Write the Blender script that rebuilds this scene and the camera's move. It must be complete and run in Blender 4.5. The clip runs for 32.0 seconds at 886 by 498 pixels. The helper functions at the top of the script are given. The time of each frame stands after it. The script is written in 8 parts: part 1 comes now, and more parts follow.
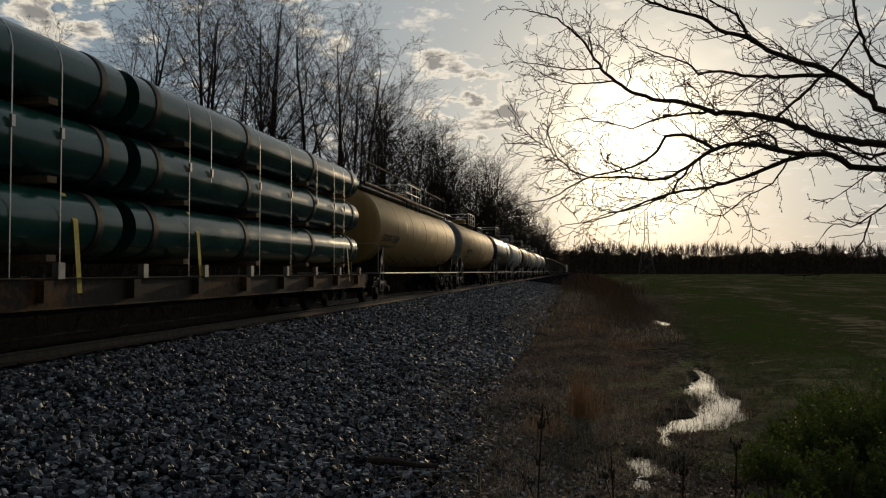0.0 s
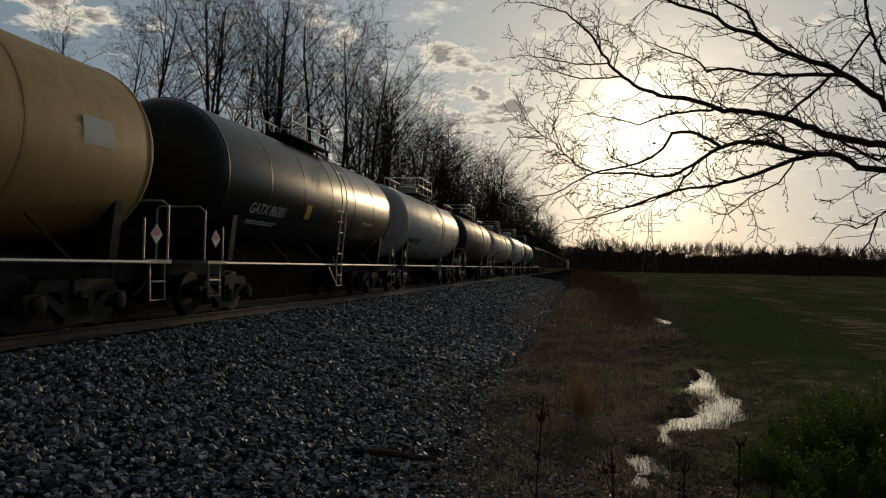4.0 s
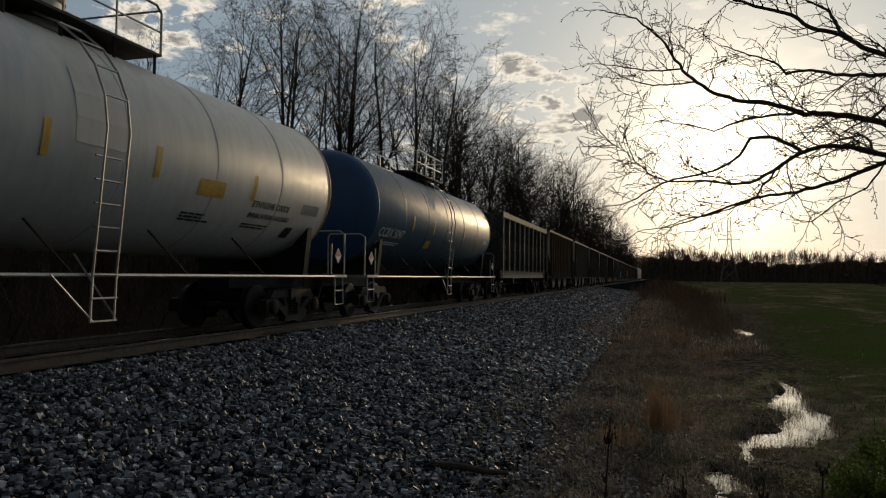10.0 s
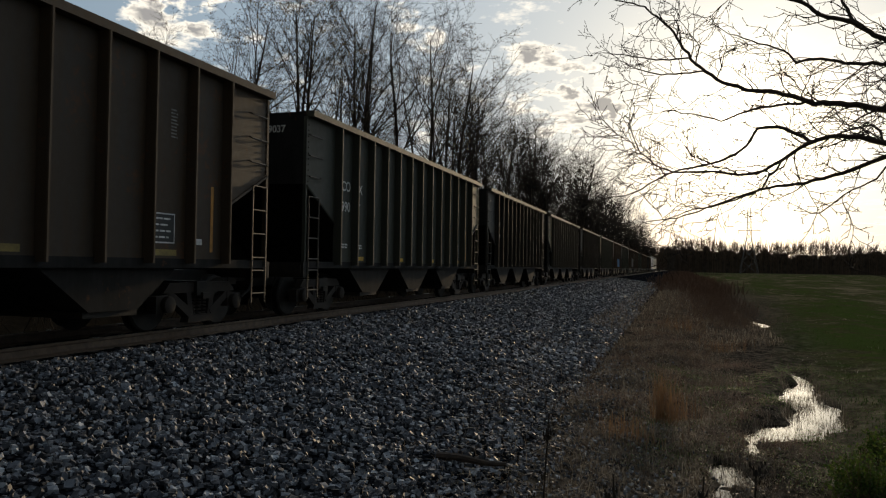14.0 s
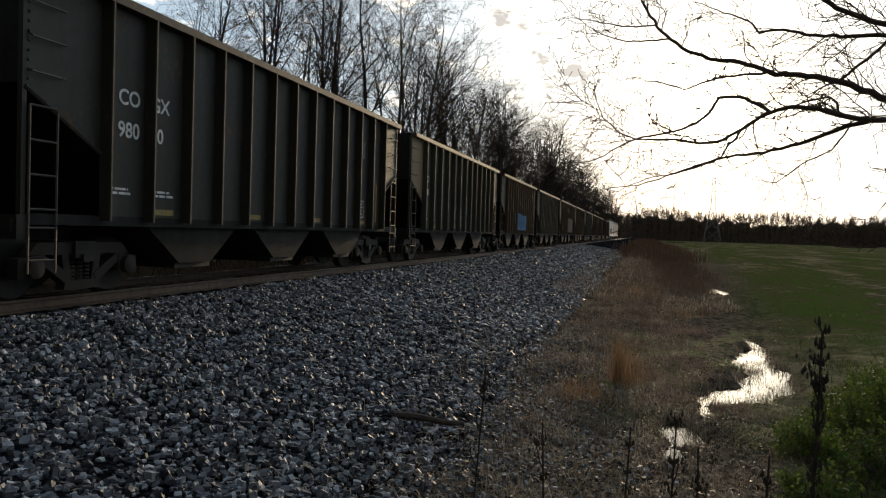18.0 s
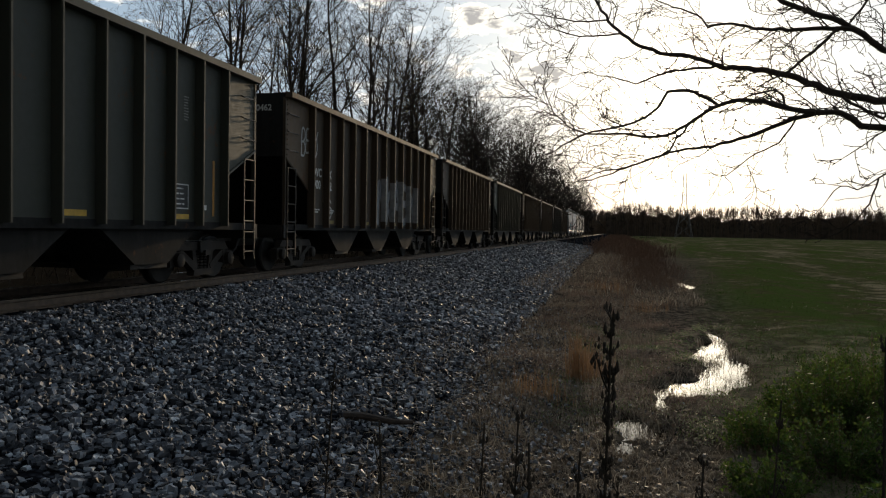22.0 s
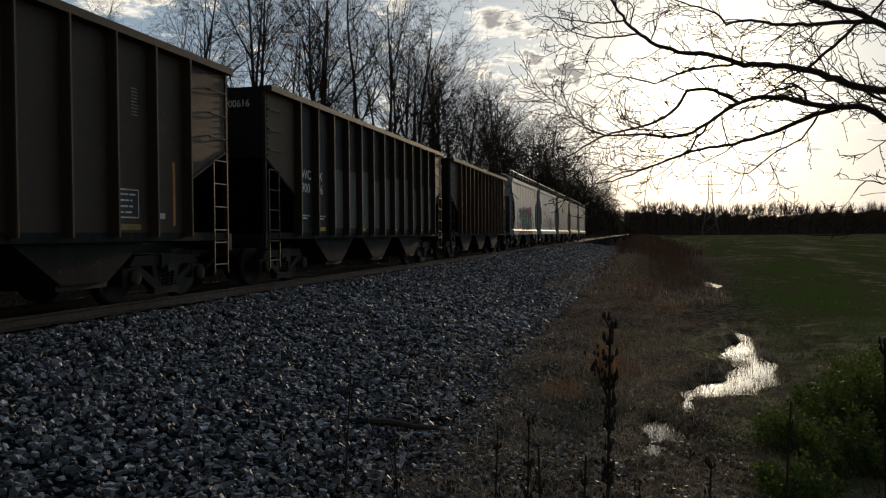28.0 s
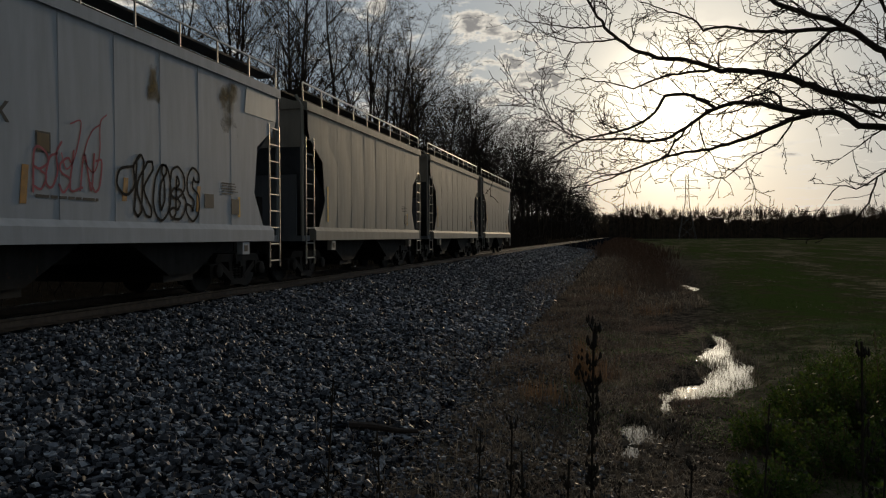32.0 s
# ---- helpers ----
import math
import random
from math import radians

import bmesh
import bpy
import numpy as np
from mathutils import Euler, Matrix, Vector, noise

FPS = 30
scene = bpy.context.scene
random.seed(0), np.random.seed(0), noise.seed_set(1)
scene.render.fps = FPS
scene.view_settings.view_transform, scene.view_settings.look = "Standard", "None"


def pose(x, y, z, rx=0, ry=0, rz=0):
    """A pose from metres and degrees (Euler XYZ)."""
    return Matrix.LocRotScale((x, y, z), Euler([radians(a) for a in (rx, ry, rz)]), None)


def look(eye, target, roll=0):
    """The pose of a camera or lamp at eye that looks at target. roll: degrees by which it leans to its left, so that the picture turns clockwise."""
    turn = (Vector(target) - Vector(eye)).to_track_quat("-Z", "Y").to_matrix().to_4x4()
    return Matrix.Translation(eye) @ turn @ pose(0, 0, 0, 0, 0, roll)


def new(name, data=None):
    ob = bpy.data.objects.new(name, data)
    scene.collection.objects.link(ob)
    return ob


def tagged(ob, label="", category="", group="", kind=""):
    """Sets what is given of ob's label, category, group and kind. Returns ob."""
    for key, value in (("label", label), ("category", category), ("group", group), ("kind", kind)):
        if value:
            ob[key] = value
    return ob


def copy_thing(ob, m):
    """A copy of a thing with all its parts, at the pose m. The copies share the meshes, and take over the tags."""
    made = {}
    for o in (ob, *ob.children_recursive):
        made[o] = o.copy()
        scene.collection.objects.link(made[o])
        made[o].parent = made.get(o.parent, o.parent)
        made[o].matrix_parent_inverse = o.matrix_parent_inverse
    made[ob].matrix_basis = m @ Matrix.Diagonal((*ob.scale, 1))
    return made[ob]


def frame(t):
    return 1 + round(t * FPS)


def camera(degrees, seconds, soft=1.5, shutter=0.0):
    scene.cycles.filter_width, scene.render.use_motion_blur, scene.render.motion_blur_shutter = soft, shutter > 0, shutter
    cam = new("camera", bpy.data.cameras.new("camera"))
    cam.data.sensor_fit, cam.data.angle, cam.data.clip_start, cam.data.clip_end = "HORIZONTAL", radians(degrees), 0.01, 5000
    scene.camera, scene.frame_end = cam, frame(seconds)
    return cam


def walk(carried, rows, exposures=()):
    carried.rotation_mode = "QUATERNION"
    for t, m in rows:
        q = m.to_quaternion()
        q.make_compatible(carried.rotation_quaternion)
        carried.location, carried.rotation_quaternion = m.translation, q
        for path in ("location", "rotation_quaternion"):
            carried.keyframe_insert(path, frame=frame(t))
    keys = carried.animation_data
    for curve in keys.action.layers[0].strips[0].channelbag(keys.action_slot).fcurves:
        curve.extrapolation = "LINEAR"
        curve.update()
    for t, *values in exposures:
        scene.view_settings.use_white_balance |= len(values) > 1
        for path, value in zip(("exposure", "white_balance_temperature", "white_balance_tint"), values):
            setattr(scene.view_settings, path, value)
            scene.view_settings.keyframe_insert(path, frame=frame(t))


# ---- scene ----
cam = camera(61.8, 32.0, 1.2)

PATH = [
    (0, (-0.098, -0.057, 1.09), (-0.459, 1.909, 1.151), -0.1),
    (0.5, (-0.095, -0.053, 1.081), (-0.445, 1.915, 1.142), 0.0),
    (1, (-0.1, -0.067, 1.088), (-0.474, 1.897, 1.147), 0.0),
    (1.5, (-0.106, -0.067, 1.089), (-0.492, 1.895, 1.145), 0.2),
    (2, (-0.103, -0.057, 1.089), (-0.49, 1.905, 1.141), 0.6),
    (2.5, (-0.106, -0.063, 1.078), (-0.439, 1.909, 1.128), 0.8),
    (3, (-0.09, -0.046, 1.073), (-0.419, 1.926, 1.124), 1.0),
    (3.5, (-0.093, -0.033, 1.074), (-0.438, 1.937, 1.121), 1.1),
    (5.5, (-0.122, -0.007, 1.088), (-0.561, 1.944, 1.136), 0.7),
    (6, (-0.12, -0.007, 1.091), (-0.575, 1.94, 1.148), 0.5),
    (6.5, (-0.119, -0.021, 1.096), (-0.597, 1.919, 1.17), 0.3),
    (7, (-0.13, -0.019, 1.096), (-0.623, 1.918, 1.178), 0.2),
    (7.5, (-0.127, -0.015, 1.101), (-0.639, 1.917, 1.179), 0.4),
    (8, (-0.121, -0.013, 1.101), (-0.637, 1.918, 1.176), 0.7),
    (8.5, (-0.123, -0.026, 1.099), (-0.652, 1.901, 1.173), 0.8),
    (9, (-0.119, -0.037, 1.098), (-0.655, 1.888, 1.171), 0.9),
    (9.5, (-0.109, -0.027, 1.097), (-0.657, 1.896, 1.169), 1.0),
    (10, (-0.083, 0.0, 1.092), (-0.64, 1.919, 1.163), 0.7),
    (10.5, (-0.022, 0.037, 1.104), (-0.579, 1.956, 1.175), 0.2),
    (11, (0.027, 0.051, 1.104), (-0.525, 1.972, 1.178), 0.0),
    (11.5, (0.045, 0.061, 1.096), (-0.515, 1.979, 1.166), 0.4),
    (12, (0.067, 0.071, 1.098), (-0.505, 1.986, 1.165), 0.7),
    (12.5, (0.061, 0.08, 1.098), (-0.532, 1.99, 1.162), 0.8),
    (13, (0.055, 0.076, 1.098), (-0.56, 1.979, 1.145), 0.9),
    (13.5, (0.065, 0.065, 1.1), (-0.571, 1.961, 1.141), 1.0),
    (14, (0.08, 0.073, 1.102), (-0.522, 1.98, 1.146), 0.9),
    (14.5, (0.094, 0.075, 1.1), (-0.48, 1.99, 1.141), 0.6),
    (16.5, (0.122, 0.077, 1.09), (-0.469, 1.987, 1.124), 0.9),
    (17, (0.127, 0.067, 1.088), (-0.431, 1.988, 1.101), 1.4),
    (17.5, (0.136, 0.055, 1.092), (-0.421, 1.976, 1.068), 1.6),
    (18, (0.147, 0.055, 1.085), (-0.37, 1.987, 1.035), 1.8),
    (18.5, (0.166, 0.085, 1.09), (-0.317, 2.025, 1.038), 1.9),
    (19, (0.187, 0.124, 1.098), (-0.232, 2.079, 1.053), 2.5),
    (19.5, (0.201, 0.187, 1.073), (-0.217, 2.142, 1.037), 2.7),
    (20, (0.216, 0.179, 1.072), (-0.167, 2.142, 1.038), 2.4),
    (20.5, (0.254, 0.175, 1.075), (-0.133, 2.137, 1.04), 2.1),
    (21, (0.315, 0.193, 1.062), (-0.104, 2.148, 1.022), 1.5),
    (21.5, (0.377, 0.193, 1.069), (-0.074, 2.141, 1.016), 1.2),
    (22, (0.403, 0.197, 1.073), (-0.049, 2.144, 1.021), 1.0),
    (22.5, (0.41, 0.197, 1.082), (-0.049, 2.143, 1.03), 1.0),
    (23, (0.418, 0.178, 1.082), (-0.033, 2.125, 1.031), 1.3),
    (23.5, (0.424, 0.176, 1.079), (-0.027, 2.124, 1.03), 1.1),
    (24, (0.427, 0.186, 1.071), (-0.044, 2.129, 1.019), 1.0),
    (24.5, (0.432, 0.186, 1.075), (-0.072, 2.12, 1.021), 0.8),
    (25, (0.425, 0.19, 1.079), (-0.097, 2.12, 1.03), 0.4),
    (25.5, (0.414, 0.189, 1.077), (-0.13, 2.113, 1.031), -0.3),
    (27.5, (0.434, 0.169, 1.087), (-0.101, 2.096, 1.044), -0.6),
    (28, (0.442, 0.167, 1.088), (-0.074, 2.099, 1.047), -0.4),
    (28.5, (0.43, 0.163, 1.083), (-0.059, 2.102, 1.052), -0.5),
    (29, (0.428, 0.171, 1.088), (-0.068, 2.109, 1.057), -0.3),
    (29.5, (0.428, 0.188, 1.087), (-0.09, 2.12, 1.058), -0.3),
    (30, (0.426, 0.187, 1.092), (-0.086, 2.12, 1.06), -0.1),
    (30.5, (0.422, 0.19, 1.089), (-0.075, 2.127, 1.059), -0.1),
    (31, (0.43, 0.164, 1.091), (-0.055, 2.104, 1.062), -0.3),
    (31.5, (0.439, 0.16, 1.087), (-0.009, 2.109, 1.057), -0.6),
    (32, (0.435, 0.162, 1.09), (-0.027, 2.108, 1.057), -0.3),
]
EXPOSURES = [
    (0, -0.36, 7490, 9), (2, -0.44, 7490, 9), (6, -0.49, 7540, 9), (8, -0.46, 7490, 9), (10, -0.24, 7390, 9), (12, -0.08, 7290, 9), (14, 0.16, 7240, 9), (17, 0.21, 7240, 9), (18, 0.86, 7240, 9), (19, -0.04, 7240, 9), (19.5, -0.49, 7240, 9), (20, -0.64, 7240, 9),
    (20.5, -0.29, 7090, 9), (21, 0.11, 7040, 9), (22, 0.46, 6990, 9), (23, 0.41, 6990, 9), (24, 0.36, 6990, 9), (25, 0.71, 6990, 9), (25.5, 0.71, 6990, 9), (27.5, 0.21, 7020, 9), (28, 0.01, 7020, 9), (29, -0.39, 7020, 9), (30, -0.52, 7020, 9), (32, -0.52, 7020, 9),
]
walk(cam, [(t, look(eye, target, roll)) for t, eye, target, roll in PATH], EXPOSURES)

# ---- sky and sun ----
SUN_EL, SUN_AZ = radians(9.2), radians(4.6)      # height, and angle to the right of the track
SUN_DIR = Vector((math.sin(SUN_AZ) * math.cos(SUN_EL), math.cos(SUN_AZ) * math.cos(SUN_EL), math.sin(SUN_EL)))


def make_world():
    w = bpy.data.worlds.new("evening_sky")
    scene.world = w
    w.use_nodes = True
    nt = w.node_tree
    nt.nodes.clear()
    N, L = nt.nodes.new, nt.links.new
    out, bg = N("ShaderNodeOutputWorld"), N("ShaderNodeBackground")
    sky = N("ShaderNodeTexSky")
    sky.sky_type, sky.sun_disc = "NISHITA", False
    sky.sun_elevation, sky.sun_rotation = SUN_EL, SUN_AZ
    sky.air_density, sky.dust_density, sky.ozone_density = 1.0, 1.0, 1.0
    tc = N("ShaderNodeTexCoord")
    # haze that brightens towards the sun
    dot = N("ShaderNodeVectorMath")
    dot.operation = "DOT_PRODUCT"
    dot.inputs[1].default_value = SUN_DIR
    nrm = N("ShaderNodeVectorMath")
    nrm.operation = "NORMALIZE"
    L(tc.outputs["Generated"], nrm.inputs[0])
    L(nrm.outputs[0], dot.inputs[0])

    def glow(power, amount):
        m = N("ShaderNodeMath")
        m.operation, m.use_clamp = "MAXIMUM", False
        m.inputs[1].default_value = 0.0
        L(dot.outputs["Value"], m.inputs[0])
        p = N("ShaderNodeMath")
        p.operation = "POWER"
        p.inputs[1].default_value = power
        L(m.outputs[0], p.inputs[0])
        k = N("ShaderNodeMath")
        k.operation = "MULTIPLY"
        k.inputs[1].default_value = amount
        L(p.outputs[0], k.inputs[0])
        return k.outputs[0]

    def scaled(col, value_socket):
        m = N("ShaderNodeMix")
        m.data_type, m.blend_type = "RGBA", "MULTIPLY"
        m.inputs[0].default_value = 1.0
        m.inputs[6].default_value = (*col, 1)
        L(value_socket, m.inputs[7])
        return m.outputs[2]

    def add(a, b):
        m = N("ShaderNodeMix")
        m.data_type, m.blend_type = "RGBA", "ADD"
        m.inputs[0].default_value = 1.0
        L(a, m.inputs[6]), L(b, m.inputs[7])
        return m.outputs[2]

    base = N("ShaderNodeMix")
    base.data_type, base.blend_type = "RGBA", "MULTIPLY"
    base.inputs[0].default_value = 1.0
    base.inputs[7].default_value = (SKY_GAIN, SKY_GAIN, SKY_GAIN, 1)
    L(sky.outputs[0], base.inputs[6])
    # high thin cloud, dimmer away from the sun
    fall = N("ShaderNodeMapRange")
    fall.inputs[1].default_value, fall.inputs[2].default_value, fall.inputs[3].default_value, fall.inputs[4].default_value = -0.25, 0.88, 0.09, 1.0
    L(dot.outputs["Value"], fall.inputs[0])
    col = add(base.outputs[2], scaled(VEIL, fall.outputs[0]))
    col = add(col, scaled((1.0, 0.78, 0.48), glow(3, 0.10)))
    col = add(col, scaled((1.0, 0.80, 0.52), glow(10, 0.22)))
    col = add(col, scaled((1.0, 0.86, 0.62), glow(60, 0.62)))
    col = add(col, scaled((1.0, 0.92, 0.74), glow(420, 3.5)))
    # broken clouds, flattened towards the horizon
    sep = N("ShaderNodeSeparateXYZ")
    L(nrm.outputs[0], sep.inputs[0])
    up = N("ShaderNodeMath")
    up.operation = "ADD"
    up.inputs[1].default_value = 0.12
    L(sep.outputs[2], up.inputs[0])
    div = N("ShaderNodeVectorMath")
    div.operation = "DIVIDE"
    com = N("ShaderNodeCombineXYZ")
    for k in range(3):
        L(up.outputs[0], com.inputs[k])
    L(nrm.outputs[0], div.inputs[0]), L(com.outputs[0], div.inputs[1])
    mp = N("ShaderNodeMapping")
    mp.inputs["Location"].default_value = CLOUD_SHIFT
    L(div.outputs[0], mp.inputs[0])
    noi = N("ShaderNodeTexNoise")
    noi.inputs["Scale"].default_value, noi.inputs["Detail"].default_value, noi.inputs["Roughness"].default_value = 5.5, 8.0, 0.62
    L(mp.outputs[0], noi.inputs["Vector"])
    # heaped clouds: crisp puffs inside the banks
    heap, heap_mp, crisp = N("ShaderNodeTexNoise"), N("ShaderNodeMapping"), N("ShaderNodeMapRange")
    heap_mp.inputs["Scale"].default_value = (1.0, 1.0, 1.7)
    heap.inputs["Scale"].default_value, heap.inputs["Detail"].default_value, heap.inputs["Roughness"].default_value = 21.0, 9.0, 0.58
    L(nrm.outputs[0], heap_mp.inputs[0]), L(heap_mp.outputs[0], heap.inputs["Vector"])
    crisp.inputs[1].default_value, crisp.inputs[2].default_value, crisp.inputs[3].default_value, crisp.inputs[4].default_value = 0.42, 0.60, -0.1, 1.55
    L(heap.outputs["Fac"], crisp.inputs[0])
    density = noi.outputs["Fac"]
    for az, el, sharp, thick in BANKS:
        az, el = radians(az), radians(el)
        dd = N("ShaderNodeVectorMath")
        dd.operation = "DOT_PRODUCT"
        dd.inputs[1].default_value = (math.sin(az) * math.cos(el), math.cos(az) * math.cos(el), math.sin(el))
        L(nrm.outputs[0], dd.inputs[0])
        pw, mul, ma = N("ShaderNodeMath"), N("ShaderNodeMath"), N("ShaderNodeMath")
        pw.operation, mul.operation, ma.operation = "POWER", "MULTIPLY", "MULTIPLY_ADD"
        pw.inputs[1].default_value, ma.inputs[1].default_value = sharp, thick
        L(dd.outputs["Value"], pw.inputs[0]), L(pw.outputs[0], mul.inputs[0]), L(crisp.outputs[0], mul.inputs[1])
        L(mul.outputs[0], ma.inputs[0]), L(density, ma.inputs[2])
        density = ma.outputs[0]
    ramp = N("ShaderNodeValToRGB")
    ramp.color_ramp.elements[0].position, ramp.color_ramp.elements[1].position = 0.555, 0.67
    L(density, ramp.inputs[0])
    # cloud colour: bright rim where thin, grey where thick
    ramp2 = N("ShaderNodeValToRGB")
    ramp2.color_ramp.elements[0].position, ramp2.color_ramp.elements[0].color = 0.66, (1.15, 1.10, 1.02, 1)
    ramp2.color_ramp.elements[1].position, ramp2.color_ramp.elements[1].color = 0.82, (0.34, 0.33, 0.335, 1)
    L(density, ramp2.inputs[0])
    soft = N("ShaderNodeMath")
    soft.operation = "MULTIPLY"
    soft.inputs[1].default_value = 0.85
    L(ramp.outputs["Color"], soft.inputs[0])
    cm = N("ShaderNodeMix")
    cm.data_type = "RGBA"
    L(soft.outputs[0], cm.inputs[0]), L(col, cm.inputs[6]), L(ramp2.outputs["Color"], cm.inputs[7])
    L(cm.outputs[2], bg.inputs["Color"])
    bg.inputs["Strength"].default_value = 1.0
    L(bg.outputs[0], out.inputs[0])


SKY_GAIN, CLOUD_SHIFT = 0.007, (0.3, 0.2, 0.0)
VEIL = (0.23, 0.345, 0.49)        # thin high cloud
# cloud banks: angle to the right of the track, height, how sharply bounded, how thick
BANKS = ((-7.8, 13.8, 2860, 0.34), (-6.1, 14.0, 4950, 0.20), (-4.3, 13.9, 4950, 0.28), (-5.0, 11.7, 3575, 0.32), (-6.8, 10.4, 4950, 0.24), (-4.6, 10.6, 6600, 0.22), (-9.4, 10.4, 7700, 0.16),
         (-10.8, 15.8, 2750, 0.20), (-12.1, 13.0, 4950, 0.17), (-10.5, 11.6, 4950, 0.15), (-18.4, 16.4, 3300, 0.17), (-20.2, 20.2, 2200, 0.16), (-39.6, 18.4, 990, 0.18), (-36.6, 17.4, 2200, 0.16), (-29.0, 22.0, 1375, 0.12),
         (2.0, 11.6, 4950, 0.14), (6.8, 17.0, 4950, 0.14))
make_world()
sun = new("sun", bpy.data.lights.new("sun", "SUN"))
sun.data.energy, sun.data.angle, sun.data.color = 1.0, radians(2.0), (1.0, 0.78, 0.52)
sun.matrix_world = look((0, 0, 30), Vector((0, 0, 30)) - SUN_DIR)

# ---- materials ----
def nodes_of(name):
    m = bpy.data.materials.new(name)
    m.use_nodes = True
    nt = m.node_tree
    return m, nt, nt.nodes.new, nt.links.new, nt.nodes["Principled BSDF"]


def surface(name, col, rough=0.6, metal=0.0, var=0.35, scale=6.0, col2=None, bump=0.15, fine=60.0, spec=0.5, stretch=(1, 1, 1), object_var=0.0):
    """Base colour mottled at two scales, with fine relief; col2: the colour of the stains."""
    m, nt, N, L, b = nodes_of(name)
    tc, mp = N("ShaderNodeTexCoord"), N("ShaderNodeMapping")
    mp.inputs["Scale"].default_value = stretch
    L(tc.outputs["Object"], mp.inputs[0])
    n1, n2 = N("ShaderNodeTexNoise"), N("ShaderNodeTexNoise")
    n1.inputs["Scale"].default_value, n1.inputs["Detail"].default_value = scale, 5
    n2.inputs["Scale"].default_value, n2.inputs["Detail"].default_value = fine, 3
    L(mp.outputs[0], n1.inputs["Vector"]), L(tc.outputs["Object"], n2.inputs["Vector"])
    r = N("ShaderNodeValToRGB")
    dark = col2 or tuple(c * (1 - var) for c in col)
    r.color_ramp.elements[0].position, r.color_ramp.elements[1].position = 0.36, 0.62
    r.color_ramp.elements[0].color, r.color_ramp.elements[1].color = (*dark, 1), (*col, 1)
    L(n1.outputs["Fac"], r.inputs[0])
    mx = N("ShaderNodeMix")
    mx.data_type, mx.blend_type = "RGBA", "MULTIPLY"
    mx.inputs[0].default_value = 0.5
    r2 = N("ShaderNodeValToRGB")
    r2.color_ramp.elements[0].color, r2.color_ramp.elements[1].color = (0.55, 0.55, 0.55, 1), (1.25, 1.25, 1.25, 1)
    L(n2.outputs["Fac"], r2.inputs[0])
    L(r.outputs[0], mx.inputs[6]), L(r2.outputs[0], mx.inputs[7])
    colour = mx.outputs[2]
    if object_var:
        oi, hs, mr = N("ShaderNodeObjectInfo"), N("ShaderNodeHueSaturation"), N("ShaderNodeMapRange")
        mr.inputs[3].default_value, mr.inputs[4].default_value = 1 - object_var, 1 + object_var
        L(oi.outputs["Random"], mr.inputs[0]), L(mr.outputs[0], hs.inputs["Value"]), L(colour, hs.inputs["Color"])
        colour = hs.outputs[0]
    L(colour, b.inputs["Base Color"])
    rr = N("ShaderNodeMapRange")
    rr.inputs[3].default_value, rr.inputs[4].default_value = max(0.05, rough - 0.12), min(1, rough + 0.15)
    L(n1.outputs["Fac"], rr.inputs[0]), L(rr.outputs[0], b.inputs["Roughness"])
    b.inputs["Metallic"].default_value = metal
    b.inputs["Specular IOR Level"].default_value = spec
    if bump:
        bp = N("ShaderNodeBump")
        bp.inputs["Strength"].default_value, bp.inputs["Distance"].default_value = bump, 0.01
        L(n2.outputs["Fac"], bp.inputs["Height"]), L(bp.outputs[0], b.inputs["Normal"])
    return m


def island_stuff(name, cols, rough=0.8, spec=0.3, translucent=0.0):
    """For joined small pieces: each island takes its own tone between the given colours."""
    m, nt, N, L, b = nodes_of(name)
    g, r = N("ShaderNodeNewGeometry"), N("ShaderNodeValToRGB")
    els = r.color_ramp.elements
    while len(els) < len(cols):
        els.new(0.5)
    for i, c in enumerate(cols):
        els[i].position, els[i].color = i / max(1, len(cols) - 1), (*c, 1)
    L(g.outputs["Random Per Island"], r.inputs[0])
    L(r.outputs[0], b.inputs["Base Color"])
    b.inputs["Roughness"].default_value, b.inputs["Specular IOR Level"].default_value = rough, spec
    if translucent:
        t, mix, out = N("ShaderNodeBsdfTranslucent"), N("ShaderNodeMixShader"), nt.nodes["Material Output"]
        L(r.outputs[0], t.inputs[0])
        mix.inputs[0].default_value = translucent
        L(b.outputs[0], mix.inputs[1]), L(t.outputs[0], mix.inputs[2]), L(mix.outputs[0], out.inputs[0])
    return m


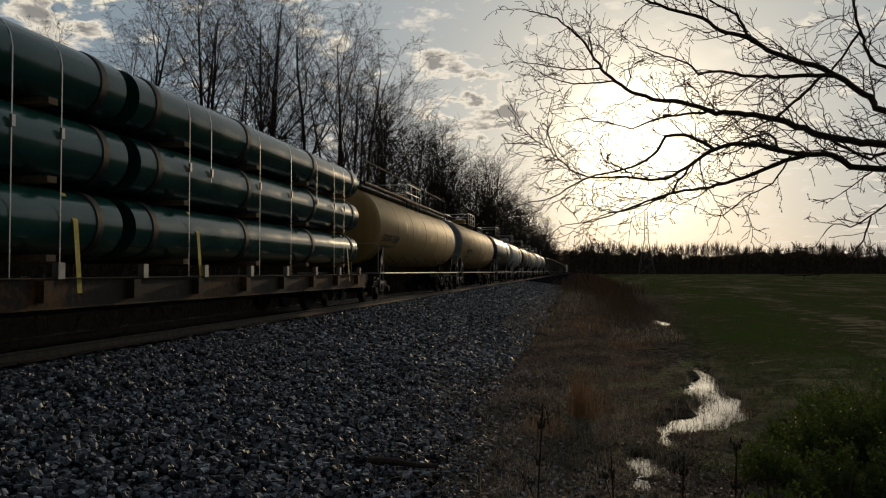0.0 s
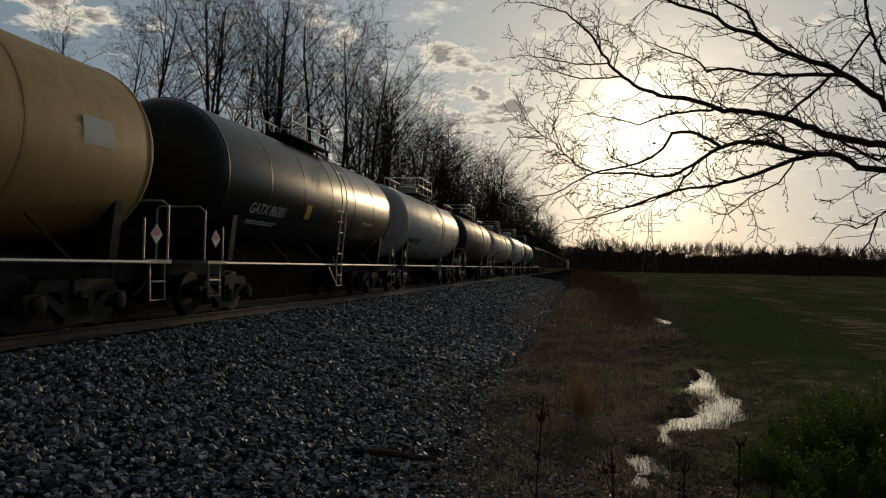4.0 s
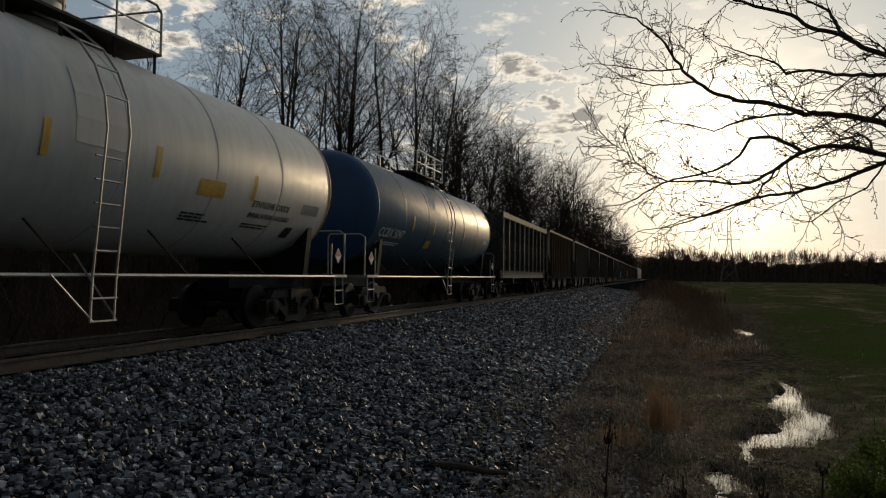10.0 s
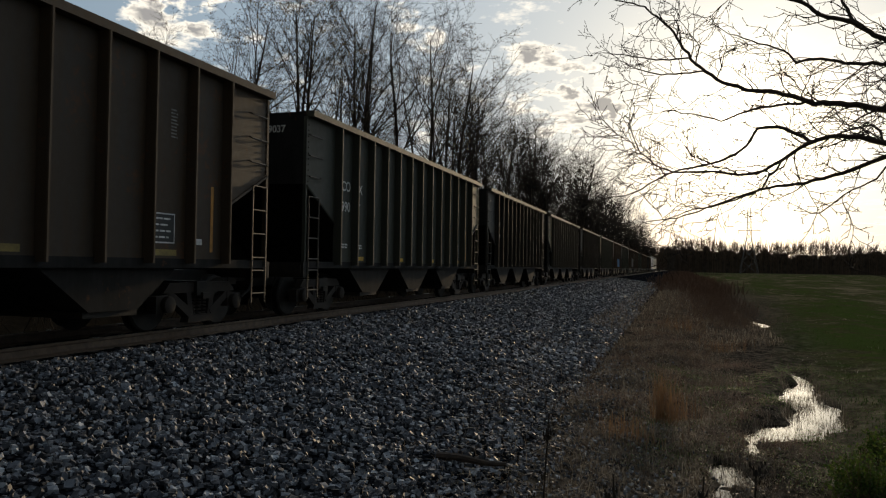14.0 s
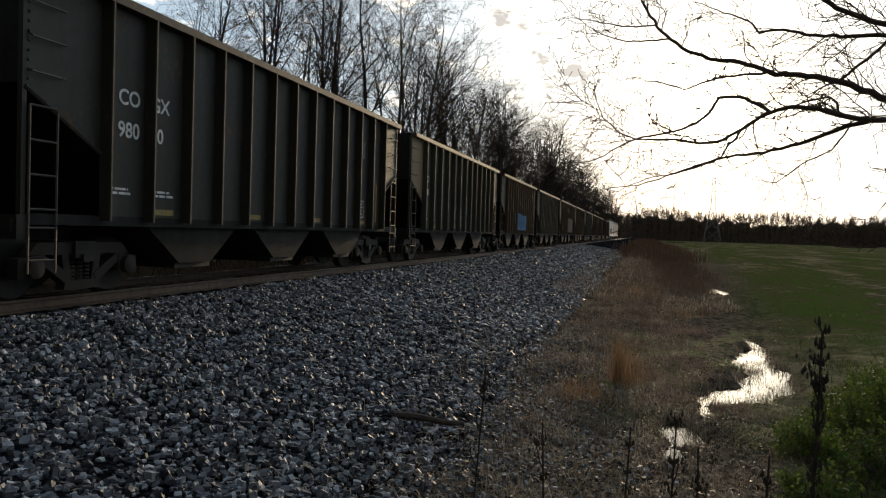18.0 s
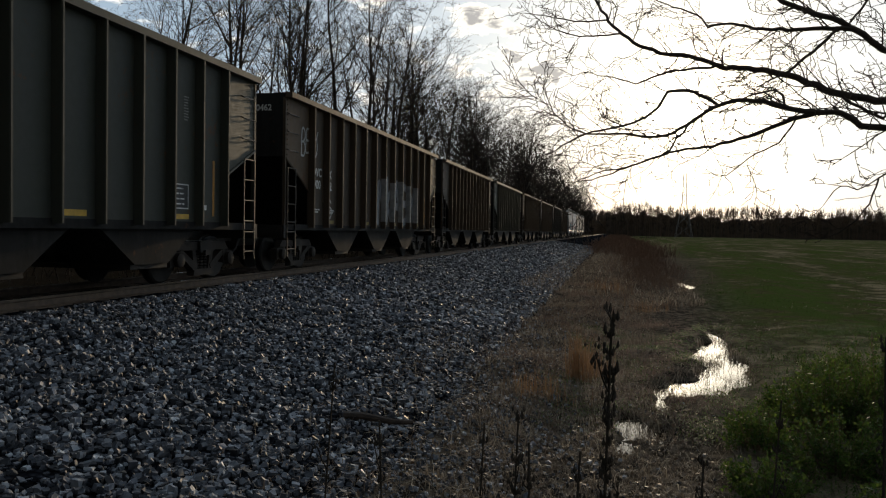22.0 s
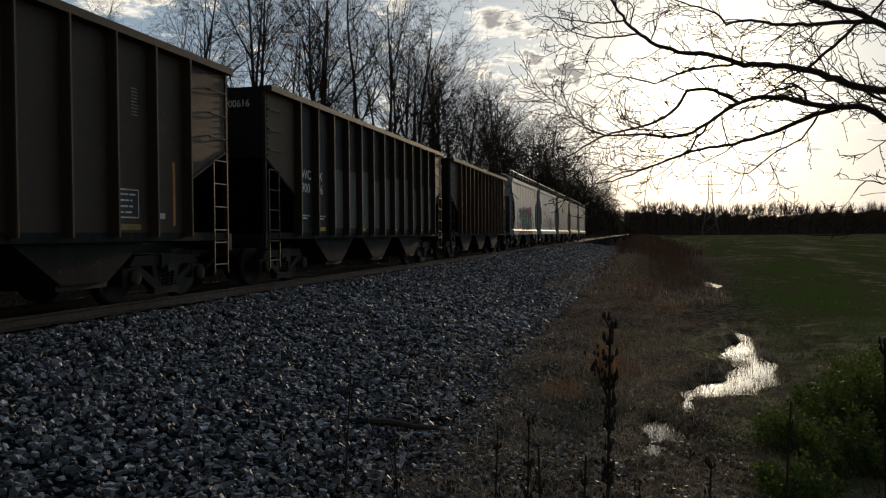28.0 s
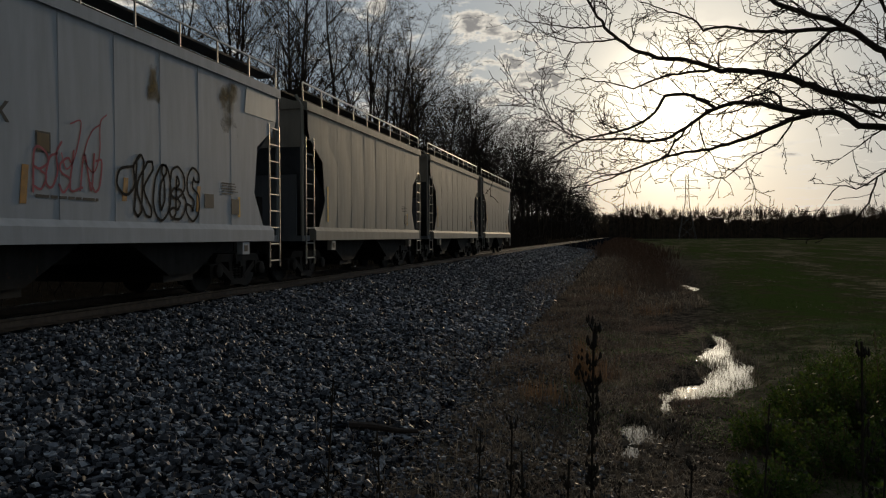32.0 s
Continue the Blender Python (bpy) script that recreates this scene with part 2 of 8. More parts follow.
def car_paint(name, col, rust=(0.10, 0.045, 0.02), amount=0.5, rough=0.45, streak=0.5):
    """Weathered paint: dust in patches, streaks running down, rust specks."""
    m, nt, N, L, b = nodes_of(name)
    tc = N("ShaderNodeTexCoord")
    mp = N("ShaderNodeMapping")
    mp.inputs["Scale"].default_value = (2.0, 2.0, 0.25)
    L(tc.outputs["Object"], mp.inputs[0])
    st, pa, sp = N("ShaderNodeTexNoise"), N("ShaderNodeTexNoise"), N("ShaderNodeTexNoise")
    for n, s, d in ((st, 2.6, 6), (pa, 0.9, 6), (sp, 9.0, 8)):
        n.inputs["Scale"].default_value, n.inputs["Detail"].default_value = s, d
        n.inputs["Roughness"].default_value = 0.62
    L(mp.outputs[0], st.inputs["Vector"]), L(tc.outputs["Object"], pa.inputs["Vector"]), L(tc.outputs["Object"], sp.inputs["Vector"])
    grime = tuple(0.55 * c + 0.02 for c in col)
    r1 = N("ShaderNodeValToRGB")
    r1.color_ramp.elements[0].position, r1.color_ramp.elements[1].position = 0.36, 0.66
    r1.color_ramp.elements[0].color, r1.color_ramp.elements[1].color = (*grime, 1), (*col, 1)
    L(st.outputs["Fac"], r1.inputs[0])
    m1 = N("ShaderNodeMix")
    m1.data_type = "RGBA"
    m1.inputs[0].default_value = streak
    m1.inputs[6].default_value = (*col, 1)
    L(r1.outputs[0], m1.inputs[7])
    r2 = N("ShaderNodeValToRGB")
    lo = 0.72 - 0.22 * amount
    r2.color_ramp.elements[0].position, r2.color_ramp.elements[1].position = lo, lo + 0.08
    mul = N("ShaderNodeMath")
    mul.operation = "MULTIPLY_ADD"
    mul.inputs[1].default_value, mul.inputs[2].default_value = 0.55, 0.0
    L(pa.outputs["Fac"], mul.inputs[0])
    ad = N("ShaderNodeMath")
    ad.operation = "MULTIPLY_ADD"
    ad.inputs[1].default_value = 0.5
    L(sp.outputs["Fac"], ad.inputs[0]), L(mul.outputs[0], ad.inputs[2])
    L(ad.outputs[0], r2.inputs[0])
    m2 = N("ShaderNodeMix")
    m2.data_type = "RGBA"
    m2.inputs[7].default_value = (*rust, 1)
    L(r2.outputs[0], m2.inputs[0]), L(m1.outputs[2], m2.inputs[6])
    L(m2.outputs[2], b.inputs["Base Color"])
    rr = N("ShaderNodeMapRange")
    rr.inputs[3].default_value, rr.inputs[4].default_value = rough - 0.1, rough + 0.25
    b.inputs["Specular IOR Level"].default_value = 0.35
    L(sp.outputs["Fac"], rr.inputs[0]), L(rr.outputs[0], b.inputs["Roughness"])
    bp = N("ShaderNodeBump")
    bp.inputs["Strength"].default_value, bp.inputs["Distance"].default_value = 0.12, 0.02
    L(pa.outputs["Fac"], bp.inputs["Height"]), L(bp.outputs[0], b.inputs["Normal"])
    return m


MAT = {}


def mat(key, make):
    if key not in MAT:
        MAT[key] = make()
    return MAT[key]


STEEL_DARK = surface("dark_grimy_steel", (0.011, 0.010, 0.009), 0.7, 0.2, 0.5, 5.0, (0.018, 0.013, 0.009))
STEEL_RUST = surface("rusty_steel", (0.022, 0.016, 0.012), 0.8, 0.1, 0.5, 4.0, (0.022, 0.015, 0.011))
WHEEL_TREAD = surface("worn_wheel_steel", (0.30, 0.29, 0.28), 0.35, 0.9, 0.3)
RAIL_TOP = surface("polished_rail_steel", (0.55, 0.55, 0.55), 0.16, 1.0, 0.15, 2.0, bump=0.02)
RAIL_SIDE = surface("rusty_rail_steel", (0.15, 0.105, 0.075), 0.7, 0.15, 0.4, 8.0)
TIE_WOOD = surface("creosoted_tie_wood", (0.035, 0.027, 0.022), 0.9, 0, 0.4, 3.0, stretch=(1, 12, 12), object_var=0.3)
PIPE_GREEN = surface("green_coated_pipe", (0.010, 0.075, 0.062), 0.17, 0, 0.25, 1.5, bump=0.04, fine=25)
PIPE_IN = surface("pipe_bore", (0.03, 0.03, 0.03), 0.8)
BAND_BLACK = surface("black_pipe_band", (0.012, 0.012, 0.012), 0.6)
STRAP_STEEL = surface("galvanised_strap", (0.42, 0.42, 0.41), 0.4, 0.8, 0.2)
STRAP_YELLOW = surface("yellow_webbing_strap", (0.75, 0.58, 0.10), 0.7, 0, 0.25, 20)
DUNNAGE = surface("dunnage_timber", (0.22, 0.14, 0.08), 0.85, 0, 0.4, 4, stretch=(8, 1, 8))
FLAT_RUST = car_paint("rusty_flatcar_paint", (0.035, 0.024, 0.014), (0.13, 0.06, 0.022), amount=0.85, rough=0.7)
GALV = surface("galvanised_rail", (0.42, 0.41, 0.39), 0.45, 0.6, 0.25)
WHITE_MARK = surface("white_stencil_paint", (0.80, 0.80, 0.78), 0.6, 0, 0.35, 9)
BLACK_MARK = surface("black_stencil_paint", (0.03, 0.03, 0.03), 0.6, 0, 0.3, 9)
YELLOW_MARK = surface("yellow_reflective_tape", (0.72, 0.42, 0.05), 0.5, 0, 0.2, 9)
RED_MARK = surface("red_placard_print", (0.55, 0.10, 0.06), 0.5, 0, 0.2, 9)
BARK = surface("grey_brown_bark", (0.060, 0.046, 0.036), 0.95, 0, 0.4, 3.0, stretch=(4, 4, 0.6), bump=0.4, spec=0.1)
BARK_LIMB = surface("dark_limb_bark", (0.07, 0.05, 0.038), 0.85, 0, 0.4, 9.0, bump=0.4)

# ---- mesh helpers ----
class Geo:
    """Collects vertices and faces for one mesh."""

    def __init__(self):
        self.v, self.f, self.smooth = [], [], False

    def quad(self, *pts):
        i = len(self.v)
        self.v += [tuple(p) for p in pts]
        self.f.append(tuple(range(i, i + len(pts))))
        return self

    def box(self, x0, x1, y0, y1, z0, z1):
        i = len(self.v)
        self.v += [(x, y, z) for x in (x0, x1) for y in (y0, y1) for z in (z0, z1)]
        self.f += [tuple(i + k for k in q) for q in ((0, 1, 3, 2), (4, 6, 7, 5), (0, 4, 5, 1), (2, 3, 7, 6), (0, 2, 6, 4), (1, 5, 7, 3))]
        return self

    def prism(self, outline, axis, a, b):
        """An outline of (u, v) pushed along axis 0, 1 or 2 from a to b."""
        i, n = len(self.v), len(outline)
        for w in (a, b):
            for u, v in outline:
                p = [u, v]
                p.insert(axis, w)
                self.v.append(tuple(p))
        self.f += [tuple(range(i + n - 1, i - 1, -1)), tuple(range(i + n, i + 2 * n))]
        self.f += [(i + k, i + (k + 1) % n, i + n + (k + 1) % n, i + n + k) for k in range(n)]
        return self

    def tube(self, pts, r, seg=6, r_end=None, cap=True):
        pts = [Vector(p) for p in pts]
        n, i0 = len(pts), len(self.v)
        side = None
        for k, p in enumerate(pts):
            d = (pts[min(k + 1, n - 1)] - pts[max(k - 1, 0)]).normalized()
            if side is None:
                side = d.orthogonal().normalized()
            side = (side - d * side.dot(d)).normalized()
            up = d.cross(side)
            rr = r if r_end is None else r + (r_end - r) * k / (n - 1)
            for s in range(seg):
                a = 2 * math.pi * s / seg
                self.v.append(tuple(p + rr * (math.cos(a) * side + math.sin(a) * up)))
        for k in range(n - 1):
            a, b = i0 + k * seg, i0 + (k + 1) * seg
            self.f += [(a + s, a + (s + 1) % seg, b + (s + 1) % seg, b + s) for s in range(seg)]
        if cap:
            self.f += [tuple(i0 + s for s in reversed(range(seg))), tuple(i0 + (n - 1) * seg + s for s in range(seg))]
        return self

    def lathe(self, profile, axis, seg=24, centre=(0, 0, 0)):
        """profile of (along, radius) turned round the axis through the centre."""
        i0, n = len(self.v), len(profile)
        for a, r in profile:
            for s in range(seg):
                t = 2 * math.pi * s / seg
                p = [r * math.cos(t), r * math.sin(t)]
                p.insert(axis, a)
                self.v.append(tuple(p[k] + centre[k] for k in range(3)))
        for k in range(n - 1):
            a, b = i0 + k * seg, i0 + (k + 1) * seg
            self.f += [(a + s, a + (s + 1) % seg, b + (s + 1) % seg, b + s) for s in range(seg)]
        if profile[0][1] > 1e-4:
            self.f.append(tuple(i0 + s for s in reversed(range(seg))))
        if profile[-1][1] > 1e-4:
            self.f.append(tuple(i0 + (n - 1) * seg + s for s in range(seg)))
        return self

    def mesh(self, name, material, smooth=False):
        me = bpy.data.meshes.new(name)
        me.from_pydata(self.v, [], self.f)
        if material:
            me.materials.append(material)
        bm = bmesh.new()
        bm.from_mesh(me)
        bmesh.ops.recalc_face_normals(bm, faces=bm.faces)
        bm.to_mesh(me)
        bm.free()
        if smooth or self.smooth:
            me.shade_smooth()
            me.set_sharp_from_angle(angle=radians(38))
        me.update()
        return me


def part(name, geo, material, parent, label="", smooth=False):
    me = geo if isinstance(geo, bpy.types.Mesh) else geo.mesh(name, material, smooth)
    ob = new(name, me)
    ob.parent = parent
    if label:
        ob["label"] = label
    return ob


def arrays_mesh(name, verts, faces, material):
    """A mesh straight from numpy arrays; faces all of one size."""
    me = bpy.data.meshes.new(name)
    verts, faces = np.asarray(verts, np.float32), np.asarray(faces, np.int32)
    k = faces.shape[1]
    me.vertices.add(len(verts))
    me.vertices.foreach_set("co", verts.ravel())
    me.loops.add(faces.size)
    me.loops.foreach_set("vertex_index", faces.ravel())
    me.polygons.add(len(faces))
    me.polygons.foreach_set("loop_start", np.arange(0, faces.size, k, dtype=np.int32))
    me.update(calc_edges=True)
    me.shade_flat()
    if material:
        me.materials.append(material)
    return me


def lettering(text, size, material, parent, m, name="lettering", label=""):
    cu = bpy.data.curves.new("letters", "FONT")
    cu.body, cu.size, cu.extrude, cu.offset = text, size, 0.002, 0.016 * size
    tmp = bpy.data.objects.new("letters", cu)
    scene.collection.objects.link(tmp)
    bpy.context.view_layer.update()
    me = bpy.data.meshes.new_from_object(tmp.evaluated_get(bpy.context.evaluated_depsgraph_get()))
    bpy.data.objects.remove(tmp)
    me.materials.clear()
    me.materials.append(material)
    ob = new(name, me)
    ob.parent, ob.matrix_basis = parent, m
    ob["label"] = label or "stencilled lettering"
    return ob


def side_m(y, z, x):
    """Lettering that reads on the side that faces +x: its line runs along +y."""
    return Matrix(((0, 0, 1, x), (1, 0, 0, y), (0, 1, 0, z), (0, 0, 0, 1)))


def end_m(x, z, y):
    """Lettering on an end that faces -y."""
    return Matrix(((1, 0, 0, x), (0, 0, -1, y), (0, 1, 0, z), (0, 0, 0, 1)))

# ---- rolling stock: local y runs along the track, local +x faces the open side, z = 0 is the rail's top ----
def wheelset_mesh():
    g = Geo()
    for s in (-1, 1):
        x = s * 0.72
        g.lathe([(x - 0.065, 0.16), (x - 0.06, 0.40), (x - 0.05, 0.42), (x + 0.035 * 1, 0.43), (x + 0.06, 0.40), (x + 0.05, 0.16)], 0, 24, (0, 0, 0.43))
        g.lathe([(x - s * 0.085 - 0.014, 0.445), (x - s * 0.085 + 0.014, 0.46)], 0, 24, (0, 0, 0.43))
    g.lathe([(-1.05, 0.08), (1.05, 0.08)], 0, 10, (0, 0, 0.43))
    return g.mesh("wheelset", STEEL_DARK, True)


def side_frame_mesh():
    """Cast truck side with its triangular windows."""
    g = Geo()
    for s in (-1, 1):
        g.prism([(s * 1.12, 0.30), (s * 1.12, 0.56), (s * 0.72, 0.60), (s * 0.72, 0.34)], 0, 0.93, 1.10)
        g.prism([(s * 0.72, 0.62), (s * 0.72, 0.48), (s * 0.30, 0.20), (s * 0.22, 0.32)], 0, 0.94, 1.09)
        g.prism([(s * 0.30, 0.20), (s * 0.38, 0.66), (s * 0.26, 0.66), (s * 0.18, 0.20)], 0, 0.95, 1.08)
    g.prism([(-0.95, 0.60), (0.95, 0.60), (0.80, 0.76), (-0.80, 0.76)], 0, 0.94, 1.09)
    g.prism([(-0.34, 0.12), (0.34, 0.12), (0.30, 0.24), (-0.30, 0.24)], 0, 0.94, 1.09)
    return g.mesh("side_frame", STEEL_RUST)


def spring_mesh():
    g = Geo()
    for y in (-0.14, 0.0, 0.14):
        for k in range(6):
            g.lathe([(0.25 + k * 0.055, 0.065), (0.28 + k * 0.055, 0.065)], 2, 10, (1.0, y, 0))
    return g.mesh("spring_nest", STEEL_RUST)


WHEELSET, SIDE_FRAME, SPRINGS = wheelset_mesh(), side_frame_mesh(), spring_mesh()
SIDE_FRAME_FAR = SIDE_FRAME.copy()
SIDE_FRAME_FAR.transform(Matrix.Diagonal((-1, 1, 1, 1)))
SIDE_FRAME_FAR.flip_normals()
CAP = Geo().lathe([(1.08, 0.13), (1.18, 0.13), (1.20, 0.09)], 0, 12, (0, 0, 0.43)).mesh("bearing_cap", STEEL_RUST, True)
BOLSTER = Geo().box(-1.15, 1.15, -0.2, 0.2, 0.55, 0.78).box(-1.2, 1.2, -0.10, 0.10, 0.50, 0.60).mesh("bolster", STEEL_DARK)
COUPLER = Geo().box(-0.13, 0.13, -0.55, 0.1, 0.72, 0.98).prism([(-0.20, -0.85), (0.16, -0.85), (0.20, -0.55), (-0.20, -0.55)], 2, 0.66, 1.02).mesh("coupler", STEEL_RUST)


def truck(car, y):
    t = part("truck", BOLSTER, None, car)
    t.location.y = y
    part("side_frame", SIDE_FRAME, None, t)
    part("side_frame", SIDE_FRAME_FAR, None, t)
    part("spring_nest", SPRINGS, None, t)["kind"] = "stuff"
    for s in (-0.89, 0.89):
        w = part("wheelset", WHEELSET, None, t)
        w.location.y = s
        c = part("bearing_cap", CAP, None, t)
        c.location.y = s


def running_gear(car, L, inset=2.3):
    for s in (-1, 1):
        truck(car, s * (L / 2 - inset))
        c = part("coupler", COUPLER, None, car)
        c.location.y = s * (L / 2 - 0.62)
        if s > 0:
            c.rotation_euler.z = math.pi
        hose = Geo().tube([(0.35, s * (L / 2 - 0.6), 0.78), (0.37, s * (L / 2 - 0.4), 0.55), (0.36, s * (L / 2 - 0.15), 0.42)], 0.025, 6)
        part("air_hose", hose, BAND_BLACK, car)


def new_car(name, label, category):
    return tagged(new(name), label, category, "cars of the freight train")


def ladder(car, x, y0, y1, z0, z1, step=0.33, r=0.016, material=None, lean=0.0, name="ladder"):
    g = Geo()
    for y in (y0, y1):
        g.tube([(x, y, z0), (x - lean, y, z1)], r, 5)
    k, z = 1, z0 + step * 0.4
    while z < z1:
        xx = x - lean * (z - z0) / (z1 - z0)
        g.tube([(xx, y0, z), (xx, y1, z)], r * 0.9, 5)
        z += step
    return part(name, g, material or GALV, car)


# strokes of sprayed letters, across and up
GLYPHS = {
    "S": [((0.85, 0.85), (0.45, 1.0), (0.12, 0.8), (0.3, 0.56), (0.75, 0.42), (0.85, 0.16), (0.45, 0.0), (0.08, 0.15))],
    "E": [((0.85, 0.95), (0.15, 0.95), (0.12, 0.5), (0.15, 0.05), (0.9, 0.05)), ((0.15, 0.5), (0.75, 0.52))],
    "R": [((0.12, 0.0), (0.12, 0.95), (0.7, 0.95), (0.85, 0.72), (0.6, 0.5), (0.2, 0.46)), ((0.45, 0.46), (0.92, 0.0))],
    "B": [((0.12, 0.0), (0.12, 0.95), (0.65, 0.95), (0.8, 0.72), (0.5, 0.52), (0.2, 0.5)), ((0.5, 0.52), (0.88, 0.3), (0.65, 0.03), (0.12, 0.02))],
    "K": [((0.1, 0.0), (0.14, 1.05)), ((0.85, 1.0), (0.25, 0.5), (0.9, 0.0))],
    "O": [((0.5, 1.0), (0.12, 0.75), (0.12, 0.25), (0.5, 0.0), (0.88, 0.25), (0.88, 0.75), (0.5, 1.0))],
    "N": [((0.1, 0.0), (0.14, 1.0), (0.82, 0.05), (0.88, 1.05))],
    "A": [((0.05, 0.0), (0.45, 1.0), (0.9, 0.0)), ((0.2, 0.35), (0.75, 0.35))],
    "L": [((0.15, 1.0), (0.12, 0.05), (0.9, 0.05))],
    "I": [((0.5, 1.0), (0.5, 0.0))],
    "W": [((0.0, 1.0), (0.22, 0.0), (0.5, 0.7), (0.76, 0.0), (1.0, 1.05))],
    "Q": [((0.7, 0.95), (0.2, 0.8), (0.1, 0.3), (0.45, 0.05), (0.8, 0.4), (0.7, 0.95), (0.95, 1.25))],
    "J": [((0.3, 0.9), (0.75, 1.0), (0.7, 0.3), (0.35, 0.0), (0.05, 0.25))],
}


def strip(g, x, pts, width, taper=0.0):
    """One flat stroke of paint with round ends, in the side's plane."""
    line = [Vector((p.y, p.z)) for p in smooth_line([(0, *p) for p in pts], max(0.02, width * 0.35))]
    i0, n, r = len(g.v), len(line), width / 2
    side = []
    for k in range(n):
        d = line[min(k + 1, n - 1)] - line[max(k - 1, 0)]
        d = d.normalized() if d.length > 1e-6 else Vector((1, 0))
        rr = r * (1 - taper * k / n)
        side.append((line[k] + Vector((-d.y, d.x)) * rr, line[k] - Vector((-d.y, d.x)) * rr, d, rr))
    for a, b, d, rr in side:
        g.v += [(x, a.x, a.y), (x, b.x, b.y)]
    for k in range(n - 1):
        a = i0 + 2 * k
        g.f.append((a, a + 1, a + 3, a + 2))
    for k, s in ((0, -1), (n - 1, 1)):
        a, b, d, rr = side[k]
        c, base = line[k], len(g.v)
        g.v += [(x, c.x + rr * (math.cos(t) * d.x * s - math.sin(t) * d.y * s), c.y + rr * (math.cos(t) * d.y * s + math.sin(t) * d.x * s)) for t in [math.pi * (i / 6 - 0.5) for i in range(7)]]
        g.f.append(tuple(range(base, base + 7)))


def outline(g, x, pts, width, line):
    """The thin painted outline of a fat stroke."""
    mid, r = [Vector((p.y, p.z)) for p in smooth_line([(0, *p) for p in pts], 0.09)], width / 2
    n, left, right = len(mid), [], []
    for k in range(n):
        d = (mid[min(k + 1, n - 1)] - mid[max(k - 1, 0)]).normalized()
        left.append(mid[k] + Vector((-d.y, d.x)) * r), right.append(mid[k] - Vector((-d.y, d.x)) * r)
    tip = mid[-1] + (mid[-1] - mid[-2]).normalized() * r
    tail = mid[0] + (mid[0] - mid[1]).normalized() * r
    strip(g, x, [tuple(p) for p in [tail] + left + [tip] + right[::-1] + [tail]], line)


def sprayed(car, rng, x, word, y0, y1, z0, z1, material, width, loose=0.06, slant=0.1, overlap=1.1, label="sprayed graffiti tag", name="graffiti", hollow=0.0):
    """A word of sprayed letter shapes between y0 and y1."""
    g, w = Geo(), (y1 - y0) / len(word)
    for k, ch in enumerate(word):
        up, drop, lean = rng.uniform(0.9, 1.12), rng.uniform(-0.06, 0.06), slant * rng.uniform(0.6, 1.4)
        for stroke in GLYPHS[ch]:
            pts = [(y0 + w * (k + 0.5 + overlap * (u - 0.5)) + lean * w * q + rng.gauss(0, loose * w * 0.5), z0 + (z1 - z0) * (drop + up * q + rng.gauss(0, loose * 0.35))) for u, q in stroke]
            x += 0.0005
            if hollow:
                outline(g, x, pts, width, hollow)
            else:
                strip(g, x, pts, width)
    return part(name, g, material, car, label)


def splash(car, rng, x, spots, name="paint_blot"):
    """Blots of spray paint: y, z, radius and material of each."""
    for k, (y, z, r, mt) in enumerate(spots):
        n, ph = 14, rng.uniform(0, 6.28)
        o = [(y + r * 1.15 * math.cos(a) * (1 + 0.16 * math.sin(3 * a + ph)) * rng.uniform(0.88, 1.08), z + r * math.sin(a) * (1 + 0.16 * math.cos(2 * a + ph)) * rng.uniform(0.88, 1.08)) for a in [6.283 * i / n for i in range(n)]]
        part(name, Geo().prism(o, 0, x + 0.0003 * k, x + 0.0003 * k + 0.0002), mt, car, "blot of spray paint")


def big_piece(car, rng, x, word, y0, y1, z0, z1, cloud, edge, fills, shine, fat):
    """A large piece: a cloud of colour, swollen outlined letters with a second tone and highlights."""
    spots = []
    for k in range(26):
        t = k / 25
        spots.append((y0 - 0.25 + (y1 - y0 + 0.5) * t + rng.gauss(0, 0.1), z0 + (z1 - z0) * rng.choice((0.05, 0.2, 0.75, 0.95)) + rng.gauss(0, 0.06), rng.uniform(0.10, 0.26), rng.choice(cloud)))
    splash(car, rng, x, spots)
    seed = rng.random()
    state = lambda: random.Random(seed)
    g = sprayed(car, state(), x + 0.008, word, y0, y1, z0, z1, edge, fat * 1.42, 0.24, 0.2, 1.25, "large sprayed graffiti piece")
    sprayed(g, state(), x + 0.012, word, y0, y1, z0, z1, fills[0], fat, 0.24, 0.2, 1.25, "filled letters of the piece", "letter_fill")
    sprayed(g, state(), x + 0.016, word, y0, y1, z0, z1, edge, fat * 0.20, 0.24, 0.2, 1.25, "inner lines of the piece", "letter_line")
    sprayed(g, state(), x + 0.020, word[::2], y0 + 0.1, y1, z0 + 0.05, z1 - 0.15, fills[1], fat * 0.30, 0.24, 0.2, 0.8, "second tone of the piece", "letter_shade")
    sprayed(g, state(), x + 0.024, word[1:4], y0 + 0.25, y1 - 0.1, z0 + 0.2, z1 + 0.02, shine, fat * 0.07, 0.2, 0.25, 0.6, "highlights of the piece", "letter_highlight")


SPRAY_LINE = surface("spray_outline_black", (0.015, 0.015, 0.02), 0.5, 0, 0.3, 5)
# near-black coal grime, with the shade below the cars put into its colour
GRIME_AND_SHADE = car_paint("grimy_shaded_underframe", (0.009, 0.008, 0.007), amount=0.4, rough=0.85, streak=0.6)
LADDER_MAT = surface("worn_ladder_steel", (0.085, 0.075, 0.065), 0.6, 0.3, 0.4, 4)
ORANGE_MARK = surface("orange_reflective_strip", (0.55, 0.25, 0.04), 0.5, 0, 0.3, 9)


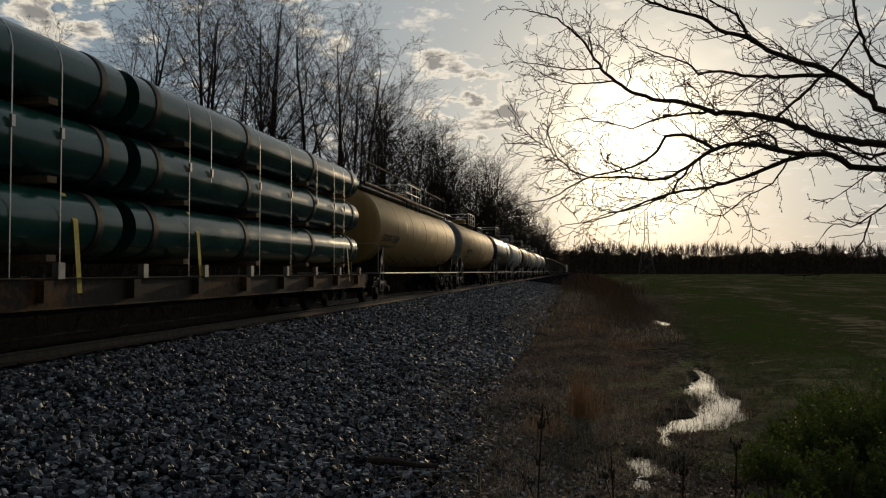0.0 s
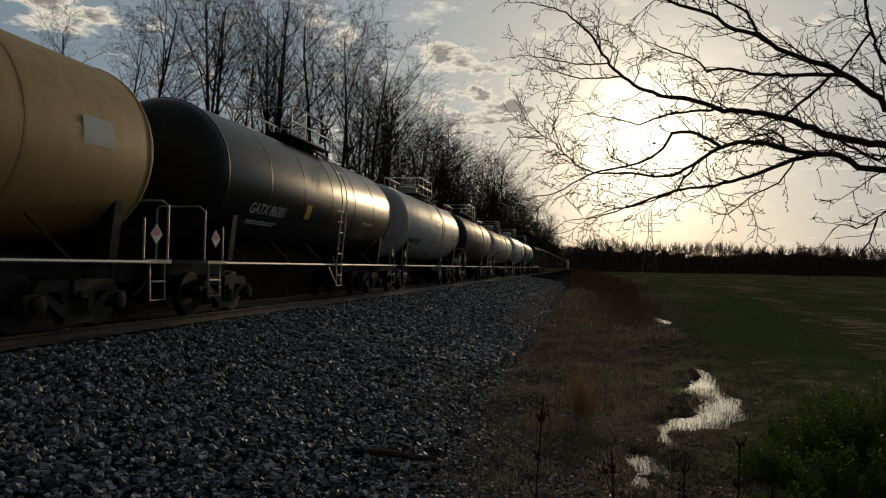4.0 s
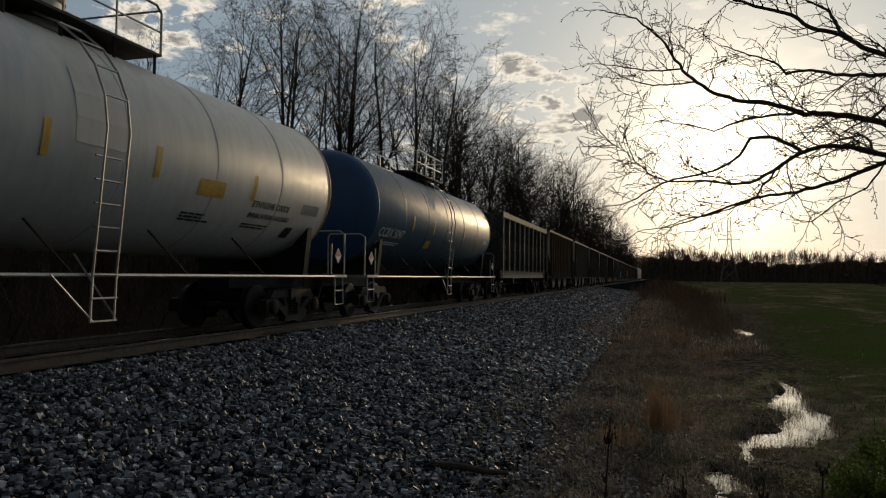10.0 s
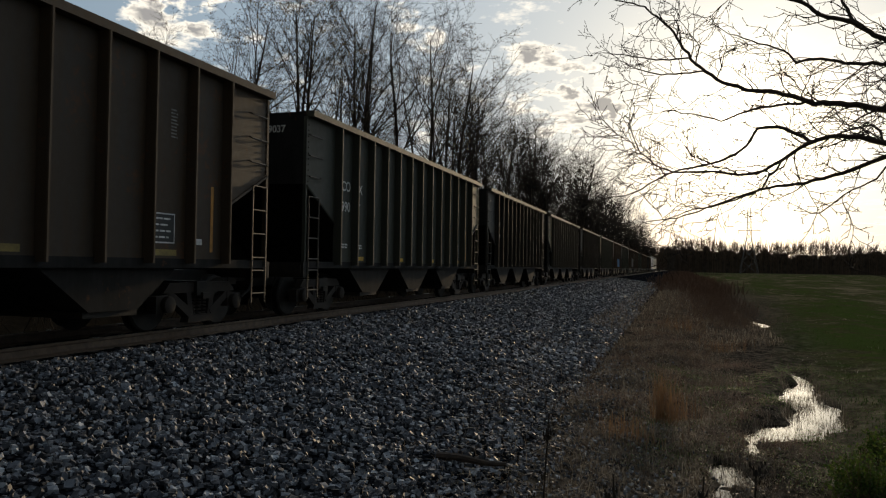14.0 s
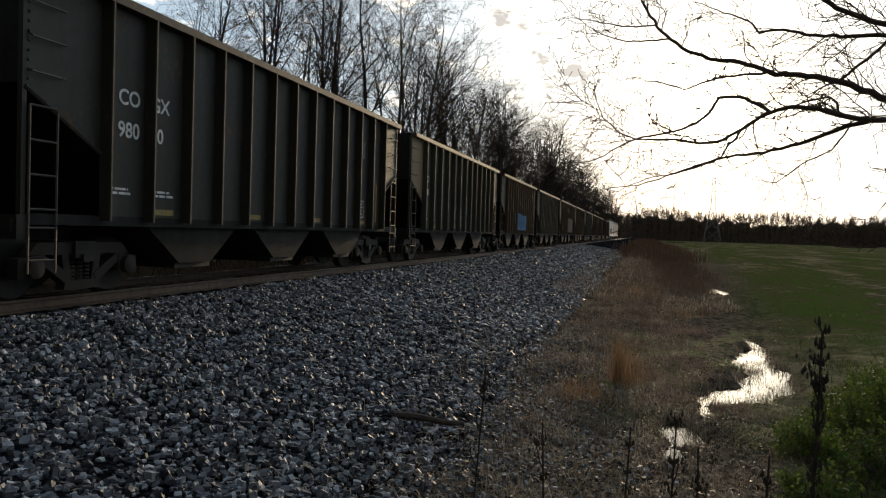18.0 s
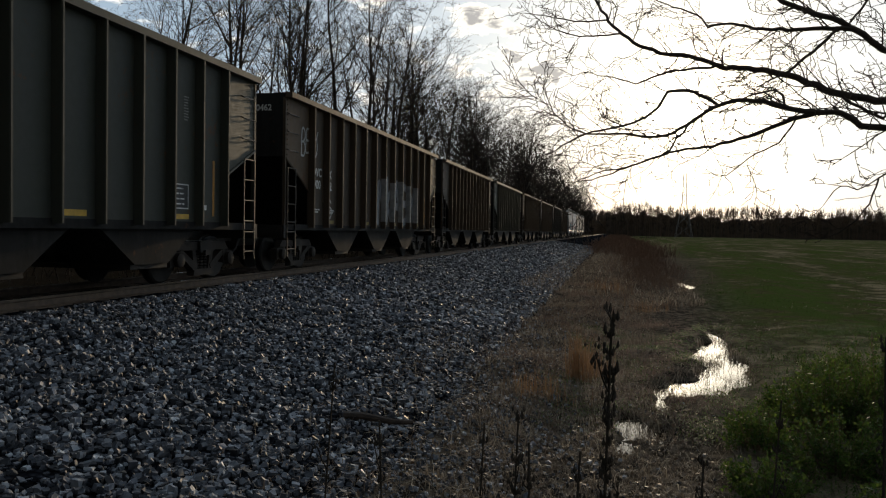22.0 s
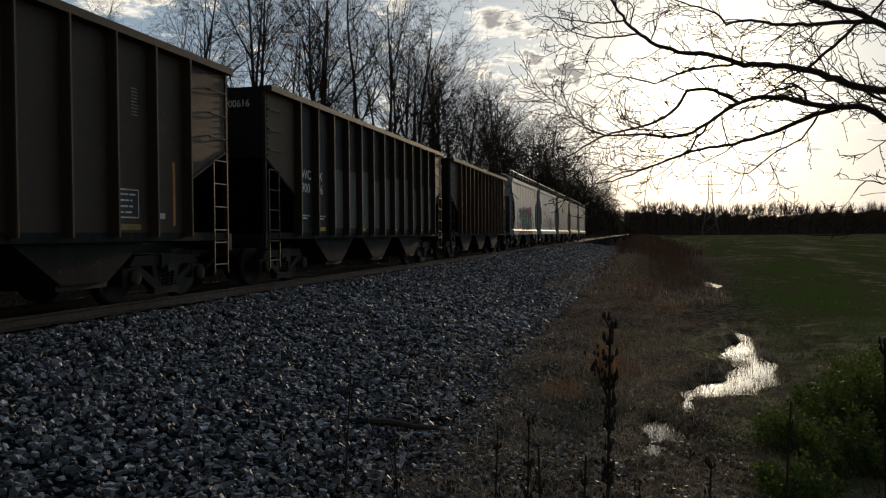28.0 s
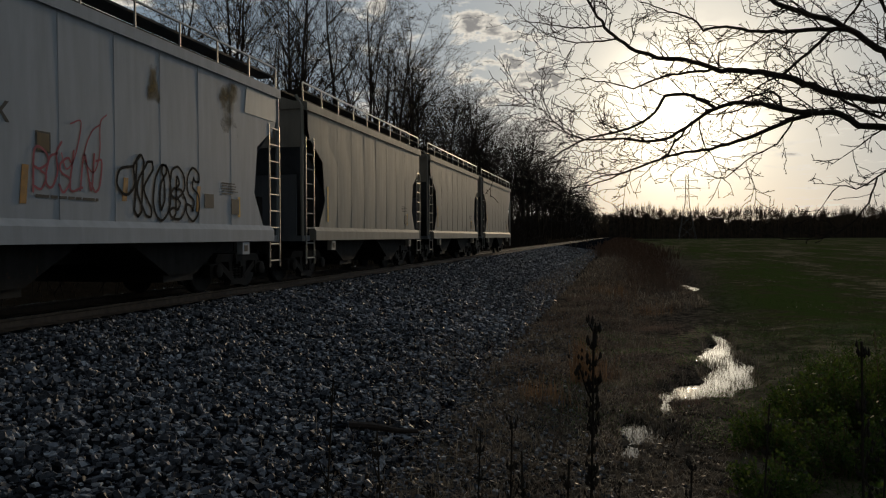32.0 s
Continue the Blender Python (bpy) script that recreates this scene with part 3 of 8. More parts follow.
def smooth_line(pts, step=0.09):
    pts = [Vector(p) for p in pts]
    e = [pts[0] * 2 - pts[1]] + pts + [pts[-1] * 2 - pts[-2]]
    out = []
    for i in range(1, len(e) - 2):
        n = max(2, int((e[i + 1] - e[i]).length / step))
        for k in range(n):
            t = k / n
            a, b, c, d = e[i - 1], e[i], e[i + 1], e[i + 2]
            out.append(0.5 * ((2 * b) + (c - a) * t + (2 * a - 5 * b + 4 * c - d) * t * t + (3 * b - a - 3 * c + d) * t ** 3))
    out.append(pts[-1])
    return out


def bars(car, x, y, z, rows, width, material, h=0.035, gap=0.06, name="stencil_block"):
    g, rng = Geo(), random.Random(int(y * 100) + rows)
    for k in range(rows):
        a = y
        end = y + width * rng.uniform(0.7, 1)
        while a < end:
            b = a + rng.uniform(0.08, 0.25)
            g.box(x, x + 0.003, a, min(b, end), z - k * gap - h, z - k * gap)
            a = b + 0.03
    lines = part(name, g, material, car, "small stencilled data lines")
    lines["kind"] = "stuff"
    return lines


def placard(car, x, y, z, s=0.17):
    g = Geo().prism([(y - s, z), (y, z - s), (y + s, z), (y, z + s)], 0, x, x + 0.008)
    p = part("placard", g, WHITE_MARK, car, "white and red diamond hazard placard")
    q = s * 0.82
    part("placard_print", Geo().prism([(y - q, z), (y, z - q * 0.15), (y + q, z), (y, z + q)], 0, x + 0.009, x + 0.012), RED_MARK, p)


def tank_car(label, Y0, Y1, paint, R=1.5, zc=2.85, head=None, dome="bonnet", rust_spots=None, marks=(), walkway=False, ladder_y=0.6, plate=True, band_mat=None, over=0.95, letter=BLACK_MARK, end_cyl=False, side_ladder=True, seam=None):
    L = Y1 - Y0
    car = new_car("tank_car", label, "tank car")
    h = L / 2 - over
    hd = 0.55
    prof = [(-h, 0.02)] + [(-h + hd * (1 - math.cos(a)), R * math.sin(a)) for a in [k * math.pi / 20 for k in range(2, 11)]]
    prof = prof + [(-a, r) for a, r in reversed(prof)]
    tank = part("tank", Geo().lathe(prof, 1, 56, (0, 0, zc)), paint, car, "", True)
    if head:
        hp = [(-h - 0.004, 0.02)] + [(-h + hd * (1 - math.cos(a)) - 0.004, R * math.sin(a) + 0.003) for a in [k * math.pi / 20 for k in range(2, 11)]]
        part("tank_head", Geo().lathe(hp, 1, 56, (0, 0, zc)), head, tank, "tank head in its own tone", True)
    n = 6
    for k in range(1, n):
        y = -h + hd + (2 * h - 2 * hd) * k / n
        part("weld_band", Geo().lathe([(y - 0.03, R + 0.001), (y - 0.025, R + 0.007), (y + 0.025, R + 0.007), (y + 0.03, R + 0.001)], 1, 56, (0, 0, zc)), band_mat or paint, tank, "", True)
    for s in (-1, 1):
        part("head_seam", Geo().lathe([(s * (h - hd) - 0.03, R + 0.001), (s * (h - hd) - 0.02, R + 0.012), (s * (h - hd) + 0.02, R + 0.012), (s * (h - hd) + 0.03, R + 0.001)], 1, 56, (0, 0, zc)), seam or band_mat or paint, tank, "", True)
    top = zc + R
    # stub sills, saddles and end platforms
    for s in (-1, 1):
        ye = s * (L / 2 - 0.62)
        part("stub_sill", Geo().box(-0.35, 0.35, min(ye, s * (h - 2.6)), max(ye, s * (h - 2.6)), 0.78, 1.12), STEEL_DARK, car)
        sd = Geo().prism([(-1.25, 1.05), (1.25, 1.05), (1.35, zc - R * 0.55), (1.0, zc - R * 0.80), (0.5, zc - R * 0.97), (-0.5, zc - R * 0.97), (-1.0, zc - R * 0.80), (-1.35, zc - R * 0.55)], 1, s * (h - 1.15) - 0.1, s * (h - 1.15) + 0.1)
        part("saddle", sd, STEEL_DARK, car)
        pf = Geo().box(-1.5, 1.56, min(ye, ye - s * 0.75), max(ye, ye - s * 0.75), 1.02, 1.08)
        platform = part("end_platform", pf, GALV, car, "grey steel end platform")
        x = 1.48
        part("end_handrail", Geo().tube([(x, ye, 1.05), (x, ye, 2.0), (x - 0.12, ye, 2.08), (0.55, ye, 2.08), (0.5, ye, 2.0), (0.5, ye, 1.05)], 0.022, 6), GALV, car)
        part("grab_post", Geo().tube([(x, ye - s * 0.7, 1.05), (x, ye - s * 0.7, 1.75)], 0.022, 6), GALV, car)
        step = Geo().tube([(1.5, ye - s * 0.12, 1.05), (1.52, ye - s * 0.12, 0.42), (1.52, ye - s * 0.55, 0.42), (1.5, ye - s * 0.55, 1.05)], 0.02, 5)
        step.tube([(1.52, ye - s * 0.12, 0.72), (1.52, ye - s * 0.55, 0.72)], 0.018, 5)
        part("sill_step", step, GALV, car)
        if end_cyl:
            part("brake_cylinder", Geo().lathe([(-0.1, 0.02), (-0.08, 0.2), (0.55, 0.2), (0.58, 0.02)], 0, 14, (0.6, ye - s * 0.4, 1.32)), GALV, car, "", True)
    # handrail pipe along the side with its hangers
    pipe = Geo().tube([(1.54, -L / 2 + 1.3, 1.04), (1.54, L / 2 - 1.3, 1.04)], 0.028, 6)
    part("side_handrail", pipe, GALV, car, "grey pipe handrail along the side")
    k = -h + 1.4
    while k < h - 1:
        xb = 0.95
        zb = zc - math.sqrt(R * R - xb * xb) + 0.02
        part("handrail_bracket", Geo().tube([(1.54, k, 1.04), (xb, k - 0.22, zb)], 0.016, 5), STEEL_RUST, car)
        k += 2.3
    # top fittings
    pl = Geo().box(-0.85, 0.85, -1.5, 1.5, top + 0.06, top + 0.10)
    for y in (-1.4, -0.5, 0.5, 1.4):
        for x in (-0.8, 0.8):
            pl.tube([(x, y, top + 0.08), (x, y, zc + math.sqrt(R * R - x * x) - 0.02)], 0.025, 5)
    plat = part("top_platform", pl, STEEL_DARK, car, "dark steel top platform")
    rl = Geo()
    for x in (-0.83, 0.83):
        rl.tube([(x, -1.5, top + 0.08), (x, -1.5, top + 0.75), (x, -1.38, top + 0.85), (x, 1.38, top + 0.85), (x, 1.5, top + 0.75), (x, 1.5, top + 0.08)], 0.022, 6)
        rl.tube([(x, -1.5, top + 0.45), (x, 1.5, top + 0.45)], 0.016, 5)
        for y in (-0.5, 0.5):
            rl.tube([(x, y, top + 0.08), (x, y, top + 0.85)], 0.018, 5)
    for y in (-1.5, 1.5):
        rl.tube([(-0.83, y, top + 0.8), (0.83, y, top + 0.8)], 0.018, 5)
    part("platform_railing", rl, GALV, plat)
    d0 = top - 0.05
    if dome == "bonnet":
        dm = Geo().lathe([(d0, 0.46), (d0 + 0.42, 0.46), (d0 + 0.44, 0.50), (d0 + 0.50, 0.50), (d0 + 0.55, 0.40), (d0 + 0.57, 0.05)], 2, 24, (0, -0.3, 0))
    else:
        dm = Geo().lathe([(d0, 0.34), (d0 + 0.25, 0.34), (d0 + 0.28, 0.38), (d0 + 0.34, 0.38), (d0 + 0.38, 0.05)], 2, 20, (0, -0.4, 0))
        dm.lathe([(d0, 0.12), (d0 + 0.3, 0.12), (d0 + 0.33, 0.16), (d0 + 0.4, 0.16), (d0 + 0.42, 0.02)], 2, 14, (0.1, 0.7, 0))
    part("manway", dm, paint if dome == "bonnet" else STEEL_DARK, car, "", True)
    if walkway:
        ww = Geo().box(0.30, 0.75, -h + 0.5, h - 0.5, top - 0.02, top + 0.03)
        part("running_board", ww, GALV, car, "full length running board")
        wr = Geo()
        y = -h + 0.5
        while y < h - 0.4:
            wr.tube([(0.78, y, top), (0.78, y, top + 0.95)], 0.02, 5)
            y += 2.1
        wr.tube([(0.78, -h + 0.5, top + 0.95), (0.78, h - 0.5, top + 0.95)], 0.02, 5)
        wr.tube([(0.80, -h + 0.5, top + 0.12), (0.80, h - 0.5, top + 0.12)], 0.07, 8)
        part("running_board_railing", wr, STEEL_DARK, car)
    # curved side ladder up to the platform, down to the rail
    ly = ladder_y
    g = Geo()
    for y in (ly, ly + 0.42) if side_ladder else ():
        arc = [(0.12 + (R + 0.12) * math.cos(a), y, zc + (R + 0.1) * math.sin(a)) for a in [radians(d) for d in (0, 15, 30, 45, 60, 75)]]
        g.tube([(1.62, y - 0.05, 0.45), (1.6, y, 1.04)] + arc, 0.018, 5)
    for z in [0.46, 0.75] + [1.05 + 0.3 * k for k in range(6 if side_ladder else 0)]:
        g.tube([(1.62, ly - 0.03, z), (1.62, ly + 0.42, z)], 0.015, 5)
    for d in (15, 30, 45, 60) if side_ladder else ():
        a = radians(d)
        x, z = 0.12 + (R + 0.12) * math.cos(a), zc + (R + 0.1) * math.sin(a)
        g.tube([(x, ly, z), (x, ly + 0.42, z)], 0.015, 5)
    g.tube([(1.58, ly - 0.65, 1.04), (1.62, ly, 0.46)], 0.015, 5)
    g.tube([(1.58, ly - 0.30, 1.3), (1.62, ly + 0.42, 0.46)], 0.015, 5)
    part("ladder", g, GALV, car, "pale curved steel ladder")
    if plate:
        pts = []
        for a in [radians(d) for d in (-8, 4, 16, 28)]:
            pts.append(((R + 0.014) * math.cos(a), zc + (R + 0.014) * math.sin(a)))
        pp = Geo()
        for (xa, za), (xb, zb) in zip(pts, pts[1:]):
            pp.quad((xa, ly - 0.25, za), (xa, ly + 0.65, za), (xb, ly + 0.65, zb), (xb, ly - 0.25, zb))
        part("backing_plate", pp, paint, car)

    def wrap(y0, y1, a0, a1, material, name, label="", off=0.016):
        g, k = Geo(), 8
        for i in range(k):
            p = [radians(a0 + (a1 - a0) * (i + e) / k) for e in (0, 1)]
            (xa, za), (xb, zb) = [((R + off) * math.cos(a), zc + (R + off) * math.sin(a)) for a in p]
            g.quad((xa, y0, za), (xa, y1, za), (xb, y1, zb), (xb, y0, zb))
        return part(name, g, material, car, label)

    def turn(z):
        return math.asin(max(-0.99, min(0.99, (z - zc) / R)))

    def text(s, y, z, size, material=letter, label="stencilled lettering"):
        a = turn(z - 0.36 * size)
        x, z = (R + 0.02) * math.cos(a), zc + (R + 0.02) * math.sin(a)
        m = Matrix(((0, -math.sin(a), math.cos(a), x), (1, 0, 0, y), (0, math.cos(a), math.sin(a), z), (0, 0, 0, 1)))
        lettering(s, size, material, car, m, "lettering", label)

    for k in marks:
        if k[0] == "text":
            text(*k[1:])
        elif k[0] == "bars":
            y, z, rows, width = k[1:]
            aa = turn(z)
            b = bars(car, 0, 0, 0, rows, width, letter)
            b.matrix_basis = Matrix(((math.cos(aa), 0, -math.sin(aa), (R + 0.02) * math.cos(aa)), (0, 1, 0, y), (math.sin(aa), 0, math.cos(aa), zc + (R + 0.02) * math.sin(aa)), (0, 0, 0, 1)))
        elif k[0] == "tape":
            wrap(k[1], k[1] + 0.11, math.degrees(turn(k[2] - 0.22)), math.degrees(turn(k[2] + 0.22)), YELLOW_MARK, "reflective_tape", "yellow reflective tape")
        elif k[0] == "panel":
            wrap(k[1], k[1] + k[2], math.degrees(turn(k[3])), math.degrees(turn(k[4])), k[5], "decal_panel", "painted panel")
    placard(car, 1.5, -L / 2 + 1.0, 1.5)
    placard(car, 1.5, L / 2 - 1.0, 1.5)
    if rust_spots:
        rng = random.Random(rust_spots)
        for s in range(7):
            y = -h + 0.9 + (2 * h - 1.8) * (s + 0.5) / 7 + rng.uniform(-0.15, 0.15)
            wrap(y - rng.uniform(0.5, 0.75), y + rng.uniform(0.5, 0.75), 26, 66, RUST_STAIN, "rust_stain", "rust stain on the shoulder of the tank", 0.006)
    running_gear(car, L)
    return car


def rust_stain():
    """Ragged rust over paint: clear where the stain stops."""
    m, nt, N, L, b = nodes_of("rust_stain")
    tc, no, n2, r = N("ShaderNodeTexCoord"), N("ShaderNodeTexNoise"), N("ShaderNodeTexNoise"), N("ShaderNodeValToRGB")
    no.inputs["Scale"].default_value, no.inputs["Detail"].default_value = 2.2, 9
    L(tc.outputs["Object"], no.inputs["Vector"])
    # fade towards the patch's edges
    sep, fx, fy, mu, ad = N("ShaderNodeSeparateXYZ"), N("ShaderNodeMath"), N("ShaderNodeMath"), N("ShaderNodeMath"), N("ShaderNodeMath")
    L(tc.outputs["Generated"], sep.inputs[0])
    for m_, k in ((fx, 1), (fy, 2)):
        m_.operation = "PINGPONG"
        m_.inputs[1].default_value = 0.5
        L(sep.outputs[k], m_.inputs[0])
    mu.operation = "MINIMUM"
    L(fx.outputs[0], mu.inputs[0]), L(fy.outputs[0], mu.inputs[1])
    ad.operation = "MULTIPLY_ADD"
    ad.inputs[1].default_value = 0.75
    L(mu.outputs[0], ad.inputs[0]), L(no.outputs["Fac"], ad.inputs[2])
    r.color_ramp.elements[0].position, r.color_ramp.elements[1].position = 0.59, 0.76
    L(ad.outputs[0], r.inputs[0]), L(r.outputs[0], b.inputs["Alpha"])
    n2.inputs["Scale"].default_value = 7
    c = N("ShaderNodeValToRGB")
    c.color_ramp.elements[0].color, c.color_ramp.elements[1].color = (0.10, 0.035, 0.012, 1), (0.30, 0.13, 0.04, 1)
    L(tc.outputs["Object"], n2.inputs["Vector"]), L(n2.outputs["Fac"], c.inputs[0]), L(c.outputs[0], b.inputs["Base Color"])
    b.inputs["Roughness"].default_value = 0.9
    return m


RUST_STAIN = rust_stain()
RUN_STAIN = rust_stain()
RUN_STAIN.name = "tan_run_stain"
for nd in RUN_STAIN.node_tree.nodes:
    if nd.type == "VALTORGB" and nd.color_ramp.elements[0].position > 0.5:
        nd.color_ramp.elements[0].position, nd.color_ramp.elements[1].position = 0.60, 1.0
    elif nd.type == "VALTORGB":
        nd.color_ramp.elements[0].color, nd.color_ramp.elements[1].color = (0.20, 0.13, 0.05, 1), (0.34, 0.25, 0.12, 1)


def open_hopper(label, Y0, Y1, paint, patch=None, ribs=13, top=4.18, sill=1.12, bays=3, number=("", ""), seed=1, end_paint=None, tags=(), rib_w=0.07, rib_d=0.19, chord=0.12, end_paint2=None, zl=(2.72, 2.28), ls=0.34, category="hopper car", name="coal_hopper_car"):
    """Ribbed open-top car; bays = 0 makes a gondola with a straight floor."""
    rng = random.Random(seed)
    L = Y1 - Y0
    h = L / 2 - 0.75
    car = new_car(name, label, category)
    W = 1.40
    cut = 1.35 if bays else 0.0      # the ends overhang above the sloping floor
    for s, nm in ((1, "side_sheet"), (-1, "side_sheet")):
        part(nm, Geo().box(s * W - 0.02, s * W + 0.02, -h + cut, h - cut, sill, top - 0.05), paint, car)
        if cut:
            for e in (-1, 1):
                o = [(e * (h - cut), top - 0.05), (e * h, top - 0.05), (e * h, 2.68), (e * (h - cut), 1.98)]
                part("end_side_sheet", Geo().prism(o, 0, s * W - 0.02, s * W + 0.02), (end_paint if e < 0 else end_paint2) or paint, car)
    ch = Geo()
    for s in (-1, 1):
        ch.box(min(s * (W - 0.05), s * (W + 0.18)), max(s * (W - 0.05), s * (W + 0.18)), -h, h, top - chord, top)
    part("top_chord", ch, paint if bays else CHORD_WORN, car, "heavy top chord")
    for s in (-1, 1):
        part("side_sill", Geo().box(s * W - 0.04, s * W + 0.04, -h, h, sill - (0.12 if bays else 0.40), sill + 0.02), GRIME_AND_SHADE if bays else CHORD_WORN, car)
    rib = Geo().prism([(0.018, -rib_w / 2), (rib_d - 0.02, -rib_w * 0.36), (rib_d, -rib_w * 0.22), (rib_d, rib_w * 0.22), (rib_d - 0.02, rib_w * 0.36), (0.018, rib_w / 2)], 2, sill - 0.05, top - chord).mesh("rib", paint)
    span = 2 * (h - cut)
    for k in range(ribs + 1):
        for s in (-1, 1):
            r = part("rib", rib, None, car)
            r.location = (s * W, -h + cut + span * k / ribs, 0)
            if s < 0:
                r.rotation_euler.z = math.pi
    # ends
    for e in (-1, 1):
        if bays:
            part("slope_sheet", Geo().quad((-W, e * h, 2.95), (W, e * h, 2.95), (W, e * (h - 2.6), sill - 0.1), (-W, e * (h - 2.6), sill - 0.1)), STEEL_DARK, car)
            part("end_sheet", Geo().box(-W, W, e * h - 0.03, e * h + 0.03, 2.70, top - 0.02), GRIME_AND_SHADE, car)
        else:
            part("end_sheet", Geo().box(-W, W, e * h - 0.04, e * h + 0.04, sill - 0.1, top - 0.02), paint, car)
            for z in (1.8, 2.6, 3.4):
                part("end_rib", Geo().box(-W, W, e * h - 0.1 if e < 0 else e * h + 0.03, e * h - 0.03 if e < 0 else e * h + 0.1, z - 0.1, z + 0.1), paint, car)
        for x in (-W, W):
            part("corner_post", Geo().box(x - 0.035, x + 0.035, e * h - 0.035, e * h + 0.035, sill - 0.2, top - chord), paint, car)
        rv = Geo()
        for k in range(12):
            rv.lathe([(W + 0.03, 0.022), (W + 0.048, 0.018), (W + 0.054, 0.004)], 0, 6, (0, e * (h - 0.05), 2.75 + 0.115 * k))
        part("rivet_row", rv, paint, car)["kind"] = "stuff"
        part("end_sill", Geo().box(-W - 0.05, W + 0.05, e * h - 0.1, e * h + 0.1, sill - 0.3, sill), STEEL_DARK, car)
        part("end_platform", Geo().box(-W, W, e * (h + 0.12) - 0.02, e * (h + 0.12) + 0.02, sill - 0.22, sill - 0.05), STEEL_DARK, car)
        ladder(car, W + 0.06, e * (h - 0.50), e * (h - 0.06), sill - 0.10, 2.45 if bays else top - 0.45, 0.42, 0.017, LADDER_MAT)
        ladder(car, W + 0.06, e * (h - 0.50), e * (h - 0.06), sill - 0.72, sill - 0.12, 0.40, 0.017, LADDER_MAT, name="sill_step")
        dg = Geo().tube([(W + 0.03, e * (h - cut), 1.96), (W + 0.03, e * h, 2.66)], 0.03, 5) if cut else Geo().tube([(W, e * h, sill), (W, e * h, sill + 0.5)], 0.04, 5)
        part("end_brace", dg, paint, car)
        if bays:
            for z in (2.85, 3.27, 3.69):
                part("grab_iron", Geo().tube([(W + 0.02, e * (h - 0.60), z + 0.03), (W + 0.08, e * (h - 0.60), z), (W + 0.08, e * (h - 0.06), z), (W + 0.02, e * (h - 0.06), z + 0.03)], 0.014, 5), LADDER_MAT, car)
    part("floor", Geo().box(-W, W, -h + (2.4 if bays else 0), h - (2.4 if bays else 0), sill - 0.12, sill - 0.08), STEEL_DARK, car)
    part("centre_sill", Geo().box(-0.3, 0.3, -h - 0.1, h + 0.1, 0.62, 0.95), STEEL_DARK, car)
    for k in range(bays):
        yc = (k - (bays - 1) / 2) * 3.2
        hp = Geo()
        o = [(yc - 1.3, sill - 0.1), (yc + 1.3, sill - 0.1), (yc + 0.45, 0.42), (yc - 0.45, 0.42)]
        for s in (-1, 1):
            hp.prism(o, 0, s * 0.75 - 0.6, s * 0.75 + 0.6)
        part("hopper_bay", hp, GRIME_AND_SHADE, car)
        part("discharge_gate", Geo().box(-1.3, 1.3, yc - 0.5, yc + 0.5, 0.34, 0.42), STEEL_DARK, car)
    if not bays:
        part("floor_crossbearers", Geo().box(-1.3, 1.3, -3, -2.7, 0.75, sill - 0.1).box(-1.3, 1.3, 2.7, 3, 0.75, sill - 0.1), STEEL_DARK, car)
    xs = W + 0.022
    dy = span / ribs
    y1 = -h + cut + dy
    if patch:
        for k in patch[0]:
            a = -h + cut + dy * k
            part("paint_patch", Geo().box(xs, xs + 0.002, a + rib_w * 0.6, a + dy - rib_w * 0.6, patch[1], patch[2] + rng.uniform(-0.12, 0.25)), patch[3], car, "paler repainted panel")
    if number[0]:
        mk, nr = number
        s = ls
        ya = -h + cut + 0.03
        for line, z in ((mk, zl[0]), (nr, zl[1])):
            c = (len(line) + 1) // 2 if len(line) > 2 else len(line)
            lettering(line[:c], s, WHITE_MARK, car, side_m(ya + 0.27, z, xs + 0.004))
            if line[c:]:
                lettering(line[c:], s, WHITE_MARK, car, side_m(ya + dy + 0.06, z, xs + 0.004))
        lettering(mk + " " + nr, 0.2, WHITE_MARK, car, end_m(-0.2, top - 0.42, -h - 0.04))
        bars(car, xs, ya + 0.05, 1.55, 2, dy * 0.7, WHITE_MARK)
        bars(car, xs, ya + dy + 0.05, 1.55, 2, dy * 0.7, WHITE_MARK)
    # reflective tape and a data stencil box low on the panels
    for k in range(1, ribs, 3):
        a = -h + cut + dy * k
        part("reflective_tape", Geo().box(xs, xs + 0.003, a + rib_w * 0.7, a + dy * 0.75, sill + 0.06, sill + 0.15), YELLOW_MARK if seed % 2 else TAPE_DIM, car)
    a = -h + cut + dy * (ribs - 2) + 0.12
    box = part("stencil_panel", Geo().box(xs, xs + 0.003, a, a + 0.52, 1.36, 1.80), WHITE_MARK, car, "white-framed data stencil")
    part("stencil_field", Geo().box(xs + 0.003, xs + 0.005, a + 0.02, a + 0.50, 1.38, 1.78), BLACK_MARK, box)
    bars(box, xs + 0.005, a + 0.05, 1.73, 4, 0.40, WHITE_MARK, 0.025, 0.09)
    if bays:
        bars(car, xs, h - cut - dy * 1.45, 3.35, 9, 0.16, TAN_STENCIL, 0.02, 0.05)
        for a in (-h + cut + 0.03, h - cut - dy * 0.35):
            part("reflective_tape", Geo().box(xs, xs + 0.003, a, a + 0.07, 1.25, 1.95 if a < 0 else 2.3), ORANGE_MARK, car, "orange reflective strip")
        part("inspection_label", Geo().box(xs, xs + 0.003, h - cut - dy * 0.75, h - cut - dy * 0.58, 1.36, 1.45), WHITE_MARK, car)
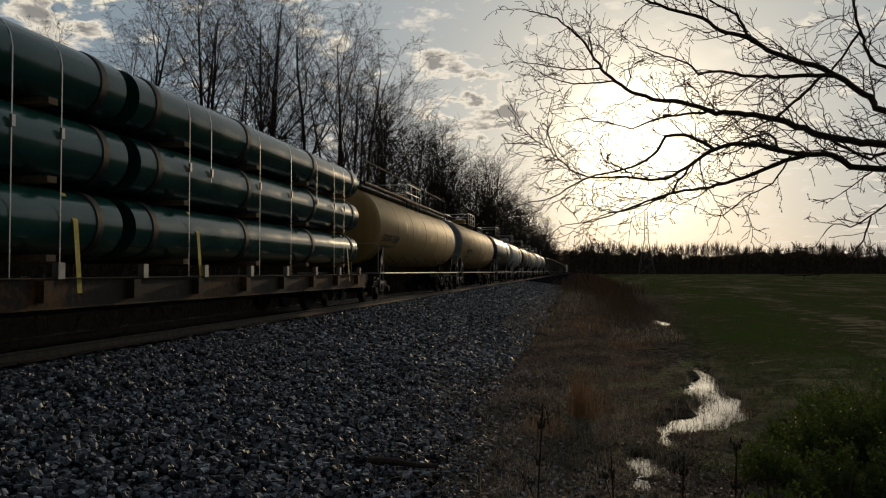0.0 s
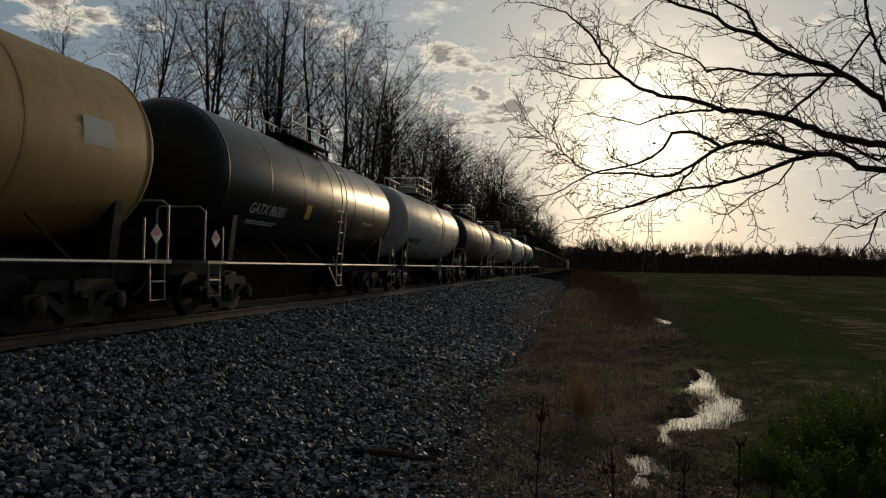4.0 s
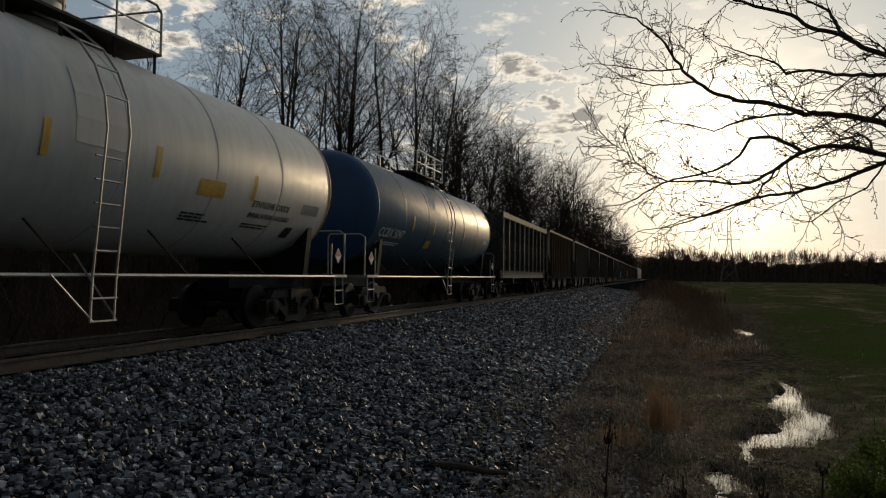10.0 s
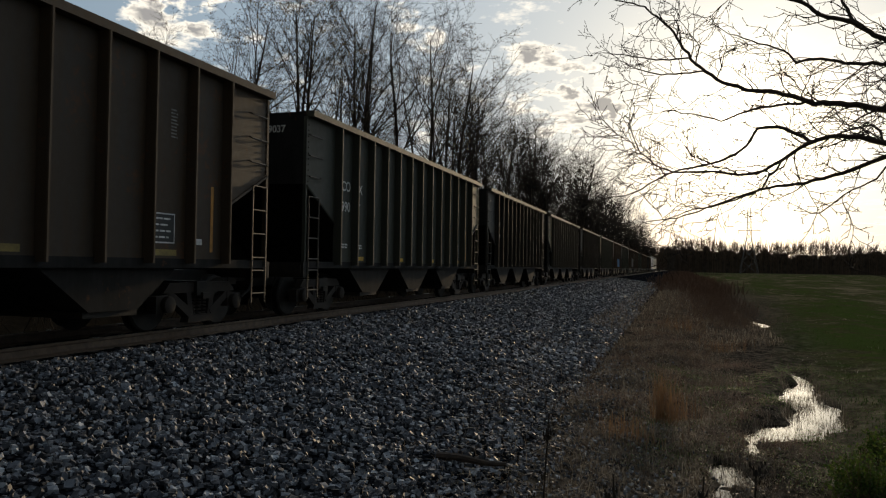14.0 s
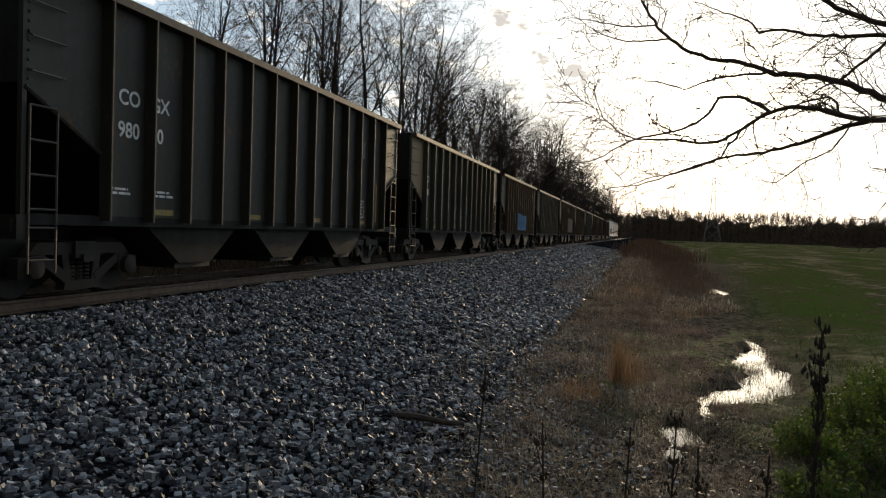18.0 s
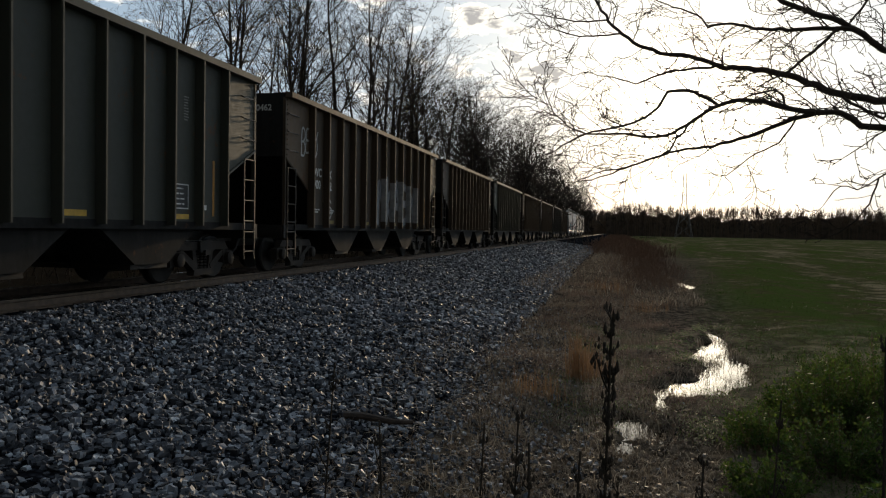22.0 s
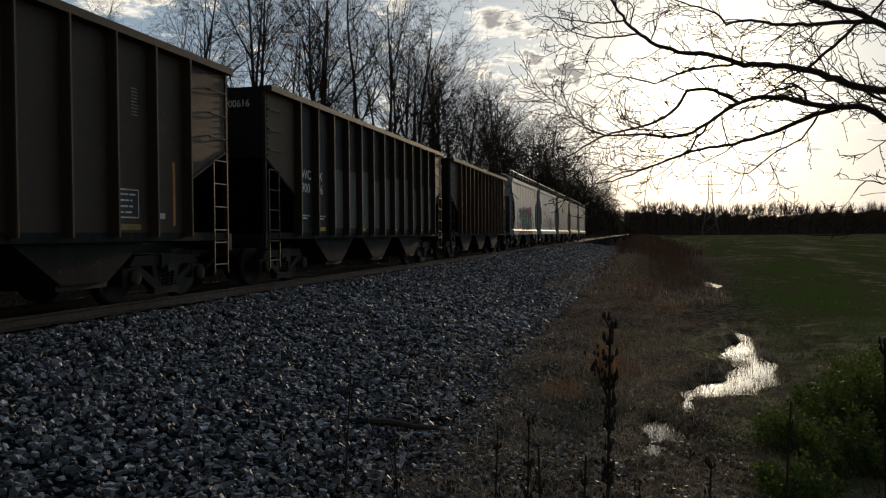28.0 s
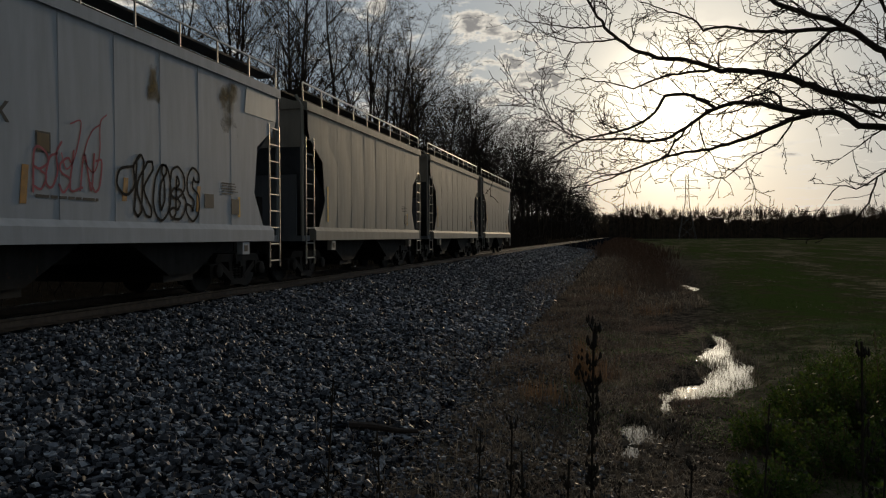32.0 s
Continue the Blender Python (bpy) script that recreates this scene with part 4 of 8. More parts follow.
    for tg in tags:
        sprayed(car, rng, xs + 0.004, tg[0], *tg[1:5], tg[5], tg[6], label=tg[7] if len(tg) > 7 else "sprayed graffiti tag")
        if len(tg) > 7 and tg[7].startswith(("large", "silver")):
            # the paint also covers the ribs in between
            for k in range(ribs + 1):
                y = -h + cut + dy * k
                if tg[1] - 0.1 < y < tg[2] + 0.1:
                    part("sprayed_rib", Geo().box(W + 0.02, W + rib_d + 0.003, y - rib_w / 2 - 0.004, y + rib_w / 2 + 0.004, tg[3] - 0.05, tg[4] + rng.uniform(-0.12, 0.05)), tg[5], car)
    running_gear(car, L, 2.15)
    return car


CHORD_WORN = car_paint("worn_gondola_edge_paint", (0.085, 0.072, 0.050), amount=0.8, rough=0.6, streak=0.7)
TAN_STENCIL = surface("worn_stencil_paint", (0.32, 0.31, 0.28), 0.7, 0, 0.5, 14)
TAPE_DIM = surface("faded_reflective_tape", (0.30, 0.22, 0.06), 0.6, 0, 0.3, 9)


def covered_hopper(label, Y0, Y1, paint, ribbed=False, number="", mark="", tags=(), seed=1, plate=True, dark=None, eave=4.22, patch=None):
    L = Y1 - Y0
    h = L / 2 - 0.6
    car = new_car("covered_hopper_car", label, "hopper car")
    rng = random.Random(seed)
    sill, W = 1.28, 1.50
    # one-piece curved shell, cut back at the ends over the slope sheets
    def wall(t):
        return W + 0.05 + 0.008 * math.sin(math.pi * t)
    zs = [sill + (eave - sill) * k / 12 for k in range(13)]
    def end_at(z):
        # how far the side is cut back from the car's end at this height
        if z > 3.55:
            return 0.25
        if z > 3.0:
            return 0.25 + (3.55 - z) / 0.55 * 0.9
        if z > 2.0:
            return 1.15 + (3.0 - z) * 0.15
        return max(0.7, 1.30 - (2.0 - z) * 0.6)
    nb = 8
    for s in (1, -1):
        for b in range(nb):
            g = Geo()
            for k in range(12):
                za, zb = zs[k], zs[k + 1]
                def yy(z, j):
                    e = h - end_at(z)
                    return -e + 2 * e * j / nb
                xa, xb = s * wall(k / 12), s * wall((k + 1) / 12)
                bul = 0.006 if ribbed else 0.0
                m = 4
                for i in range(m):
                    f0, f1 = i / m, (i + 1) / m
                    q = []
                    for z, x, f in ((za, xa, f0), (za, xa, f1), (zb, xb, f1), (zb, xb, f0)):
                        y = yy(z, b) * (1 - f) + yy(z, b + 1) * f
                        q.append((x + s * bul * math.sin(math.pi * f), y, z))
                    g.quad(*q)
            part("side_panel", weld(g.mesh("side_panel", paint)), None, car)
    for s in (1, -1):
        part("side_sill", Geo().prism([(s * (W - 0.06), sill - 0.26), (s * (W + 0.13), sill - 0.26), (s * (W + 0.13), sill - 0.03), (s * (W + 0.05), sill + 0.07), (s * (W - 0.06), sill + 0.07)], 1, -h + 0.55, h - 0.55), paint, car, "deep pale side sill with a sloping ledge")
        for b in range(1, nb):
            y = -h + 1.1 + (2 * h - 2.2) * b / nb
            part("weld_seam", Geo().box(s * (W + 0.057) - 0.004, s * (W + 0.057) + 0.004, y - 0.008, y + 0.008, sill + 0.06, eave - 0.05), paint, car)
        part("eave_rail", Geo().prism([(s * (W - 0.06), eave - 0.05), (s * (W + 0.10), eave - 0.05), (s * (W + 0.10), eave + 0.14), (s * (W - 0.06), eave + 0.20)], 1, -h + 0.12, h - 0.12), paint, car, "pale roof rail")
    roof = [(-W, eave + 0.1), (-0.9, eave + 0.30), (0, eave + 0.36), (0.9, eave + 0.30), (W, eave + 0.1), (W, eave), (-W, eave)]
    part("roof", Geo().prism(roof, 1, -h + 0.15, h - 0.15), paint, car)
    for k in range(4):
        hy = -h + 2 * h * (k + 0.5) / 4
        part("roof_hatch", Geo().lathe([(eave + 0.3, 0.42), (eave + 0.46, 0.42), (eave + 0.5, 0.3), (eave + 0.52, 0.02)], 2, 16, (0, hy, 0)), paint, car, "", True)
    rb = Geo()
    for x in (0.55, 1.05):
        rb.box(x, x + 0.4, -h + 0.1, h - 0.1, eave + 0.42, eave + 0.46)
    part("running_board", rb, STEEL_DARK, car, "dark grated running board")
    rr = Geo()
    y = -h + 0.12
    while y <= h - 0.1:
        rr.tube([(W - 0.02, y, eave + 0.12), (W - 0.02, y, eave + 0.62)], 0.02, 5)
        y += (2 * h - 0.24) / 9
    rr.tube([(W - 0.02, -h + 0.12, eave + 0.62), (W - 0.02, h - 0.12, eave + 0.62)], 0.022, 5)
    part("roof_railing", rr, GALV, car)
    for e in (-1, 1):
        # slope sheet, end sill and partition take a darker tone than the body
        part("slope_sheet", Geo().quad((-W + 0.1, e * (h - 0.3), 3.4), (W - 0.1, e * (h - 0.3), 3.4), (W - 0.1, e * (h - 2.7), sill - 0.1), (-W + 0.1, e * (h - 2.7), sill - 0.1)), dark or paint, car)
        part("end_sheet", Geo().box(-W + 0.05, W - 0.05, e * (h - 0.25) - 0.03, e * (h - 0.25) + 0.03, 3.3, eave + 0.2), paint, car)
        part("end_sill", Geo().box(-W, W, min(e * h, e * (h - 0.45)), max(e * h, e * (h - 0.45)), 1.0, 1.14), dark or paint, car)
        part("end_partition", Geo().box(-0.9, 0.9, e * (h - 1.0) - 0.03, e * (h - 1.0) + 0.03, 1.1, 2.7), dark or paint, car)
        for x in (-W + 0.05, W - 0.02):
            post = Geo().tube([(x, e * (h - 0.06), 1.0), (x, e * (h - 0.06), eave + 0.05), (x - 0.15 * (1 if x > 0 else -1), e * (h - 0.06), eave + 0.3)], 0.045, 6)
            part("corner_post", post, paint, car)
        ladder(car, W + 0.05, e * (h - 0.60), e * (h - 0.12), 0.45, 3.55, 0.36, 0.02, GALV)
        part("brake_box", Geo().box(-0.5, 0.3, e * (h - 0.2) - 0.12, e * (h - 0.2) + 0.12, 1.5, 2.1), STEEL_DARK, car)
        part("jack_pad", Geo().box(W - 0.02, W + 0.10, e * (h - 1.75) - 0.14, e * (h - 1.75) + 0.14, sill - 0.52, sill - 0.28), paint, car, "pale square jacking pad")
        part("jack_pad_hole", Geo().box(W + 0.10, W + 0.104, e * (h - 1.75) - 0.07, e * (h - 1.75) + 0.07, sill - 0.46, sill - 0.34), BLACK_MARK, car)
    part("centre_sill", Geo().box(-0.3, 0.3, -h, h, 0.68, 1.0), STEEL_DARK, car)
    for yc in (-2.0, 2.0):
        hp = Geo()
        for s in (-1, 1):
            hp.prism([(yc - 1.75, sill - 0.1), (yc + 1.75, sill - 0.1), (yc + 0.4, 0.45), (yc - 0.4, 0.45)], 0, s * 0.78 - 0.6, s * 0.78 + 0.6)
        part("hopper_bay", hp, GRIME_AND_SHADE, car)
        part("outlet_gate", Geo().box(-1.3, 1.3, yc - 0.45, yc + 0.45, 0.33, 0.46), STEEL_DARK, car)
    xs = W + 0.063
    if mark:
        lettering(mark, 0.36, BLACK_MARK, car, side_m(-3.02, 2.42 if number != "150" else 2.54, xs))
    if number:
        lettering(number, 0.34, BLACK_MARK, car, side_m(-3.05, 2.0, xs + 0.005))
        bars(car, xs, -3.45, 1.75, 2, 0.9, BLACK_MARK)
        lettering(number, 0.22, BLACK_MARK, car, end_m(-1.0, 3.75, -h + 0.2))
    bars(car, xs - 0.0, h - 2.6, 2.15, 4, 0.7, BLACK_MARK, 0.02, 0.05)
    for y in (-h + 1.42, h - 2.0):
        part("reflective_tape", Geo().box(xs, xs + 0.003, y, y + 0.10, 1.5, 2.4 if y < 0 else 1.9), YELLOW_MARK, car, "yellow reflective tape")
    part("stencil_box", Geo().box(xs, xs + 0.004, h - 2.25, h - 1.95, 1.55, 1.85), BLACK_MARK, car)
    if patch:
        part("paint_patch", Geo().prism([(h - 1.7, 3.62), (h - 0.35, 3.62), (h - 0.35, 4.12), (h - 1.6, 4.14)], 0, W + 0.055, W + 0.068), patch, car, "fresh repaint patch by the end")
    for tg in tags:
        sprayed(car, rng, xs + 0.004, tg[0], *tg[1:5], tg[5], tg[6])
    running_gear(car, L, 1.75)
    return car


def weld(me):
    bm = bmesh.new()
    bm.from_mesh(me)
    bmesh.ops.remove_doubles(bm, verts=bm.verts, dist=0.0005)
    bmesh.ops.recalc_face_normals(bm, faces=bm.faces)
    bm.to_mesh(me)
    bm.free()
    me.shade_smooth()
    return me

# ---- the ground: one sheet with the embankment, the ditch and the field ----
def ramp01(a, b, x):
    t = np.clip((x - a) / (b - a), 0, 1)
    return t * t * (3 - 2 * t)


def ditch_x(y):
    return np.where(y < 40, 0.35 + 0.085 * y, 3.75 + 0.02 * (y - 40))


# the ditch's pools: centre and half widths
POOLS = ((2.62, 17.3, 0.20, 1.0), (2.36, 15.7, 0.30, 1.1), (2.25, 14.2, 0.42, 1.1), (2.15, 12.9, 0.45, 0.9), (1.75, 11.9, 0.45, 0.6), (1.25, 11.3, 0.30, 0.42), (1.05, 10.3, 0.10, 0.5), (0.72, 9.2, 0.24, 0.55), (0.95, 8.8, 0.14, 0.3), (0.55, 8.3, 0.10, 0.3), (3.55, 34.2, 0.36, 1.7))


def ground_z(x, y):
    x, y = np.asarray(x, float), np.asarray(y, float)
    xd = ditch_x(np.clip(y, 4, 400))
    bank = np.interp(x, [-60, -20, -15, -13, -11.2, -10.4, -6.7, -2.2, -1.2], [2.6, 1.9, 0.3, -0.9, -0.85, -0.30, -0.30, -0.86, -0.92])
    ditch = -1.16 + 0.0 * x
    field = -1.02 + 0.10 * ramp01(10, 60, x - xd)
    left = ramp01(-1.2 - 2.0 * ramp01(30, 80, y), 0.0, (x - xd + 0.9) / (1 + 0.03 * np.clip(y, 0, 40)) + 0.0)
    z = np.where(x < xd, bank * (1 - left) + ditch * left, ditch + (field - ditch) * ramp01(0.6, 3.2, x - xd))
    wob = 0.05 * np.sin(1.7 * x + 0.6 * y) * np.sin(0.9 * y - 0.7 * x) + 0.025 * np.sin(4.1 * x - 2.3 * y)
    z = z + wob * ramp01(-2.4, -1.4, x) * (1 - 0.75 * ramp01(0.8, 3.0, x - xd))
    near = np.full_like(z, 9.0)
    for cx, cy, rx, ry in POOLS:
        near = np.minimum(near, ((x - cx) / rx) ** 2 + ((y - cy) / ry) ** 2)
    rag = 0.28 * np.sin(5 * x + 3 * y) + 0.22 * np.sin(7.3 * y - 4 * x) + 0.20 * np.sin(13 * x + 9 * y) + 0.16 * np.sin(23 * x - 11 * y)
    z = z - 0.20 * np.exp(-np.clip(near + rag * 0.55, 0, None) ** 2 * 0.9)
    return np.where((x < -1.4) & (x > -10.9), np.minimum(z, np.interp(x, [-10.9, -10.3, -9.9, -7.5, -6.9, -6.5, -2.0, -1.4], [-0.95, -0.42, -0.18, -0.17, -0.17, -0.20, -0.80, -0.99]) - 0.09), z)


def ground_mats():
    m, nt, N, L, b = nodes_of("ground_soil_and_grass")
    tc = N("ShaderNodeTexCoord")
    sep = N("ShaderNodeSeparateXYZ")
    L(tc.outputs["Object"], sep.inputs[0])
    c, d = N("ShaderNodeTexNoise"), N("ShaderNodeTexNoise")
    for n, s, k in ((c, 5.0, 8), (d, 38.0, 4)):
        n.inputs["Scale"].default_value, n.inputs["Detail"].default_value = s, k
        L(tc.outputs["Object"], n.inputs["Vector"])
    straw, soil = N("ShaderNodeValToRGB"), N("ShaderNodeValToRGB")
    straw.color_ramp.elements[0].position, straw.color_ramp.elements[0].color = 0.38, (0.034, 0.028, 0.022, 1)
    straw.color_ramp.elements[1].position, straw.color_ramp.elements[1].color = 0.70, (0.19, 0.15, 0.112, 1)
    L(c.outputs["Fac"], straw.inputs[0])
    # the field: new green, dead stubble and bare earth in drifts along the rows
    rows_mp, drift, tuft, blend = N("ShaderNodeMapping"), N("ShaderNodeTexNoise"), N("ShaderNodeTexNoise"), N("ShaderNodeMath")
    rows_mp.inputs["Scale"].default_value, rows_mp.inputs["Rotation"].default_value = (0.22, 0.05, 1.0), (0, 0, 0.5)
    drift.inputs["Scale"].default_value, drift.inputs["Detail"].default_value, drift.inputs["Roughness"].default_value = 1.0, 8, 0.65
    tuft.inputs["Scale"].default_value, tuft.inputs["Detail"].default_value = 1.3, 7
    L(tc.outputs["Object"], rows_mp.inputs[0]), L(rows_mp.outputs[0], drift.inputs["Vector"]), L(tc.outputs["Object"], tuft.inputs["Vector"])
    blend.operation = "MULTIPLY_ADD"
    blend.inputs[1].default_value = 0.45
    halved = N("ShaderNodeMath")
    halved.operation = "MULTIPLY_ADD"
    halved.inputs[1].default_value, halved.inputs[2].default_value = 0.75, -0.10
    L(drift.outputs["Fac"], halved.inputs[0]), L(tuft.outputs["Fac"], blend.inputs[0]), L(halved.outputs[0], blend.inputs[2])
    soil.color_ramp.elements[0].position, soil.color_ramp.elements[0].color = 0.43, (0.060, 0.086, 0.023, 1)
    soil.color_ramp.elements[1].position, soil.color_ramp.elements[1].color = 0.60, (0.23, 0.19, 0.12, 1)
    for at, cc in ((0.465, (0.064, 0.074, 0.026, 1)), (0.49, (0.095, 0.092, 0.040, 1)), (0.52, (0.060, 0.056, 0.029, 1)), (0.55, (0.12, 0.108, 0.06, 1))):
        e = soil.color_ramp.elements.new(at)
        e.color = cc
    L(blend.outputs[0], soil.inputs[0])
    # the field begins beyond the ditch
    side = N("ShaderNodeMath")
    side.operation = "MULTIPLY_ADD"
    side.inputs[1].default_value, side.inputs[2].default_value = -0.085, -0.35
    L(sep.outputs[1], side.inputs[0])
    su = N("ShaderNodeMath")
    su.operation = "ADD"
    L(sep.outputs[0], su.inputs[0]), L(side.outputs[0], su.inputs[1])
    mr = N("ShaderNodeMapRange")
    mr.inputs[1].default_value, mr.inputs[2].default_value = 0.2, 2.4
    L(su.outputs[0], mr.inputs[0])
    # beyond forty metres the ditch runs nearly straight
    mr2 = N("ShaderNodeMapRange")
    mr2.inputs[1].default_value, mr2.inputs[2].default_value = 4.5, 9.0
    L(sep.outputs[0], mr2.inputs[0])
    mxm = N("ShaderNodeMath")
    mxm.operation = "MAXIMUM"
    L(mr.outputs[0], mxm.inputs[0]), L(mr2.outputs[0], mxm.inputs[1])
    mx = N("ShaderNodeMix")
    mx.data_type = "RGBA"
    L(mxm.outputs[0], mx.inputs[0]), L(straw.outputs[0], mx.inputs[6]), L(soil.outputs[0], mx.inputs[7])
    # dead-leaf brown beyond the track, deepened to hold the shade under the trees
    under, lit, shaded_litter = N("ShaderNodeMapRange"), N("ShaderNodeMix"), N("ShaderNodeValToRGB")
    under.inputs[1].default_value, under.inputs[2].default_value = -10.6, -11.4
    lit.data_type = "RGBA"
    shaded_litter.color_ramp.elements[0].color, shaded_litter.color_ramp.elements[1].color = (0.014, 0.011, 0.008, 1), (0.055, 0.040, 0.027, 1)
    L(c.outputs["Fac"], shaded_litter.inputs[0]), L(sep.outputs[0], under.inputs[0])
    L(under.outputs[0], lit.inputs[0]), L(mx.outputs[2], lit.inputs[6]), L(shaded_litter.outputs[0], lit.inputs[7])
    fine, r3 = N("ShaderNodeMix"), N("ShaderNodeValToRGB")
    fine.data_type, fine.blend_type = "RGBA", "MULTIPLY"
    fine.inputs[0].default_value = 0.8
    r3.color_ramp.elements[0].position, r3.color_ramp.elements[1].position = 0.3, 0.7
    r3.color_ramp.elements[0].color, r3.color_ramp.elements[1].color = (0.4, 0.4, 0.4, 1), (1.3, 1.3, 1.3, 1)
    L(d.outputs["Fac"], r3.inputs[0]), L(lit.outputs[2], fine.inputs[6]), L(r3.outputs[0], fine.inputs[7])
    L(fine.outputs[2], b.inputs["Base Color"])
    b.inputs["Roughness"].default_value, b.inputs["Specular IOR Level"].default_value = 1.0, 0.0
    bp = N("ShaderNodeBump")
    bp.inputs["Strength"].default_value, bp.inputs["Distance"].default_value = 0.6, 0.05
    L(c.outputs["Fac"], bp.inputs["Height"]), L(bp.outputs[0], b.inputs["Normal"])
    return m


def axis_steps(near0, near1, step, far0, far1, grow=1.22):
    a = list(np.arange(near0, near1, step))
    s, v = step, near1
    while v < far1:
        a.append(v)
        s *= grow
        v += s
    a.append(far1)
    s, v, lo = step, near0, []
    while v > far0:
        s *= grow
        v -= s
        lo.append(max(v, far0))
    return np.array(sorted(set(lo)) + a)


def grid_mesh(name, xs, ys, zfun, material):
    X, Y = np.meshgrid(xs, ys, indexing="ij")
    Z = zfun(X, Y)
    v = np.stack([X, Y, Z], -1).reshape(-1, 3)
    n, m = len(xs), len(ys)
    i = (np.arange(n - 1)[:, None] * m + np.arange(m - 1)[None, :]).ravel()
    me = arrays_mesh(name, v, np.stack([i, i + m, i + m + 1, i + 1], -1), material)
    me.shade_smooth()
    return me


GROUND_MAT = ground_mats()
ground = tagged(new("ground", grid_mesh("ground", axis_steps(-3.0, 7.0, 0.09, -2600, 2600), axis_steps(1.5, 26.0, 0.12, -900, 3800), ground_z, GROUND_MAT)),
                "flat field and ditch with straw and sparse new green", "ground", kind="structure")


# ---- ballast ----
def ballast_z(x):
    return np.interp(x, [-10.9, -10.3, -9.9, -7.5, -6.9, -6.5, -2.0, -1.4], [-0.95, -0.42, -0.18, -0.17, -0.17, -0.20, -0.80, -0.99])


def stone_bank(x, y):
    return ballast_z(x) + 0.02 * np.sin(9 * x + 5 * y) * np.sin(7 * y - 3 * x)


def ballast_mat():
    m, nt, N, L, b = nodes_of("crushed_stone_ballast")
    tc, vo, no, n3 = N("ShaderNodeTexCoord"), N("ShaderNodeTexVoronoi"), N("ShaderNodeTexNoise"), N("ShaderNodeTexNoise")
    vo.inputs["Scale"].default_value = 17.0
    no.inputs["Scale"].default_value, no.inputs["Detail"].default_value = 0.8, 5
    n3.inputs["Scale"].default_value = 60
    for n in (vo, no, n3):
        L(tc.outputs["Object"], n.inputs["Vector"])
    # low tones and dark cell rims put the shade between stones into the colour
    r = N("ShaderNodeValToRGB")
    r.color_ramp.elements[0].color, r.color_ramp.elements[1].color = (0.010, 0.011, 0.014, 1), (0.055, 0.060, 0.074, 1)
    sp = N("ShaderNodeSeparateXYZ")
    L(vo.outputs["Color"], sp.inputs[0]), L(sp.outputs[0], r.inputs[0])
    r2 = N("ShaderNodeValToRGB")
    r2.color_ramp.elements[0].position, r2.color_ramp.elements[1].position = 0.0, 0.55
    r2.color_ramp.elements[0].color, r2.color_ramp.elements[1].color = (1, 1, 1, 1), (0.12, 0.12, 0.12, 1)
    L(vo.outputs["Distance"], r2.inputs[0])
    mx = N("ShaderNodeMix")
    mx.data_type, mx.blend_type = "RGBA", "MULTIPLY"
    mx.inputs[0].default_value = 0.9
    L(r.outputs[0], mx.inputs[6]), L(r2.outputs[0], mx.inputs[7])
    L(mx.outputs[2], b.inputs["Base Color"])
    b.inputs["Roughness"].default_value, b.inputs["Specular IOR Level"].default_value = 0.95, 0.0
    bp = N("ShaderNodeBump")
    bp.inputs["Strength"].default_value, bp.inputs["Distance"].default_value, bp.invert = 1.0, 0.04, True
    L(vo.outputs["Distance"], bp.inputs["Height"]), L(bp.outputs[0], b.inputs["Normal"])
    return m


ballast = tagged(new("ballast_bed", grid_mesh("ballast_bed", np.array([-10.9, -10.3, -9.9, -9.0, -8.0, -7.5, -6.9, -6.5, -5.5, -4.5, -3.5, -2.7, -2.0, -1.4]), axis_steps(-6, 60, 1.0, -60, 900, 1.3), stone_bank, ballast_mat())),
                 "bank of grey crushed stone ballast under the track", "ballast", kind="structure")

STONE_MAT = island_stuff("ballast_stones", [(0.014, 0.016, 0.020), (0.038, 0.043, 0.053), (0.072, 0.080, 0.098), (0.13, 0.145, 0.172), (0.40, 0.43, 0.47)], 0.55, 0.35)
LOOSE_MAT = surface("loose_ballast_stone", (0.15, 0.165, 0.195), 0.6, 0, 0.5, 30, bump=0.2, fine=200, spec=0.35, object_var=0.6)
# a block with two corners knocked off
BLOCK_V = np.array([(-1, -1, -1), (1, -1, -1), (1, 1, -1), (-1, 1, -1), (-1, -1, 1), (0.2, -1, 1), (1, 0.1, 1), (1, -1, 0.2), (1, 1, 1), (-0.3, 1, 1), (-1, 0.3, 1), (-1, 1, 0.1)]) * 0.72
BLOCK_F = np.array([(0, 3, 2), (0, 2, 1), (0, 1, 7), (0, 7, 5), (0, 5, 4), (5, 7, 6), (1, 2, 8), (1, 8, 6), (1, 6, 7), (2, 3, 11), (2, 11, 9), (2, 9, 8),
                    (9, 11, 10), (3, 0, 4), (3, 4, 10), (3, 10, 11), (4, 5, 6), (4, 6, 8), (4, 8, 9), (4, 9, 10)])


